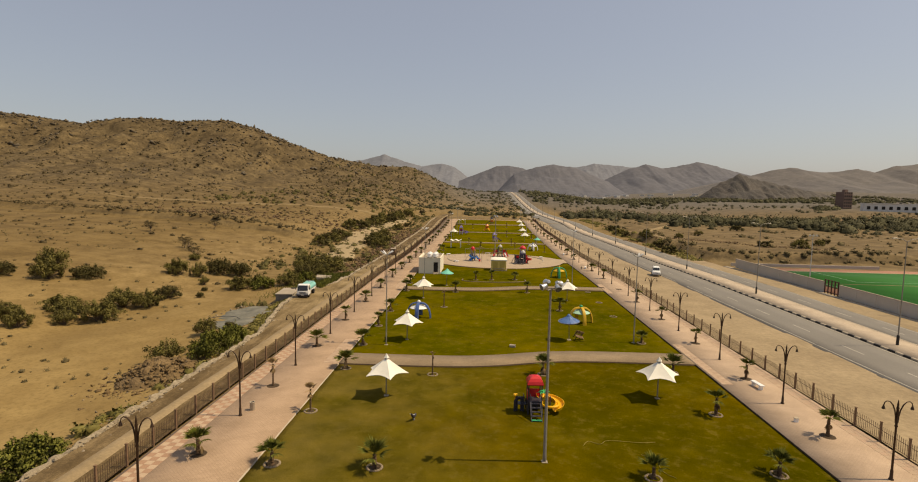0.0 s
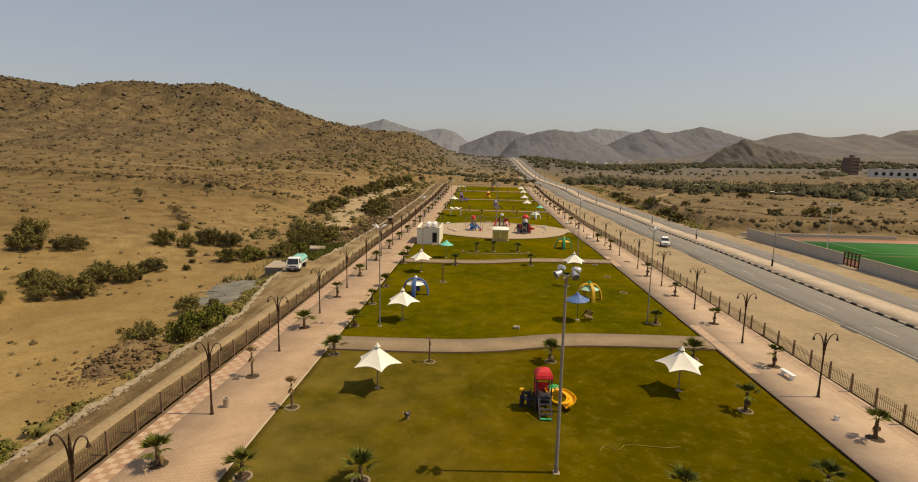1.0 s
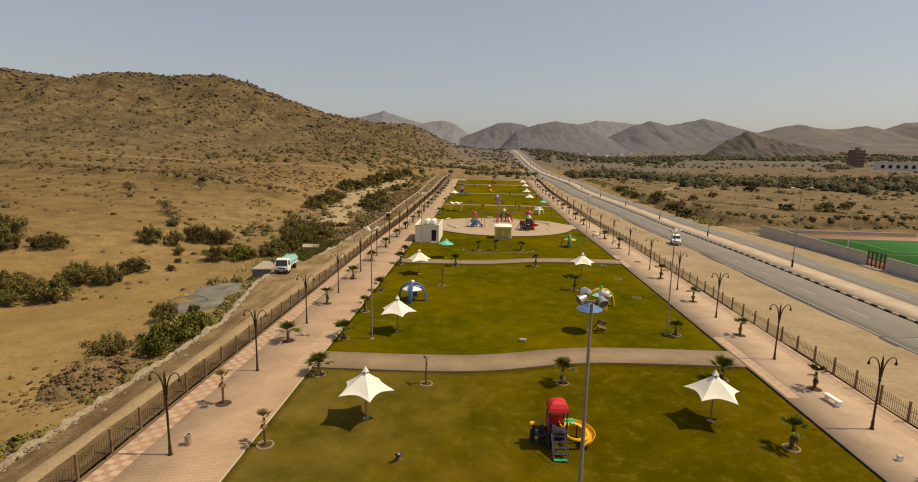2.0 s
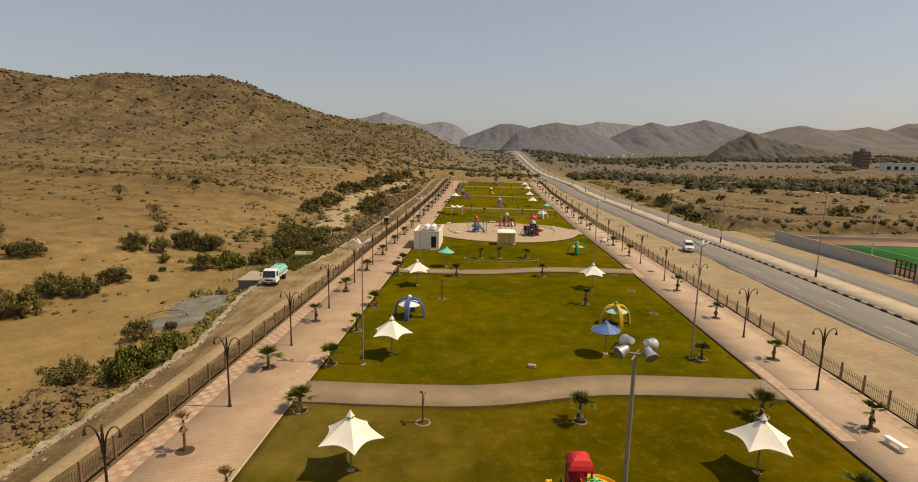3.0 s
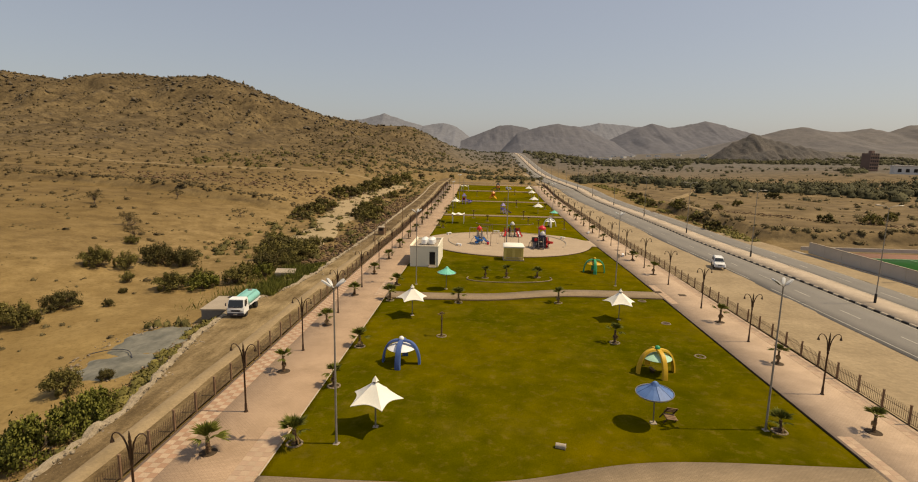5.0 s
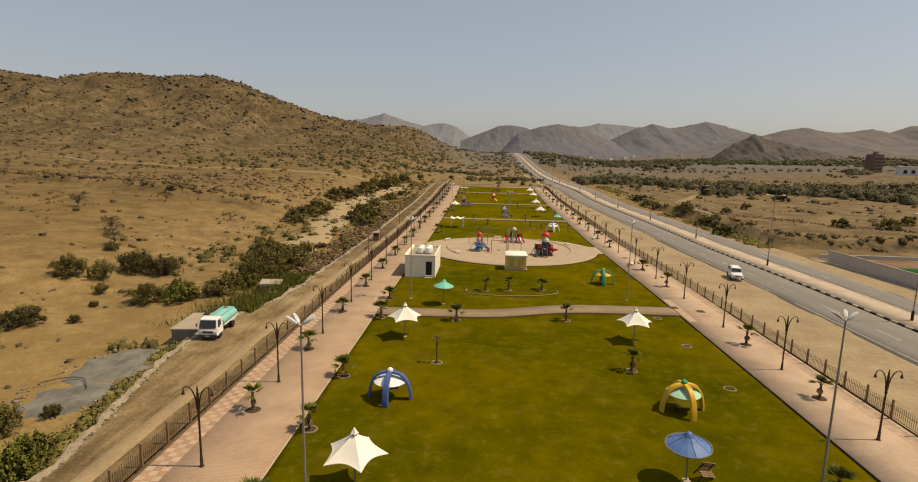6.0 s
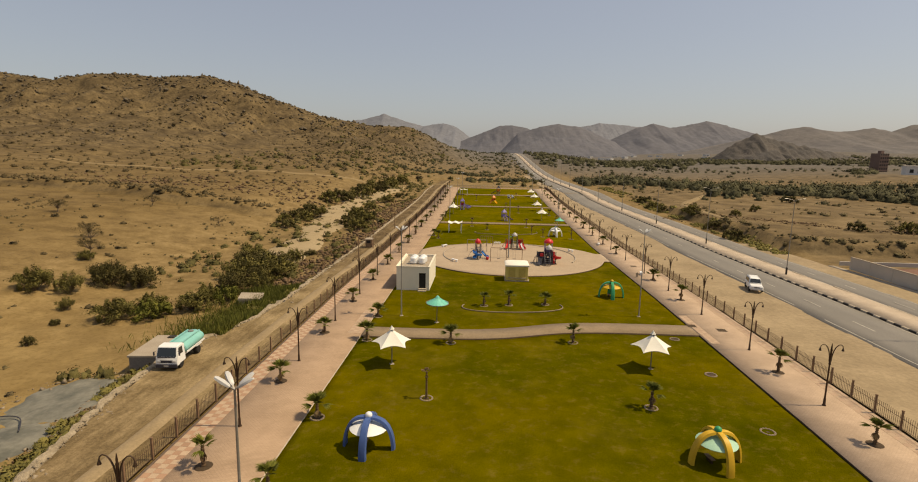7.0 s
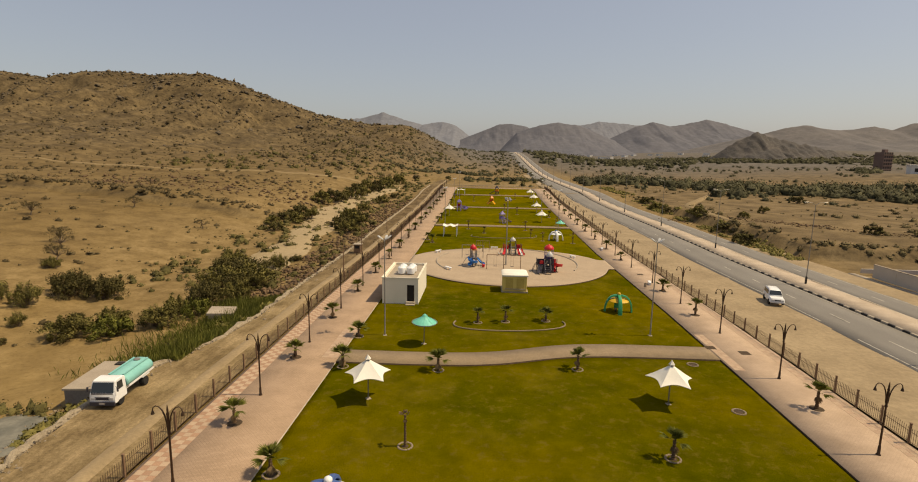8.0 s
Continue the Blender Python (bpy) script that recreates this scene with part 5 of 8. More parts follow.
for u, z in ((1.06, 2.06), (1.08, 2.24), (0.98, 2.4), (0.75, 2.52), (0.45, 2.6), (0.1, 2.64)):
    hx, hy = 1.57 * u, 1.38 * u
    rr.append([(cxk - hx, cyk - hy, z), (cxk + hx, cyk - hy, z), (cxk + hx, cyk + hy, z), (cxk - hx, cyk + hy, z)])
part("roof", Geo().rings(rr), M_CANVAS, kiosk, "cream moulded roof", smooth=True)
for x in (kx0 + 0.85, kx0 + 2.25):
    part("shutter", Geo().box(0.95, 0.05, 1.35, (x, ky0 - 0.026, 0.5), bevel=0.01), surface("shutter_ochre", (0.48, 0.34, 0.08), (0.58, 0.42, 0.11), 1, 9, 0.7), kiosk)
part("sill", Geo().box(2.5, 0.22, 0.06, (cxk, ky0 - 0.11, 0.42)), M_CONC, kiosk)
kiosk.location = (0, 0, -0.2)


# ---- playground ----
def play_tower(name_label, roof_mat, post_mat, panel_mat, slide_mat, step_mat, roof="barrel", spiral=True, wide=1.0):
    t = thing("play_tower", name_label, "playset", "play towers")
    for x in (-0.6, 0.6):
        for y in (-0.6, 0.6):
            part("post", Geo().lathe([(0.06, 0), (0.06, 2.95 if roof == "hip" else 2.75)], 8, (x, y, 0)), post_mat, t)
    part("platform", Geo().box(1.3, 1.3, 0.08, (0, 0, 1.25), bevel=0.02), M_PLAYDARK, t)
    if roof == "barrel":
        rings = []
        for k in range(11):
            a = math.pi * k / 10
            rings.append([(-0.74 * math.cos(a), y, 2.6 + 0.78 * math.sin(a) ** 0.75 * (1 - 0.2 * abs(y))) for y in (-0.68, -0.35, 0.0, 0.35, 0.68)])
        verts = [p for r in rings for p in r]
        faces = [(i * 5 + j, i * 5 + j + 1, i * 5 + j + 6, i * 5 + j + 5) for i in range(10) for j in range(4)]
        k0 = len(verts)
        verts += [(p[0] * 0.94, p[1] * 0.98, p[2] - 0.06) for p in verts[:k0]]
        faces += [tuple(reversed([q + k0 for q in f])) for f in faces]
        faces += [tuple(i * 5 for i in range(11)), tuple(i * 5 + 4 for i in range(10, -1, -1))]
        part("roof", Geo().add(verts, faces), roof_mat, t, smooth=True)
    elif roof == "hip":
        part("roof", Geo().lathe([(1.02, 2.82), (1.04, 2.9), (0.93, 3.14), (0.68, 3.38), (0.4, 3.52), (0.06, 3.6)], 4, m=pose(0, 0, 0, 0, 0, 45)), roof_mat, t)
    elif roof == "dome":
        part("roof", Geo().lathe([(0.9, 2.62), (0.92, 2.7), (0.8, 3.0), (0.5, 3.28), (0.15, 3.42), (0.05, 3.6)], 12), roof_mat, t, smooth=True)
    else:
        part("roof", Geo().lathe([(1.0, 2.6), (0.98, 2.68), (0.06, 3.6)], 4, m=pose(0, 0, 0, 0, 0, 45)), roof_mat, t)
    stairs = part("stair", Geo().box(0.07, 2.05, 0.14, (-0.46, 0, 0), pose(0, -1.35, 0.62, 40, 0, 0)).box(0.07, 2.05, 0.14, (0.46, 0, 0), pose(0, -1.35, 0.62, 40, 0, 0)), post_mat, t)
    for k in range(5):
        part("step", Geo().box(0.9, 0.26, 0.06, (0, -2.05 + 0.32 * k, 0.16 + 0.25 * k), bevel=0.015), step_mat if k == 0 else M_PLAYDARK, stairs)
    for s in (-1, 1):
        part("handrail", Geo().tube([(s * 0.46, -2.2, 0.5), (s * 0.46, -2.1, 0.85), (s * 0.46, -0.7, 2.05), (s * 0.5, -0.6, 2.0)], 0.03, 6), post_mat, stairs)
    for y, x in ((0.6, 0), ):
        part("panel", Geo().box(1.1, 0.06, 0.75, (x, y, 1.33), bevel=0.02), panel_mat, t)
    part("panel", Geo().box(0.06, 1.1, 0.75, (-0.6, 0, 1.33), bevel=0.02), panel_mat, t)
    # slide
    if spiral:
        pts = [(0.6 + 0.9 - 0.9 * math.cos(a), 0.25 + 0.8 * math.sin(a), 1.35 - 0.92 * a / 4.4) for a in np.linspace(0, 4.4, 20)]
    else:
        pts = [(0.6 + 2.3 * u, 0.0, 1.35 - 1.1 * (3 * u * u - 2 * u ** 3)) for u in np.linspace(0, 1, 14)]
    rings = []
    for i, p in enumerate(pts):
        a, b = Vector(pts[max(i - 1, 0)]), Vector(pts[min(i + 1, len(pts) - 1)])
        way = (b - a).normalized()
        side = way.cross(Vector((0, 0, 1))).normalized()
        row = []
        for q, h in ((-0.36, 0.3), (-0.3, 0.1), (-0.15, 0.0), (0.15, 0.0), (0.3, 0.1), (0.36, 0.3), (0.4, 0.3), (0.33, 0.06), (0.16, -0.05), (-0.16, -0.05), (-0.33, 0.06), (-0.4, 0.3)):
            row.append(tuple(Vector(p) + side * q + Vector((0, 0, h))))
        rings.append(row)
    part("slide", Geo().rings(rings), slide_mat, t, smooth=True)
    if spiral:
        part("slide_hood", Geo().tube([(1.5 + 0.78 * math.cos(a), 0.25 + 0.78 * math.sin(a), 0.78) for a in np.linspace(0, 6.28, 24)[:-1]], 0.12, 8, loop=True), slide_mat, t, smooth=True)
        part("slide_post", Geo().lathe([(0.06, 0), (0.06, 1.5)], 8, (1.5, 0.25, 0)), post_mat, t)
    return t


def side_arch(t, material, flower):
    rings = []
    pts = [(-1.75, 0.1, 0), (-1.75, 0.1, 1.0)] + [(-1.35 - 0.4 * math.cos(a), 0.1, 1.0 + 0.4 * math.sin(a)) for a in np.linspace(0.2, 2.94, 9)] + [(-0.95, 0.1, 1.0), (-0.95, 0.1, 0)]
    part("arch", Geo().tube(pts, 0.1, 8), material, t, smooth=True)
    stem = part("ornament", Geo().tube([(-1.75, 0.1, 1.0), (-1.78, 0.1, 1.5)], 0.05, 6).ball(0.17, (-1.78, 0.1, 1.6), 10).ball(0.12, (-1.62, 0.1, 1.66), 8), flower, t, smooth=True)
    part("bridge", Geo().box(0.9, 0.7, 0.07, (-1.05, 0.1, 0.85), bevel=0.02), M_PLAYDARK, t)
    return stem


def leaf_star(t, x, y, z, material):
    g = Geo()
    for q in range(6):
        a = q * math.pi / 3
        g.add([(x, y, z + 0.05), (x + 0.25 * math.cos(a - 0.3), y + 0.25 * math.sin(a - 0.3), z + 0.08), (x + 0.55 * math.cos(a), y + 0.55 * math.sin(a), z - 0.08), (x + 0.25 * math.cos(a + 0.3), y + 0.25 * math.sin(a + 0.3), z + 0.08), (x + 0.2 * math.cos(a), y + 0.2 * math.sin(a), z - 0.02)], [(0, 1, 2, 3), (0, 4, 1), (1, 4, 2), (2, 4, 3), (3, 4, 0)])
    part("leaf_ornament", g, material, t)


p1 = play_tower("dark climbing tower with a red roof, stair and yellow slide", M_RED, M_PLAYDARK, M_RED, M_YELLOW, M_GREEN, "hip")
side_arch(p1, M_PLAYDARK, M_YELLOW)
leaf_star(p1, 0.8, -0.75, 2.35, M_LEAFGREEN)
leaf_star(p1, 0.62, -0.6, 2.2, M_LEAFGREEN)
part("panel", Geo().box(1.0, 0.05, 1.1, (0, 0.62, 0.1), bevel=0.02), M_PLAYDARK, p1)
part("panel", Geo().box(0.05, 1.1, 1.1, (-0.62, 0, 0.1), bevel=0.02), M_PLAYDARK, p1)
part("panel", Geo().box(0.05, 0.9, 0.6, (-0.9, 0.4, 0.9), bevel=0.02), M_PLAYDARK, p1)
for x, w in ((-1.6, 0.28), (-1.1, 0.28)):
    part("panel", Geo().box(w, 0.06, 1.25, (x, 0.22, 0.05), bevel=0.03), M_PLAYDARK, p1)
part("panel", Geo().box(0.8, 0.06, 0.3, (-1.35, 0.22, 1.15), bevel=0.03), M_PLAYDARK, p1)
# Low panel of the dark base, added to make the shadow underneath more solid.
part("panel", Geo().box(1.3, 0.06, 1.0, (-0.1, 0.66, 0.15), bevel=0.03), M_PLAYDARK, p1)
p1.matrix_basis = pose(3.35, 36.85, -0.2, 0, 0, 2) @ Matrix.Scale(0.79, 4)


def play_set(label):
    return thing("play_tower", label, "playset", "play towers")


def deck(t, x, y, h, top, half, post_mat, rail_mat, roof_mat=None, r=0.7, floor_mat=None):
    """A railed platform on slim posts, with an optional small domed roof."""
    for sx in (-half, half):
        for sy in (-half, half):
            part("post", Geo().lathe([(0.05, 0), (0.05, top), (0.06, top + 0.03), (0.02, top + 0.06)], 7, (x + sx, y + sy, 0)), post_mat, t)
    part("platform", Geo().box(2 * half, 2 * half, 0.07, (x, y, h), bevel=0.02), floor_mat or M_PLAYDARK, t)
    for k, (dx, dy) in enumerate(((-half, 0), (half, 0), (0, half))):
        g = Geo()
        a, b = ((x + dx, y - half, 0), (x + dx, y + half, 0)) if dx else ((x - half, y + dy, 0), (x + half, y + dy, 0))
        for z in (h + 0.25, h + 0.75):
            g.tube([(a[0], a[1], z), (b[0], b[1], z)], 0.028, 5)
        for q in range(1, 6):
            u = q / 6
            g.tube([(a[0] + (b[0] - a[0]) * u, a[1] + (b[1] - a[1]) * u, h + 0.25), (a[0] + (b[0] - a[0]) * u, a[1] + (b[1] - a[1]) * u, h + 0.75)], 0.02, 4)
        part("railing", g, rail_mat, t)
    if roof_mat:
        part("roof", Geo().lathe([(r, top), (r * 1.03, top + 0.07), (r * 0.9, top + 0.32), (r * 0.55, top + 0.55), (r * 0.18, top + 0.66), (0.03, top + 0.78)], 14, (x, y, 0)), roof_mat, t, smooth=True)


def chute(t, x, y, h, ex, ey, material, width=0.25):
    """A straight wavy slide from a platform edge down to the ground."""
    a, b = Vector((x, y, h)), Vector((ex, ey, 0.2))
    way = (b - a)
    side = Vector((way.y, -way.x, 0)).normalized()
    rings = []
    for k in range(13):
        u = k / 12
        p = a + way * u
        p.z = h - (h - 0.22) * (3 * u * u - 2 * u ** 3) + 0.06 * math.sin(u * 9)
        rings.append([tuple(p + side * q + Vector((0, 0, w))) for q, w in ((-width, 0.2), (-width * 0.8, 0.02), (width * 0.8, 0.02), (width, 0.2), (width * 1.1, 0.18), (width * 0.85, -0.05), (-width * 0.85, -0.05), (-width * 1.1, 0.18))])
    part("slide", Geo().rings(rings), material, t, smooth=True)


def helter(t, x, y, h, r, turns, material):
    """A tight spiral slide round a pole."""
    part("slide_post", Geo().lathe([(0.06, 0), (0.06, h + 0.5)], 8, (x, y, 0)), M_PLAYDARK, t)
    rings = []
    n = int(16 * turns)
    for k in range(n + 1):
        a = 2 * math.pi * turns * k / n + 2.4
        z = h - (h - 0.2) * k / n
        c, s = math.cos(a), math.sin(a)
        rings.append([(x + c * q, y + s * q, z + w) for q, w in ((r - 0.3, 0.25), (r - 0.22, 0.03), (r + 0.22, 0.03), (r + 0.3, 0.32), (r + 0.34, 0.3), (r + 0.24, -0.05), (r - 0.24, -0.05), (r - 0.34, 0.22))])
    part("slide", Geo().rings(rings), material, t, smooth=True)


def climber(t, x, y, dx, dy, h, material):
    """A bowed ladder leaning to a platform."""
    side = Vector((dy, -dx, 0)).normalized() * 0.3
    g = Geo()
    arc = [(x + dx * u, y + dy * u, h * math.sin(u * math.pi / 2) ** 0.8 if u else 0.0) for u in np.linspace(0, 1, 8)]
    for s in (-1, 1):
        g.tube([(p[0] + side.x * s, p[1] + side.y * s, p[2]) for p in arc], 0.03, 5)
    for p in arc[1:]:
        g.tube([(p[0] - side.x, p[1] - side.y, p[2]), (p[0] + side.x, p[1] + side.y, p[2])], 0.022, 4)
    part("climbing_ladder", g, material, t)


def stair(t, x, y, h, dy, material):
    g = part("stair", Geo().tube([(x - 0.4, y + dy, 0.1), (x - 0.4, y, h)], 0.05, 5).tube([(x + 0.4, y + dy, 0.1), (x + 0.4, y, h)], 0.05, 5), M_PLAYDARK, t)
    for k in range(5):
        u = (k + 0.5) / 5
        part("step", Geo().box(0.8, 0.22, 0.05, (x, y + dy * (1 - u), h * u - 0.05), bevel=0.01), material, g)
    for s in (-0.42, 0.42):
        part("handrail", Geo().tube([(x + s, y + dy, 0.7), (x + s, y, h + 0.75)], 0.025, 5), M_STEEL, g)


p2 = play_set("slim steel climbing tower with a red dome and blue spiral slide")
deck(p2, 0, 0, 1.2, 2.75, 0.42, M_STEEL, M_STEEL, M_RED, 0.52)
deck(p2, 0.1, 0.95, 0.9, 2.35, 0.4, M_STEEL, M_SLIDEBLUE, M_ORANGE, 0.45)
helter(p2, 0.05, -0.75, 1.25, 0.5, 1.1, M_SLIDEBLUE)
climber(p2, -1.7, 0.2, 1.25, 0, 1.5, M_STEEL)
climber(p2, 1.75, 0.0, -1.3, 0, 1.6, M_STEEL)
chute(p2, 0.5, 0.9, 0.95, 1.8, 0.3, M_SLIDEBLUE)
part("bucket_seat", Geo().lathe([(0.18, 0.05), (0.26, 0.3), (0.24, 0.5), (0.2, 0.48)], 10, (1.75, -0.9, 0)), M_RED, p2, smooth=True)
p2.matrix_basis = pose(-2.9, 124.6, float(gz(125)), 0, 0, -4)
p3 = play_set("dark climbing castle with a grey dome and striped red slides")
deck(p3, 0, 0, 1.3, 2.55, 0.5, M_PLAYDARK, M_PLAYDARK, M_LAMPWHITE, 0.52)
deck(p3, -1.2, 0.2, 0.95, 1.95, 0.5, M_PLAYDARK, M_RED)
deck(p3, 1.15, 0.3, 0.95, 1.9, 0.5, M_PLAYDARK, M_RED)
for k, mat in enumerate((M_RED, M_WHITE, M_RED)):
    chute(p3, 0.85 + 0.34 * k, -0.1, 1.0, 1.05 + 0.42 * k, -2.0, mat, 0.16)
chute(p3, -1.3, -0.2, 1.0, -1.9, -1.8, M_RED, 0.24)
stair(p3, 0, -0.5, 1.3, -1.5, M_PLAYDARK)
climber(p3, -2.5, 0.3, 0.9, 0, 1.3, M_RED)
for s in (-1, 1):
    part("panel", Geo().box(0.7, 0.05, 0.7, (s * 1.2, -0.28 if s < 0 else 0.82, 1.0), bevel=0.02), M_RED, p3)
leaf_star(p3, -0.7, 0.6, 2.3, M_GREEN)
p3.matrix_basis = pose(4.0, 136.2, float(gz(136)), 0, 0, 5) @ Matrix.Scale(0.95, 4)
p4 = play_set("large black climbing tower with a pink-red dome and red spiral slide")
deck(p4, 0.35, 0.5, 1.5, 3.2, 0.5, M_PURPLE, M_PURPLE, M_RED, 0.72)
deck(p4, 0.3, -0.6, 1.3, 2.35, 0.5, M_PLAYDARK, M_PLAYDARK, M_LAMPWHITE, 0.5)
deck(p4, -0.85, -0.2, 1.0, 1.9, 0.55, M_PLAYDARK, M_PLAYDARK)
helter(p4, 1.45, -0.2, 1.4, 0.55, 1.3, M_RED)
stair(p4, -0.1, -1.1, 1.3, -1.2, M_PLAYDARK)
chute(p4, -1.0, -0.7, 1.0, -1.4, -2.3, M_PLAYDARK, 0.28)
climber(p4, -2.1, -0.2, 0.8, 0, 1.4, M_PLAYDARK)
for x, y, z in ((-0.85, -0.74, 0.35), (0.3, -1.12, 0.3), (-0.2, 0.4, 0.25), (0.9, 0.6, 0.3)):
    part("panel", Geo().box(0.85, 0.05, 0.75, (x, y, z), bevel=0.03), M_PLAYDARK, p4)
part("panel", Geo().box(0.9, 0.05, 0.7, (0.35, 0.0, 1.7), bevel=0.03), M_PURPLE, p4)
for x, y, z, w, h in ((0.35, -1.06, 1.35, 0.9, 0.7), (-0.85, 0.36, 1.0, 1.0, 0.8), (0.85, -0.2, 0.4, 0.5, 1.1), (-0.3, -0.9, 0.2, 1.2, 0.9)):
    part("panel", Geo().box(w, 0.06, h, (x, y, z), bevel=0.03), M_PLAYDARK, p4)
for x, y, z in ((-0.85, -0.78, 1.25), (0.95, -0.62, 1.5)):
    part("bubble_panel", Geo().box(0.55, 0.06, 0.5, (x, y, z), bevel=0.05), M_RED, p4, "red moulded panel")
p4.matrix_basis = pose(8.4, 121.8, float(gz(122)), 0, 0, 3) @ Matrix.Scale(1.05, 4)
p5 = play_tower("violet climbing tower with a pointed roof", M_PURPLE, M_PURPLE, M_PURPLE, M_PURPLE, M_PLAYDARK, "cone", False)
p5.matrix_basis = pose(3.4, 178.0, float(gz(178)) - 0.2, 0, 0, 20) @ Matrix.Scale(0.88, 4)
p6 = play_tower("orange and red climbing tower with a yellow slide", M_ORANGE, M_ORANGE, M_RED, M_YELLOW, M_YELLOW, "cone", False)
p6.matrix_basis = pose(1.2, 223.0, float(gz(223)) - 0.2, 0, 0, -60) @ Matrix.Scale(0.8, 4)
p7 = play_tower("violet and pink climbing tower with a pointed roof", M_PURPLE, M_PURPLE, M_RED, M_PURPLE, M_PLAYDARK, "cone", True)
p7.matrix_basis = pose(-8.9, 203.0, float(gz(203)) - 0.2, 0, 0, 0)
p8 = play_tower("dark climbing tower with a grey roof", M_PLAYDARK, M_PLAYDARK, M_ORANGE, M_STEEL, M_PLAYDARK, "cone", False)
p8.matrix_basis = pose(3.6, 252.0, float(gz(252)) - 0.2, 0, 0, 170)


def swing(x0, x1, y, h, material, label):
    t = thing("swing_frame", label, "swing", "swings")
    n = 3
    for k in range(n):
        part("upright", Geo().tube([(x0 + (x1 - x0) * k / (n - 1), y, 0), (x0 + (x1 - x0) * k / (n - 1), y, h)], 0.05, 6), material, t)
    part("crossbar", Geo().tube([(x0, y, h), (x1, y, h)], 0.05, 6), material, t)
    for k in range(2):
        xs = x0 + (x1 - x0) * (0.25 + 0.5 * k)
        seat = part("swing_seat", Geo().box(0.5, 0.2, 0.04, (xs, y, 0.5)), M_PLAYDARK, t)
        for s in (-0.22, 0.22):
            part("chain", Geo().tube([(xs + s, y, 0.52), (xs + s, y, h)], 0.012, 4), M_STEEL, seat)
    t.location = (0, 0, float(gz(y)))
    return t


swing(-0.7, 4.5, 122.3, 2.3, M_WOOD, "brown metal swing frame with two seats")
swing(-4.9, -1.3, 131.5, 2.2, M_STEEL, "grey metal swing frame with two seats")
swing(-2.6, -0.2, 138.0, 2.0, M_WOOD, "brown metal swing frame with two seats")


def pergola(x, y, z):
    t = thing("pergola", "small white four-post pergola with a scalloped roof", "pergola")
    for sx in (-1.4, 1.4):
        for sy in (-1.4, 1.4):
            part("post", Geo().box(0.12, 0.12, 2.2, (sx, sy, 0)), M_WHITE, t)
    rows, cols = 15, 15
    vs, fs = [], []
    for layer in (0, -0.05):
        for i in range(rows):
            for j in range(cols):
                u, v = -1.6 + 3.2 * i / (rows - 1), -1.6 + 3.2 * j / (cols - 1)
                vs.append((u, v, 2.35 + 0.14 * math.cos(u * 3.9) + layer))
    for i in range(rows - 1):
        for j in range(cols - 1):
            a = i * cols + j
            fs += [(a, a + cols, a + cols + 1, a + 1), (a + rows * cols, a + rows * cols + 1, a + rows * cols + cols + 1, a + rows * cols + cols)]
    part("roof", Geo().add(vs, fs), M_CANVAS, t, smooth=True)
    t.location = (x, y, z)


pergola(-8.5, 156, float(gz(156)) - 0.2)
pergola(-10.3, 247.5, float(gz(247)) - 0.2)


def bench(material, label):
    t = thing("bench", label, "bench", "park benches")
    part("seat", Geo().box(1.6, 0.45, 0.1, (0, 0, 0.38), bevel=0.03), material, t)
    for s in (-0.55, 0.55):
        part("leg", Geo().box(0.16, 0.38, 0.38, (s, 0, 0), taper=0.85), material, t)
    return t


b = bench(M_WHITE, "white moulded concrete bench without a back")
for i, (x, y, rz) in enumerate(((22.4, 43.3, 96), (21.9, 115.0, 80), (21.4, 143, 75), (-9.4, 136, 55), (-6.6, 121.2, -45), (0.8, 141.0, 5), (14.4, 134.2, -60))):
    m = pose(x, y, float(gz(y)), 0, 0, rz)
    if i == 0:
        b.matrix_basis = m @ Matrix.Scale(0.86, 4)
    else:
        copy_thing(b, m)

wb = thing("wooden_bench", "brown slatted bench tipped on its side on the lawn", "bench")
for k in range(4):
    part("slat", Geo().box(1.1, 0.1, 0.035, (0, -0.2 + 0.13 * k, 0.42)), M_WOOD, wb)
for k in range(3):
    part("slat", Geo().box(1.1, 0.035, 0.1, (0, 0.28, 0.55 + 0.14 * k)), M_WOOD, wb)
for s in (-0.45, 0.45):
    part("frame", Geo().box(0.06, 0.5, 0.05, (s, 0, 0.36)).box(0.06, 0.06, 0.9, (s, 0.24, 0)).box(0.06, 0.06, 0.4, (s, -0.2, 0)), M_BRONZE, wb)
wb.matrix_basis = pose(9.95, 56.9, -0.12, 28, 18, 30)

bin_t = thing("litter_bin", "cream cylindrical concrete litter bin on the promenade", "bin", "litter bins")
part("drum", Geo().lathe([(0.22, 0), (0.24, 0.05), (0.24, 0.72), (0.26, 0.75), (0.26, 0.82), (0.2, 0.82), (0.19, 0.5)], 16), M_KERB_W, bin_t, smooth=True)
part("opening", Geo().lathe([(0.19, 0.70), (0.19, 0.72)], 16), M_DARK, bin_t)
bin_t.matrix_basis = pose(-16.6, 35.0, 0) @ Matrix.Scale(0.72, 4)
copy_thing(bin_t, pose(2.4, 53.2, -0.02, 90, 0, 75)).scale = (0.72, 0.72, 0.72)
copy_thing(bin_t, pose(20.6, 112.6, 0))
box_t = thing("utility_box", "small white concrete box on the promenade", "box")
part("body", Geo().box(0.4, 0.35, 0.42, bevel=0.03), M_WHITE, box_t)
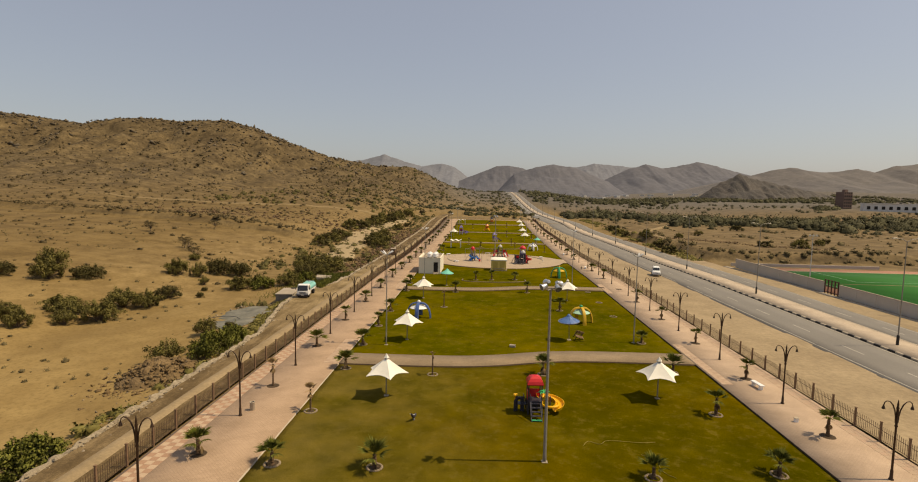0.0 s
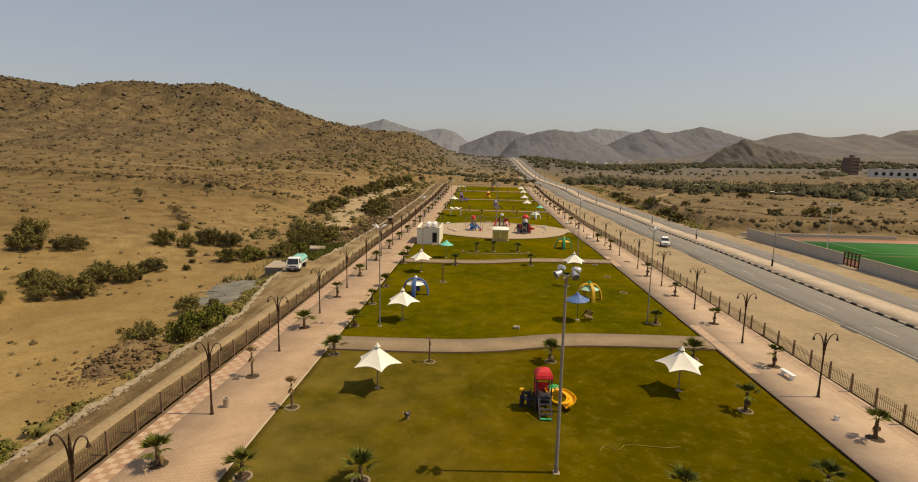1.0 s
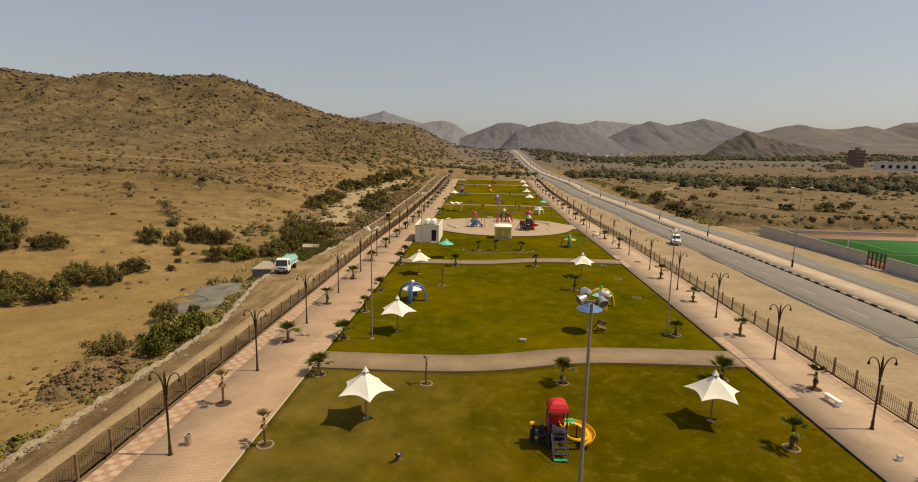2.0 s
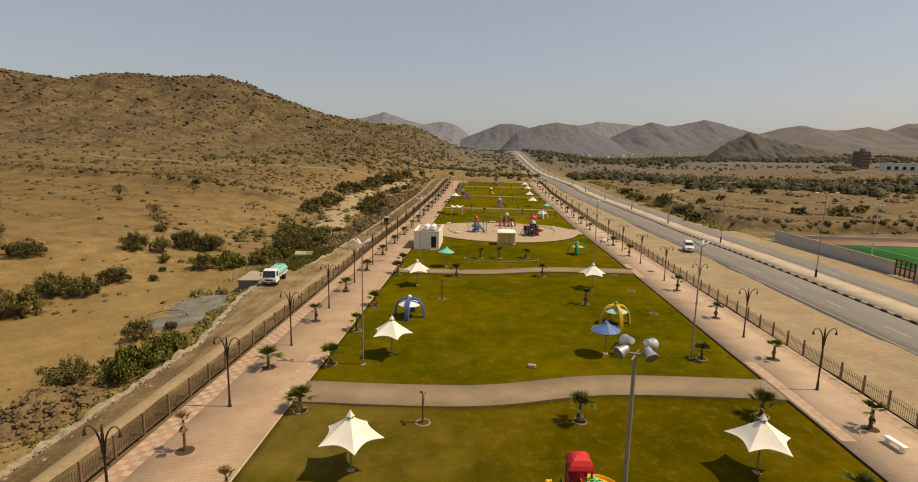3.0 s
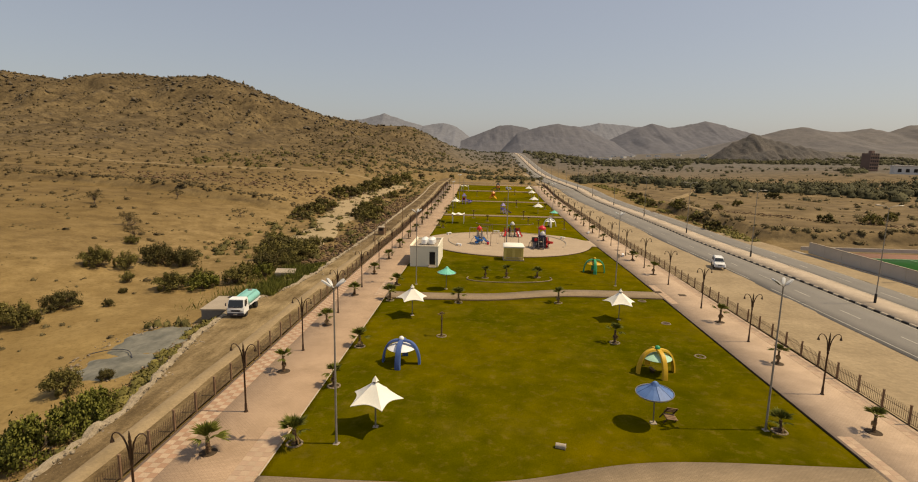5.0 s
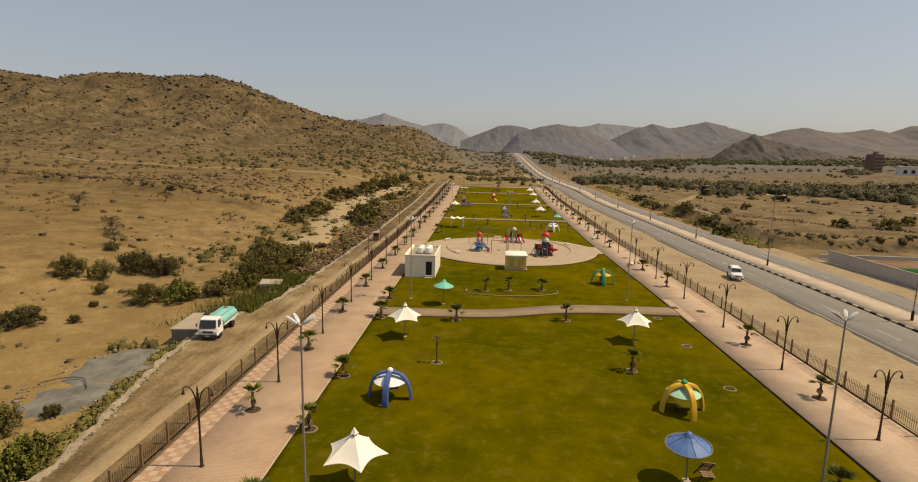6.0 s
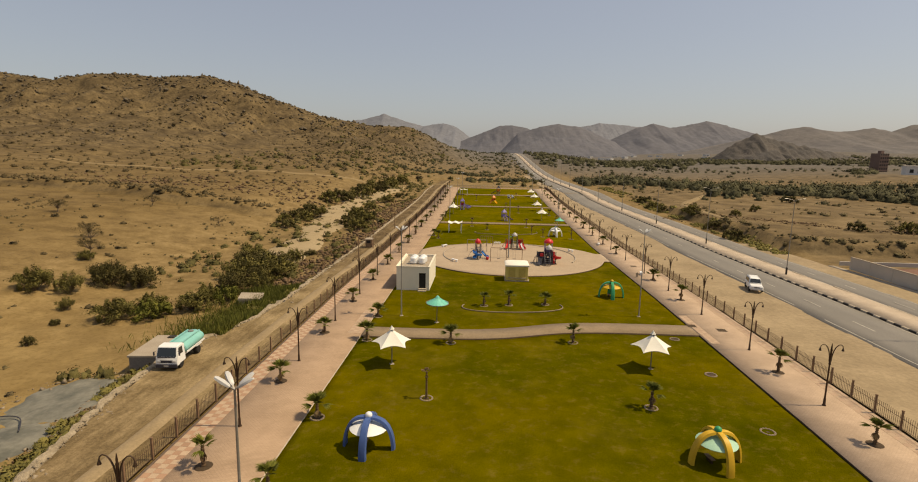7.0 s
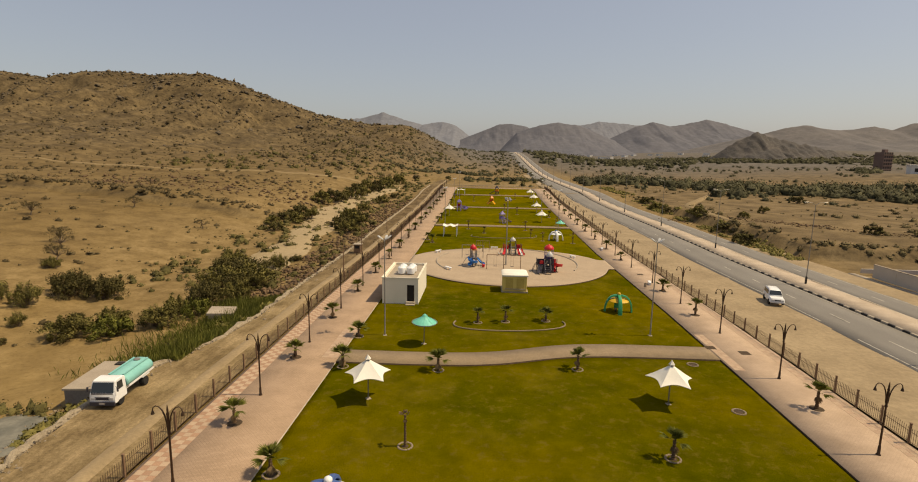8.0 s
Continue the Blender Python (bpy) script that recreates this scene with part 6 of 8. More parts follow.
part("lid", Geo().box(0.46, 0.4, 0.06, (0, 0, 0.42), bevel=0.02), M_KERB_W, box_t)
box_t.matrix_basis = pose(21.7, 36.6, 0) @ Matrix.Scale(0.62, 4)


def rider(material, seat_mat, label, x, y, z):
    t = thing("spring_rider", label, "spring rider", "spring riders")
    part("spring", Geo().tube([(0.09 * math.cos(a), 0.09 * math.sin(a), 0.03 + 0.3 * a / 25) for a in np.linspace(0, 25, 60)], 0.02, 5), M_STEEL, t)
    part("body", Geo().rings([[(u, 0.12 * w * math.cos(a), 0.48 + 0.17 * w * math.sin(a) + h) for a in np.linspace(0, 5.65, 9)] for u, w, h in ((-0.42, 0.3, 0.05), (-0.3, 0.9, 0), (0, 1.1, -0.02), (0.25, 1.0, 0.06), (0.4, 0.9, 0.24), (0.52, 0.5, 0.36))]), material, t, smooth=True)
    part("handle", Geo().tube([(0.3, -0.25, 0.74), (0.3, 0.25, 0.74)], 0.025, 6), seat_mat, t)
    t.matrix_basis = pose(x, y, z, 0, 0, 250) @ Matrix.Scale(0.75, 4)


rider(M_PLAYDARK, M_WHITE, "small dark spring rider with white handles on the lawn", -5.1, 34.7, -0.2)
rider(M_YELLOW, M_RED, "yellow spring rider on the lawn", -8.4, 25.0, -0.2)
rider(M_WHITE, M_RED, "white spring rider with red handles on the lawn", 13.2, 26.0, -0.2)
rider(M_RED, M_YELLOW, "red spring rider on the plaza", 9.5, 131.5, float(gz(131)))
rider(M_WHITE, M_YELLOW, "white spring rider on the plaza", 1.5, 134.5, float(gz(134)))
pit = Geo().box(0.9, 0.9, 0.02)
pm2 = pit.mesh("planting_pit")
pm2.materials.append(M_SOIL_AND_SHADE)
for x, y in ((22.5, 88.9), (19.9, 90.0), (22.5, 121.5)):
    tagged(new("planting_pit", pm2), "empty square planting pit of dark soil in the paving", "planting pit", "planting pits", "structure").location = (x, y, float(gz(y)) - 0.01)
hose = []
for k in range(26):
    u = k / 25
    hose.append((6.0 + 4.7 * u, 31.9 + 1.2 * u + 0.35 * math.sin(u * 5) + (0.35 * math.sin(u * 20) if u < 0.3 else 0), -0.1))
solid("garden_hose", Geo().tube(hose, 0.014, 5), surface("hose_yellow", (0.26, 0.2, 0.035), (0.34, 0.26, 0.05), 2, 12, 0.6), "pale yellow garden hose lying on the lawn", "hose")
hose = [(9.3 + 1.3 * u + 0.3 * math.sin(u * 6), 31.0 - 2.6 * u, -0.1) for u in np.linspace(0, 1, 16)]
solid("garden_hose", Geo().tube(hose, 0.016, 5), bpy.data.materials["hose_yellow"], "pale yellow garden hose lying on the lawn", "hose")


# ---- vehicles ----
def wheel(t, x, y, r, w):
    tyre = part("wheel", Geo().lathe([(r * 0.6, -w / 2), (r * 0.93, -w / 2), (r, -w / 2 + 0.04), (r, w / 2 - 0.04), (r * 0.93, w / 2), (r * 0.6, w / 2)], 18, m=pose(x, y, r, 0, 90, 0)), M_TYRE, t, smooth=True)
    part("rim", Geo().lathe([(r * 0.6, -w / 2 + 0.01), (r * 0.3, -w / 2 + 0.05), (r * 0.3, w / 2 - 0.05), (r * 0.6, w / 2 - 0.01)], 14, m=pose(x, y, r, 0, 90, 0)), M_STEEL, tyre)


def section(g, rows, m=None):
    """Lofts (y, half width low, half width high, z low, z high) sections along y with softened corners."""
    rings = []
    for y, wl, wh, z0, z1 in rows:
        c = 0.07
        rings.append([(-wl + c, y, z0), (wl - c, y, z0), (wl, y, z0 + c), (wh, y, z1 - c), (wh - c, y, z1), (-wh + c, y, z1), (-wh, y, z1 - c), (-wl, y, z0 + c)])
    return g.rings(rings, m)


def truck():
    t = thing("water_truck", "small white cab-over water tanker truck with a turquoise tank", "truck")
    part("chassis", Geo().box(0.8, 5.6, 0.2, (0, 2.9, 0.55)), M_PLAYDARK, t)
    cab = part("cab", section(Geo(), [(0.0, 0.95, 0.93, 0.45, 1.25), (0.08, 0.98, 0.9, 0.42, 1.4), (0.35, 0.98, 0.86, 0.42, 2.12), (0.5, 0.98, 0.85, 0.5, 2.2), (1.35, 0.98, 0.86, 0.5, 2.2), (1.55, 0.97, 0.88, 0.5, 2.1)]), M_CARWHITE, t, smooth=True)
    part("windscreen", Geo().add([(-0.86, 0.02, 1.28), (0.86, 0.02, 1.28), (0.78, 0.285, 2.06), (-0.78, 0.285, 2.06), (-0.82, 0.12, 1.26), (0.82, 0.12, 1.26), (0.72, 0.38, 1.98), (-0.72, 0.38, 1.98)], [(0, 1, 2, 3), (7, 6, 5, 4), (0, 4, 5, 1), (2, 6, 7, 3), (1, 5, 6, 2), (3, 7, 4, 0)]), M_GLASS, cab)
    for s in (-1, 1):
        part("side_window", Geo().add([(s * 0.95, 0.38, 1.38), (s * 0.95, 1.15, 1.38), (s * 0.895, 1.15, 1.98), (s * 0.905, 0.52, 1.98), (s * 0.9, 0.38, 1.38), (s * 0.9, 1.15, 1.38), (s * 0.82, 1.15, 1.98), (s * 0.83, 0.52, 1.98)], [(0, 1, 2, 3), (7, 6, 5, 4), (0, 4, 5, 1), (2, 6, 7, 3), (1, 5, 6, 2), (3, 7, 4, 0)]), M_GLASS, cab)
        part("headlight", Geo().box(0.36, 0.05, 0.16, (s * 0.66, -0.02, 0.78), bevel=0.02), M_LAMPWHITE, cab)
        part("mirror", Geo().box(0.14, 0.07, 0.34, (s * 1.13, 0.12, 1.4), bevel=0.02).tube([(s * 0.95, 0.2, 1.75), (s * 1.13, 0.15, 1.72)], 0.02, 5), M_PLAYDARK, cab)
        wheel(t, s * 0.82, 0.85, 0.39, 0.24)
        wheel(t, s * 0.72, 4.4, 0.39, 0.42)
        part("fender", Geo().box(0.46, 1.1, 0.06, (s * 0.74, 4.4, 0.86), bevel=0.02), M_CARWHITE, t)
    part("grille", Geo().box(1.1, 0.04, 0.24, (0, -0.018, 0.74)), M_PLAYDARK, cab)
    part("wiper_panel", Geo().box(1.62, 0.04, 0.1, (0, 0.0, 1.2), bevel=0.01), M_PLAYDARK, cab)
    part("bumper", Geo().box(1.9, 0.14, 0.3, (0, -0.04, 0.33), bevel=0.03), M_PLAYDARK, cab, "black bumper")
    part("number_plate", Geo().box(0.4, 0.02, 0.13, (0, -0.125, 0.42)), M_PAINT, cab)
    rings = []
    for y, k in ((1.78, 0.9), (1.86, 0.99), (2.4, 1.0), (4.9, 1.0), (5.55, 0.99), (5.62, 0.9)):
        rings.append([(0.98 * k * math.cos(a), y, 1.42 + 0.62 * k * math.sin(a)) for a in np.linspace(0, 2 * math.pi, 25)[:-1]])
    tank = part("tank", Geo().rings(rings), M_TANK, t, smooth=True)
    part("hatch", Geo().lathe([(0.26, 2.02), (0.26, 2.12), (0.2, 2.15)], 14, (0, 4.9, 0)), M_STEEL, tank)
    for s in (-1, 1):
        part("walkway", Geo().box(0.16, 3.6, 0.05, (s * 0.55, 3.7, 1.98)), M_TANK, tank)
        part("side_rail", Geo().box(0.06, 3.7, 0.16, (s * 0.97, 3.7, 1.0)), M_CARWHITE, tank)
    part("cradle", Geo().box(1.3, 3.6, 0.2, (0, 3.7, 0.74)), M_CARWHITE, t)
    part("pump", Geo().box(0.5, 0.4, 0.4, (0.1, 5.85, 0.5), bevel=0.05).tube([(0.1, 5.7, 0.9), (0.2, 6.0, 1.1), (0.5, 6.1, 0.8)], 0.06, 6), M_STEEL, t)
    return t


truck().matrix_basis = pose(-26.5, 74.1, -0.03, 0, 0, 5) @ Matrix.Scale(0.87, 4)


def suv():
    t = thing("car", "white off-road estate car parked on the sandy verge", "car")
    body = part("body", section(Geo(), [(0.0, 0.78, 0.74, 0.5, 0.85), (0.12, 0.88, 0.82, 0.42, 0.98), (1.2, 0.9, 0.84, 0.38, 1.04), (1.45, 0.9, 0.86, 0.38, 1.08), (4.4, 0.9, 0.86, 0.38, 1.08), (4.62, 0.86, 0.82, 0.45, 1.05)]), M_CARWHITE, t, smooth=True)
    part("cabin", section(Geo(), [(1.25, 0.82, 0.8, 1.02, 1.12), (1.85, 0.84, 0.7, 1.02, 1.74), (2.1, 0.84, 0.7, 1.02, 1.8), (4.1, 0.84, 0.7, 1.02, 1.8), (4.5, 0.82, 0.72, 1.02, 1.6)]), M_CARWHITE, t, smooth=True)
    part("windscreen", Geo().add([(-0.74, 1.29, 1.21), (0.74, 1.29, 1.21), (0.64, 1.76, 1.7), (-0.64, 1.76, 1.7), (-0.72, 1.4, 1.1), (0.72, 1.4, 1.1), (0.62, 1.88, 1.64), (-0.62, 1.88, 1.64)], [(0, 1, 2, 3), (7, 6, 5, 4), (0, 4, 5, 1), (2, 6, 7, 3), (1, 5, 6, 2), (3, 7, 4, 0)]), M_GLASS, t)
    for s in (-1, 1):
        for y0, y1 in ((1.75, 2.6), (2.68, 3.45), (3.55, 4.2)):
            part("side_window", Geo().add([(s * 0.845, y0, 1.16), (s * 0.845, y1, 1.16), (s * 0.74, y1, 1.66), (s * 0.74, y0 + (0.3 if y0 < 2 else 0), 1.66), (s * 0.78, y0, 1.16), (s * 0.78, y1, 1.16), (s * 0.68, y1, 1.66), (s * 0.68, y0 + 0.1, 1.66)], [(0, 1, 2, 3), (7, 6, 5, 4), (0, 4, 5, 1), (2, 6, 7, 3), (1, 5, 6, 2), (3, 7, 4, 0)]), M_GLASS, t)
        part("headlight", Geo().box(0.3, 0.05, 0.15, (s * 0.58, 0.0, 0.68), bevel=0.02), M_LAMPWHITE, body)
        part("tail_light", Geo().box(0.14, 0.04, 0.3, (s * 0.74, 4.6, 0.75)), M_RED, body)
        for y in (0.85, 3.6):
            wheel(t, s * 0.82, y, 0.37, 0.24)
        part("roof_rail", Geo().tube([(s * 0.6, 2.1, 1.82), (s * 0.6, 2.2, 1.87), (s * 0.6, 4.0, 1.87), (s * 0.6, 4.1, 1.82)], 0.02, 5), M_STEEL, t)
    part("grille", Geo().box(0.7, 0.04, 0.16, (0, 0.0, 0.68)), M_PLAYDARK, body)
    part("bumper", Geo().box(1.66, 0.16, 0.2, (0, 0.0, 0.4), bevel=0.04), M_LAMPWHITE, body)
    return t


suv().matrix_basis = pose(33.9, 105.0, 0.02, 0, 0, -16) @ Matrix.Scale(0.9, 4)

# ---- beside the dirt road ----
ct = thing("concrete_tank", "low grey concrete water tank with a flat slab lid", "water tank")
part("body", Geo().box(2.4, 5.0, 1.9, (0, 0, 0), bevel=0.03), surface("tank_concrete", (0.17, 0.15, 0.13), (0.25, 0.22, 0.19), 0.6, 7, 0.9), ct)
part("lid", Geo().box(2.6, 5.2, 0.16, (0, 0, 1.9), bevel=0.03), M_CONC, ct)
part("hatch", Geo().box(0.6, 0.6, 0.1, (0.3, 2.0, 2.06), bevel=0.02), M_DARK, ct)
ct.matrix_basis = pose(-30.7, 79.6, -2.15, 0, 0, 6)
sl = thing("concrete_slab", "pale concrete slab cover in the reeds", "slab")
part("slab", Geo().box(2.8, 2.5, 0.3, (0, 0, 0), bevel=0.04), M_CONC, sl)
part("footing", Geo().box(2.5, 2.2, 1.4, (0, 0, -1.4)), M_CONC, sl)
sl.matrix_basis = pose(-31.0, 99.2, -1.15, 2, 3, 15)
hut = thing("guard_box", "small dark brown sentry box beside the dirt track", "hut")
part("body", Geo().box(1.2, 1.2, 1.5, (0, 0, 0.1), bevel=0.02), M_WOOD, hut)
part("roof", Geo().box(1.5, 1.5, 0.12, (0, 0, 1.6), taper=0.9), M_CONC, hut)
part("window", Geo().box(0.7, 0.04, 0.5, (0, -0.61, 0.9)), M_DARK, hut)
hut.location = (-23.4, 133.2, float(gz(133)) - 0.05)



def utility_pole(x, y, h):
    t = thing("utility_pole", "slim dark wooden pole beside the dirt track", "pole", "track poles")
    part("pole", Geo().lathe([(0.09, -0.4), (0.085, 1.0), (0.06, h)], 8), M_WOOD, t, smooth=True)
    part("cap", Geo().lathe([(0.07, h), (0.075, h + 0.04), (0.02, h + 0.08)], 8), M_DARK, t)
    t.location = (x, y, float(gz(y)) - 0.05)


utility_pole(-22.3, 131.4, 5.2)
utility_pole(-20.7, 113.5, 5.4)
utility_pole(-22.8, 158.0, 5.2)

# ---- sports ground beyond the road ----
sw = thing("boundary_wall", "plain beige-grey boundary wall of the sports ground", "wall", kind="structure")
for y0, y1 in ((10, 87.8), (91.6, 123.5)):
    n = int((y1 - y0) / 4)
    for k in range(n):
        a, bq = y0 + (y1 - y0) * k / n, y0 + (y1 - y0) * (k + 1) / n
        part("wall_panel", Geo().box(0.22, bq - a - 0.02, 2.0, (57.9, (a + bq) / 2, -0.15), bevel=0.02), M_BOUND, sw)
part("coping", Geo().box(0.3, 77.8, 0.08, (57.9, 48.9, 1.85)).box(0.3, 31.9, 0.08, (57.9, 107.55, 1.85)), M_CONC, sw)
part("wall_panel", Geo().box(34, 0.22, 0.7, (75.2, 126.6, -0.15), bevel=0.02), M_BOUND, sw)
slab("wall_footway", [56.6, 57.6], lambda x: 10, lambda x: 127, M_CONC, "raised concrete footing along the boundary wall", "footing", top=0.05, step=6)
gate = thing("gate", "dark red-brown barred steel gate in the boundary wall", "gate")
for k in range(5):
    part("gate_post", Geo().box(0.16, 0.16, 2.5, (0, -1.7 + 0.85 * k, 0), bevel=0.02), surface("gate_brown", (0.07, 0.025, 0.02), (0.1, 0.04, 0.03), 1, 9, 0.6) if k == 0 else bpy.data.materials["gate_brown"], gate)
for z in (0.3, 1.3, 2.3):
    part("gate_bar", Geo().box(0.08, 3.5, 0.12, (0, 0, z)), bpy.data.materials["gate_brown"], gate)
gate.location = (57.8, 89.7, -0.1)
slab("sports_ground", [59.5, 110], lambda x: 5, lambda x: 126, M_TRACK, "red-brown earth surround of the sports pitch", "sports ground", top=0.0, deep=0.3, step=8)
slab("pitch", [62.5, 104], lambda x: 10, lambda x: 120.5, M_TURF, "bright green artificial turf football pitch with pale lines", "pitch", top=0.012, deep=0.01, step=8)
lines = Geo()
for x in (64.0, 102.5):
    lines.box(0.14, 108, 0.006, (x, 65, 0.014))
for y in (11.2, 65, 118.8):
    lines.box(38.4, 0.14, 0.006, (83.25, y, 0.014))
for x in (72.0, 94.5):
    lines.box(0.14, 14, 0.006, (x, 111.8, 0.014))
lines.box(22.6, 0.14, 0.006, (83.25, 104.7, 0.014))
seg = 64
lines.rings([[(83.25 + r * math.cos(2 * math.pi * j / seg), 86 + r * math.sin(2 * math.pi * j / seg), z) for j in range(seg)] for r, z in ((5.0, 0.014), (5.0, 0.02), (5.15, 0.02), (5.15, 0.014))], caps=False)
solid("pitch_lines", lines, M_TURFLINE, "pale painted lines on the football pitch", "pitch marking", kind="structure")


def fence_mast(x, y, h):
    t = thing("pitch_light", "slim pale steel lighting column of the sports pitch", "floodlight", "pitch lights")
    part("pole", Geo().lathe([(0.09, -0.2), (0.05, h)], 8), M_LAMPWHITE, t, smooth=True)
    arm = part("crossbar", Geo().box(1.6, 0.08, 0.08, (0, 0, h)), M_STEEL, t)
    for s in (-0.6, 0, 0.6):
        part("lamp", Geo().box(0.34, 0.2, 0.26, (s, -0.12, h + 0.04), bevel=0.03), M_LAMPWHITE, arm)
    t.location = (x, y, 0)
    return t


pl = fence_mast(60.4, 74.0, 9.0)
for x, y in ((60.4, 100.0), (60.4, 48.0), (105.5, 74), (105.5, 110)):
    copy_thing(pl, pose(x, y, 0))

# ---- far buildings ----
tb = thing("tower_block", "unfinished brown tower block with open storeys", "building", "far buildings")
part("wall", Geo().box(15.5, 13.5, 19.4), M_BLOCK, tb)
for k in range(6):
    part("floor_slab", Geo().box(17, 15, 0.45, (0, 0, 0.3 + 3.25 * k)), M_BLOCK, tb)
for k in range(6):
    for j in range(4):
        part("window", Geo().box(2.0, 0.2, 1.7, (-5.7 + 3.8 * j, -6.78, 1.3 + 3.25 * k)), M_DARK, tb)
part("stair_head", Geo().box(5, 5, 2.6, (2, 1, 19.4)), M_BLOCK, tb)
tb.matrix_basis = pose(348, 530, tz(348, 530) - 2.7, 0, 0, 20) @ Matrix.Diagonal((0.72, 0.6, 0.95, 1))
lb = thing("school_building", "long low white building with arched dark windows", "building", "far buildings")
part("wall", Geo().box(46, 12, 6.4, bevel=0.1), M_HOUSE, lb)
part("roof", Geo().box(47, 13, 0.5, (0, 0, 6.4)), M_HOUSE, lb)
for j in range(9):
    part("window", Geo().box(2.4, 0.2, 2.6, (-19.5 + 4.9 * j, -6.05, 1.8), taper=0.9), M_DARK, lb)
lb.matrix_basis = pose(337, 449, tz(337, 449) - 0.1, 0, 0, -24)


def house(w, d, h, floors):
    t = thing("house", "small flat-roofed pale house across the valley", "house", "far houses")
    part("wall", Geo().box(w, d, h, (0, 0, -1)), M_HOUSE, t)
    part("roof", Geo().box(w + 0.5, d + 0.5, 0.4, (0, 0, h - 1)), M_HOUSE, t)
    for f in range(floors):
        for j in range(3):
            part("window", Geo().box(1.2, 0.15, 1.3, (-w / 3 + w / 3 * j, -d / 2 - 0.03, 1.0 + 3.1 * f)), M_DARK, t)
    return t


hs = house(12, 10, 5.0, 1)
r2 = random.Random(9)
spots = [(430, 560), (400, 480)] + [(r2.uniform(-30, 20), r2.uniform(1250, 1500)) for _ in range(4)] + [(r2.uniform(120, 700), r2.uniform(1150, 1600)) for _ in range(22)]
for i, (x, y) in enumerate(spots):
    m = pose(x, y, tz(x, y), 0, 0, r2.uniform(-40, 40))
    if i == 0:
        hs.matrix_basis = m
    else:
        copy_thing(hs, m)


# ---- palms ----
def frond_mesh(name, seed, blades, length, droop, material):
    """One fan-shaped leaf: a stalk and folded blades, growing along +x."""
    r = random.Random(seed)
    g = Geo()
    stalk = length * 0.34
    tip = (stalk * math.cos(droop * 0.4), 0, -stalk * math.sin(droop * 0.4))
    g.tube([(0, 0, 0), (tip[0] * 0.5, 0, tip[2] * 0.35 + 0.02), tip], [0.016, 0.012, 0.008], 4)
    for k in range(blades):
        a = radians(-48 + 96 * k / (blades - 1))
        ln = length * 0.8 * (0.6 + 0.4 * math.cos(a)) * r.uniform(0.85, 1.1)
        w = 0.045
        dz = -droop * 0.35 - 0.12 * abs(math.sin(a))
        p0 = Vector(tip)
        way = Vector((math.cos(a), math.sin(a), dz)).normalized()
        side = way.cross(Vector((0, 0, 1))).normalized()
        mid = p0 + way * ln * 0.55
        end = p0 + way * ln + Vector((0, 0, -0.28 * ln * r.uniform(0.4, 1.2)))
        g.add([p0, mid - side * w + Vector((0, 0, 0.012)), mid - Vector((0, 0, 0.012)), mid + side * w + Vector((0, 0, 0.012)), end], [(0, 1, 2), (0, 2, 3), (1, 4, 2), (2, 4, 3)])
    me = g.mesh(name)
    me.materials.append(material)
    return me


def palm(seed, h, fronds, length, material, label, dead=0, girth=0.15):
    """A young fan palm: scaly trunk, spreading crown, dead skirt leaves."""
    r = random.Random(seed)
    t = thing("palm", label, "palm", "young palms")
    prof = []
    n = int(h / 0.07)
    for k in range(n + 1):
        u = k / n
        prof.append(((girth - 0.3 * girth * u + (0.016 if k % 2 else -0.008)) * (1.15 if u < 0.12 else 1), h * u))
    part("trunk", Geo().lathe(prof, 9), M_TRUNK, t)
    live = [frond_mesh("frond", seed * 7 + q, 11, length * (0.9 + 0.1 * q), 0.12 + 0.38 * q, material) for q in range(3)]
    old = frond_mesh("frond", seed * 7 + 5, 9, length * 0.8, 1.0, M_DRYFROND)
    for k in range(fronds + dead):
        is_dead = k >= fronds
        u = k / max(1, fronds)
        az = k * 137.5 + r.uniform(-15, 15)
        lift = r.uniform(-70, -45) if is_dead else 86 - 52 * u * u - 8 * u + r.uniform(-9, 9)
        q = 0 if u < 0.35 else (1 if u < 0.7 else 2)
        ob = part("frond", old if is_dead else live[q], None, t)
        ob.matrix_basis = pose(0, 0, h - 0.05 - (0.12 if is_dead else 0.06 * u), 0, 0, az) @ pose(0.05, 0, 0, r.uniform(-12, 12), -lift, 0)
    return t


GREEN_PALM = "young fan palm with a green spreading crown and scaly trunk"
DRY_PALM = "withered young palm with a bare trunk and a few brown fronds"
palms = [palm(1, 0.8, 13, 0.8, M_FROND, GREEN_PALM, 1, 0.12), palm(2, 0.95, 11, 0.76, M_FROND, GREEN_PALM, 2, 0.11), palm(3, 0.75, 12, 0.84, M_FROND, GREEN_PALM, 1, 0.12), palm(4, 1.1, 9, 0.66, M_FROND, GREEN_PALM, 2, 0.1)]
drypalms = [palm(5, 1.5, 5, 0.5, M_DRYFROND, DRY_PALM, 3, 0.06), palm(6, 1.75, 4, 0.28, M_DRYFROND, DRY_PALM, 1, 0.06)]
used = set()


def plant(proto, x, y, z, s, rz):
    m = pose(x, y, z, 0, 0, rz) @ Matrix.Scale(s, 4)
    if proto.name in used:
        ob = copy_thing(proto, pose(x, y, z, 0, 0, rz))
        ob.scale = (s, s, s)
    else:
        used.add(proto.name)
        proto.matrix_basis = m


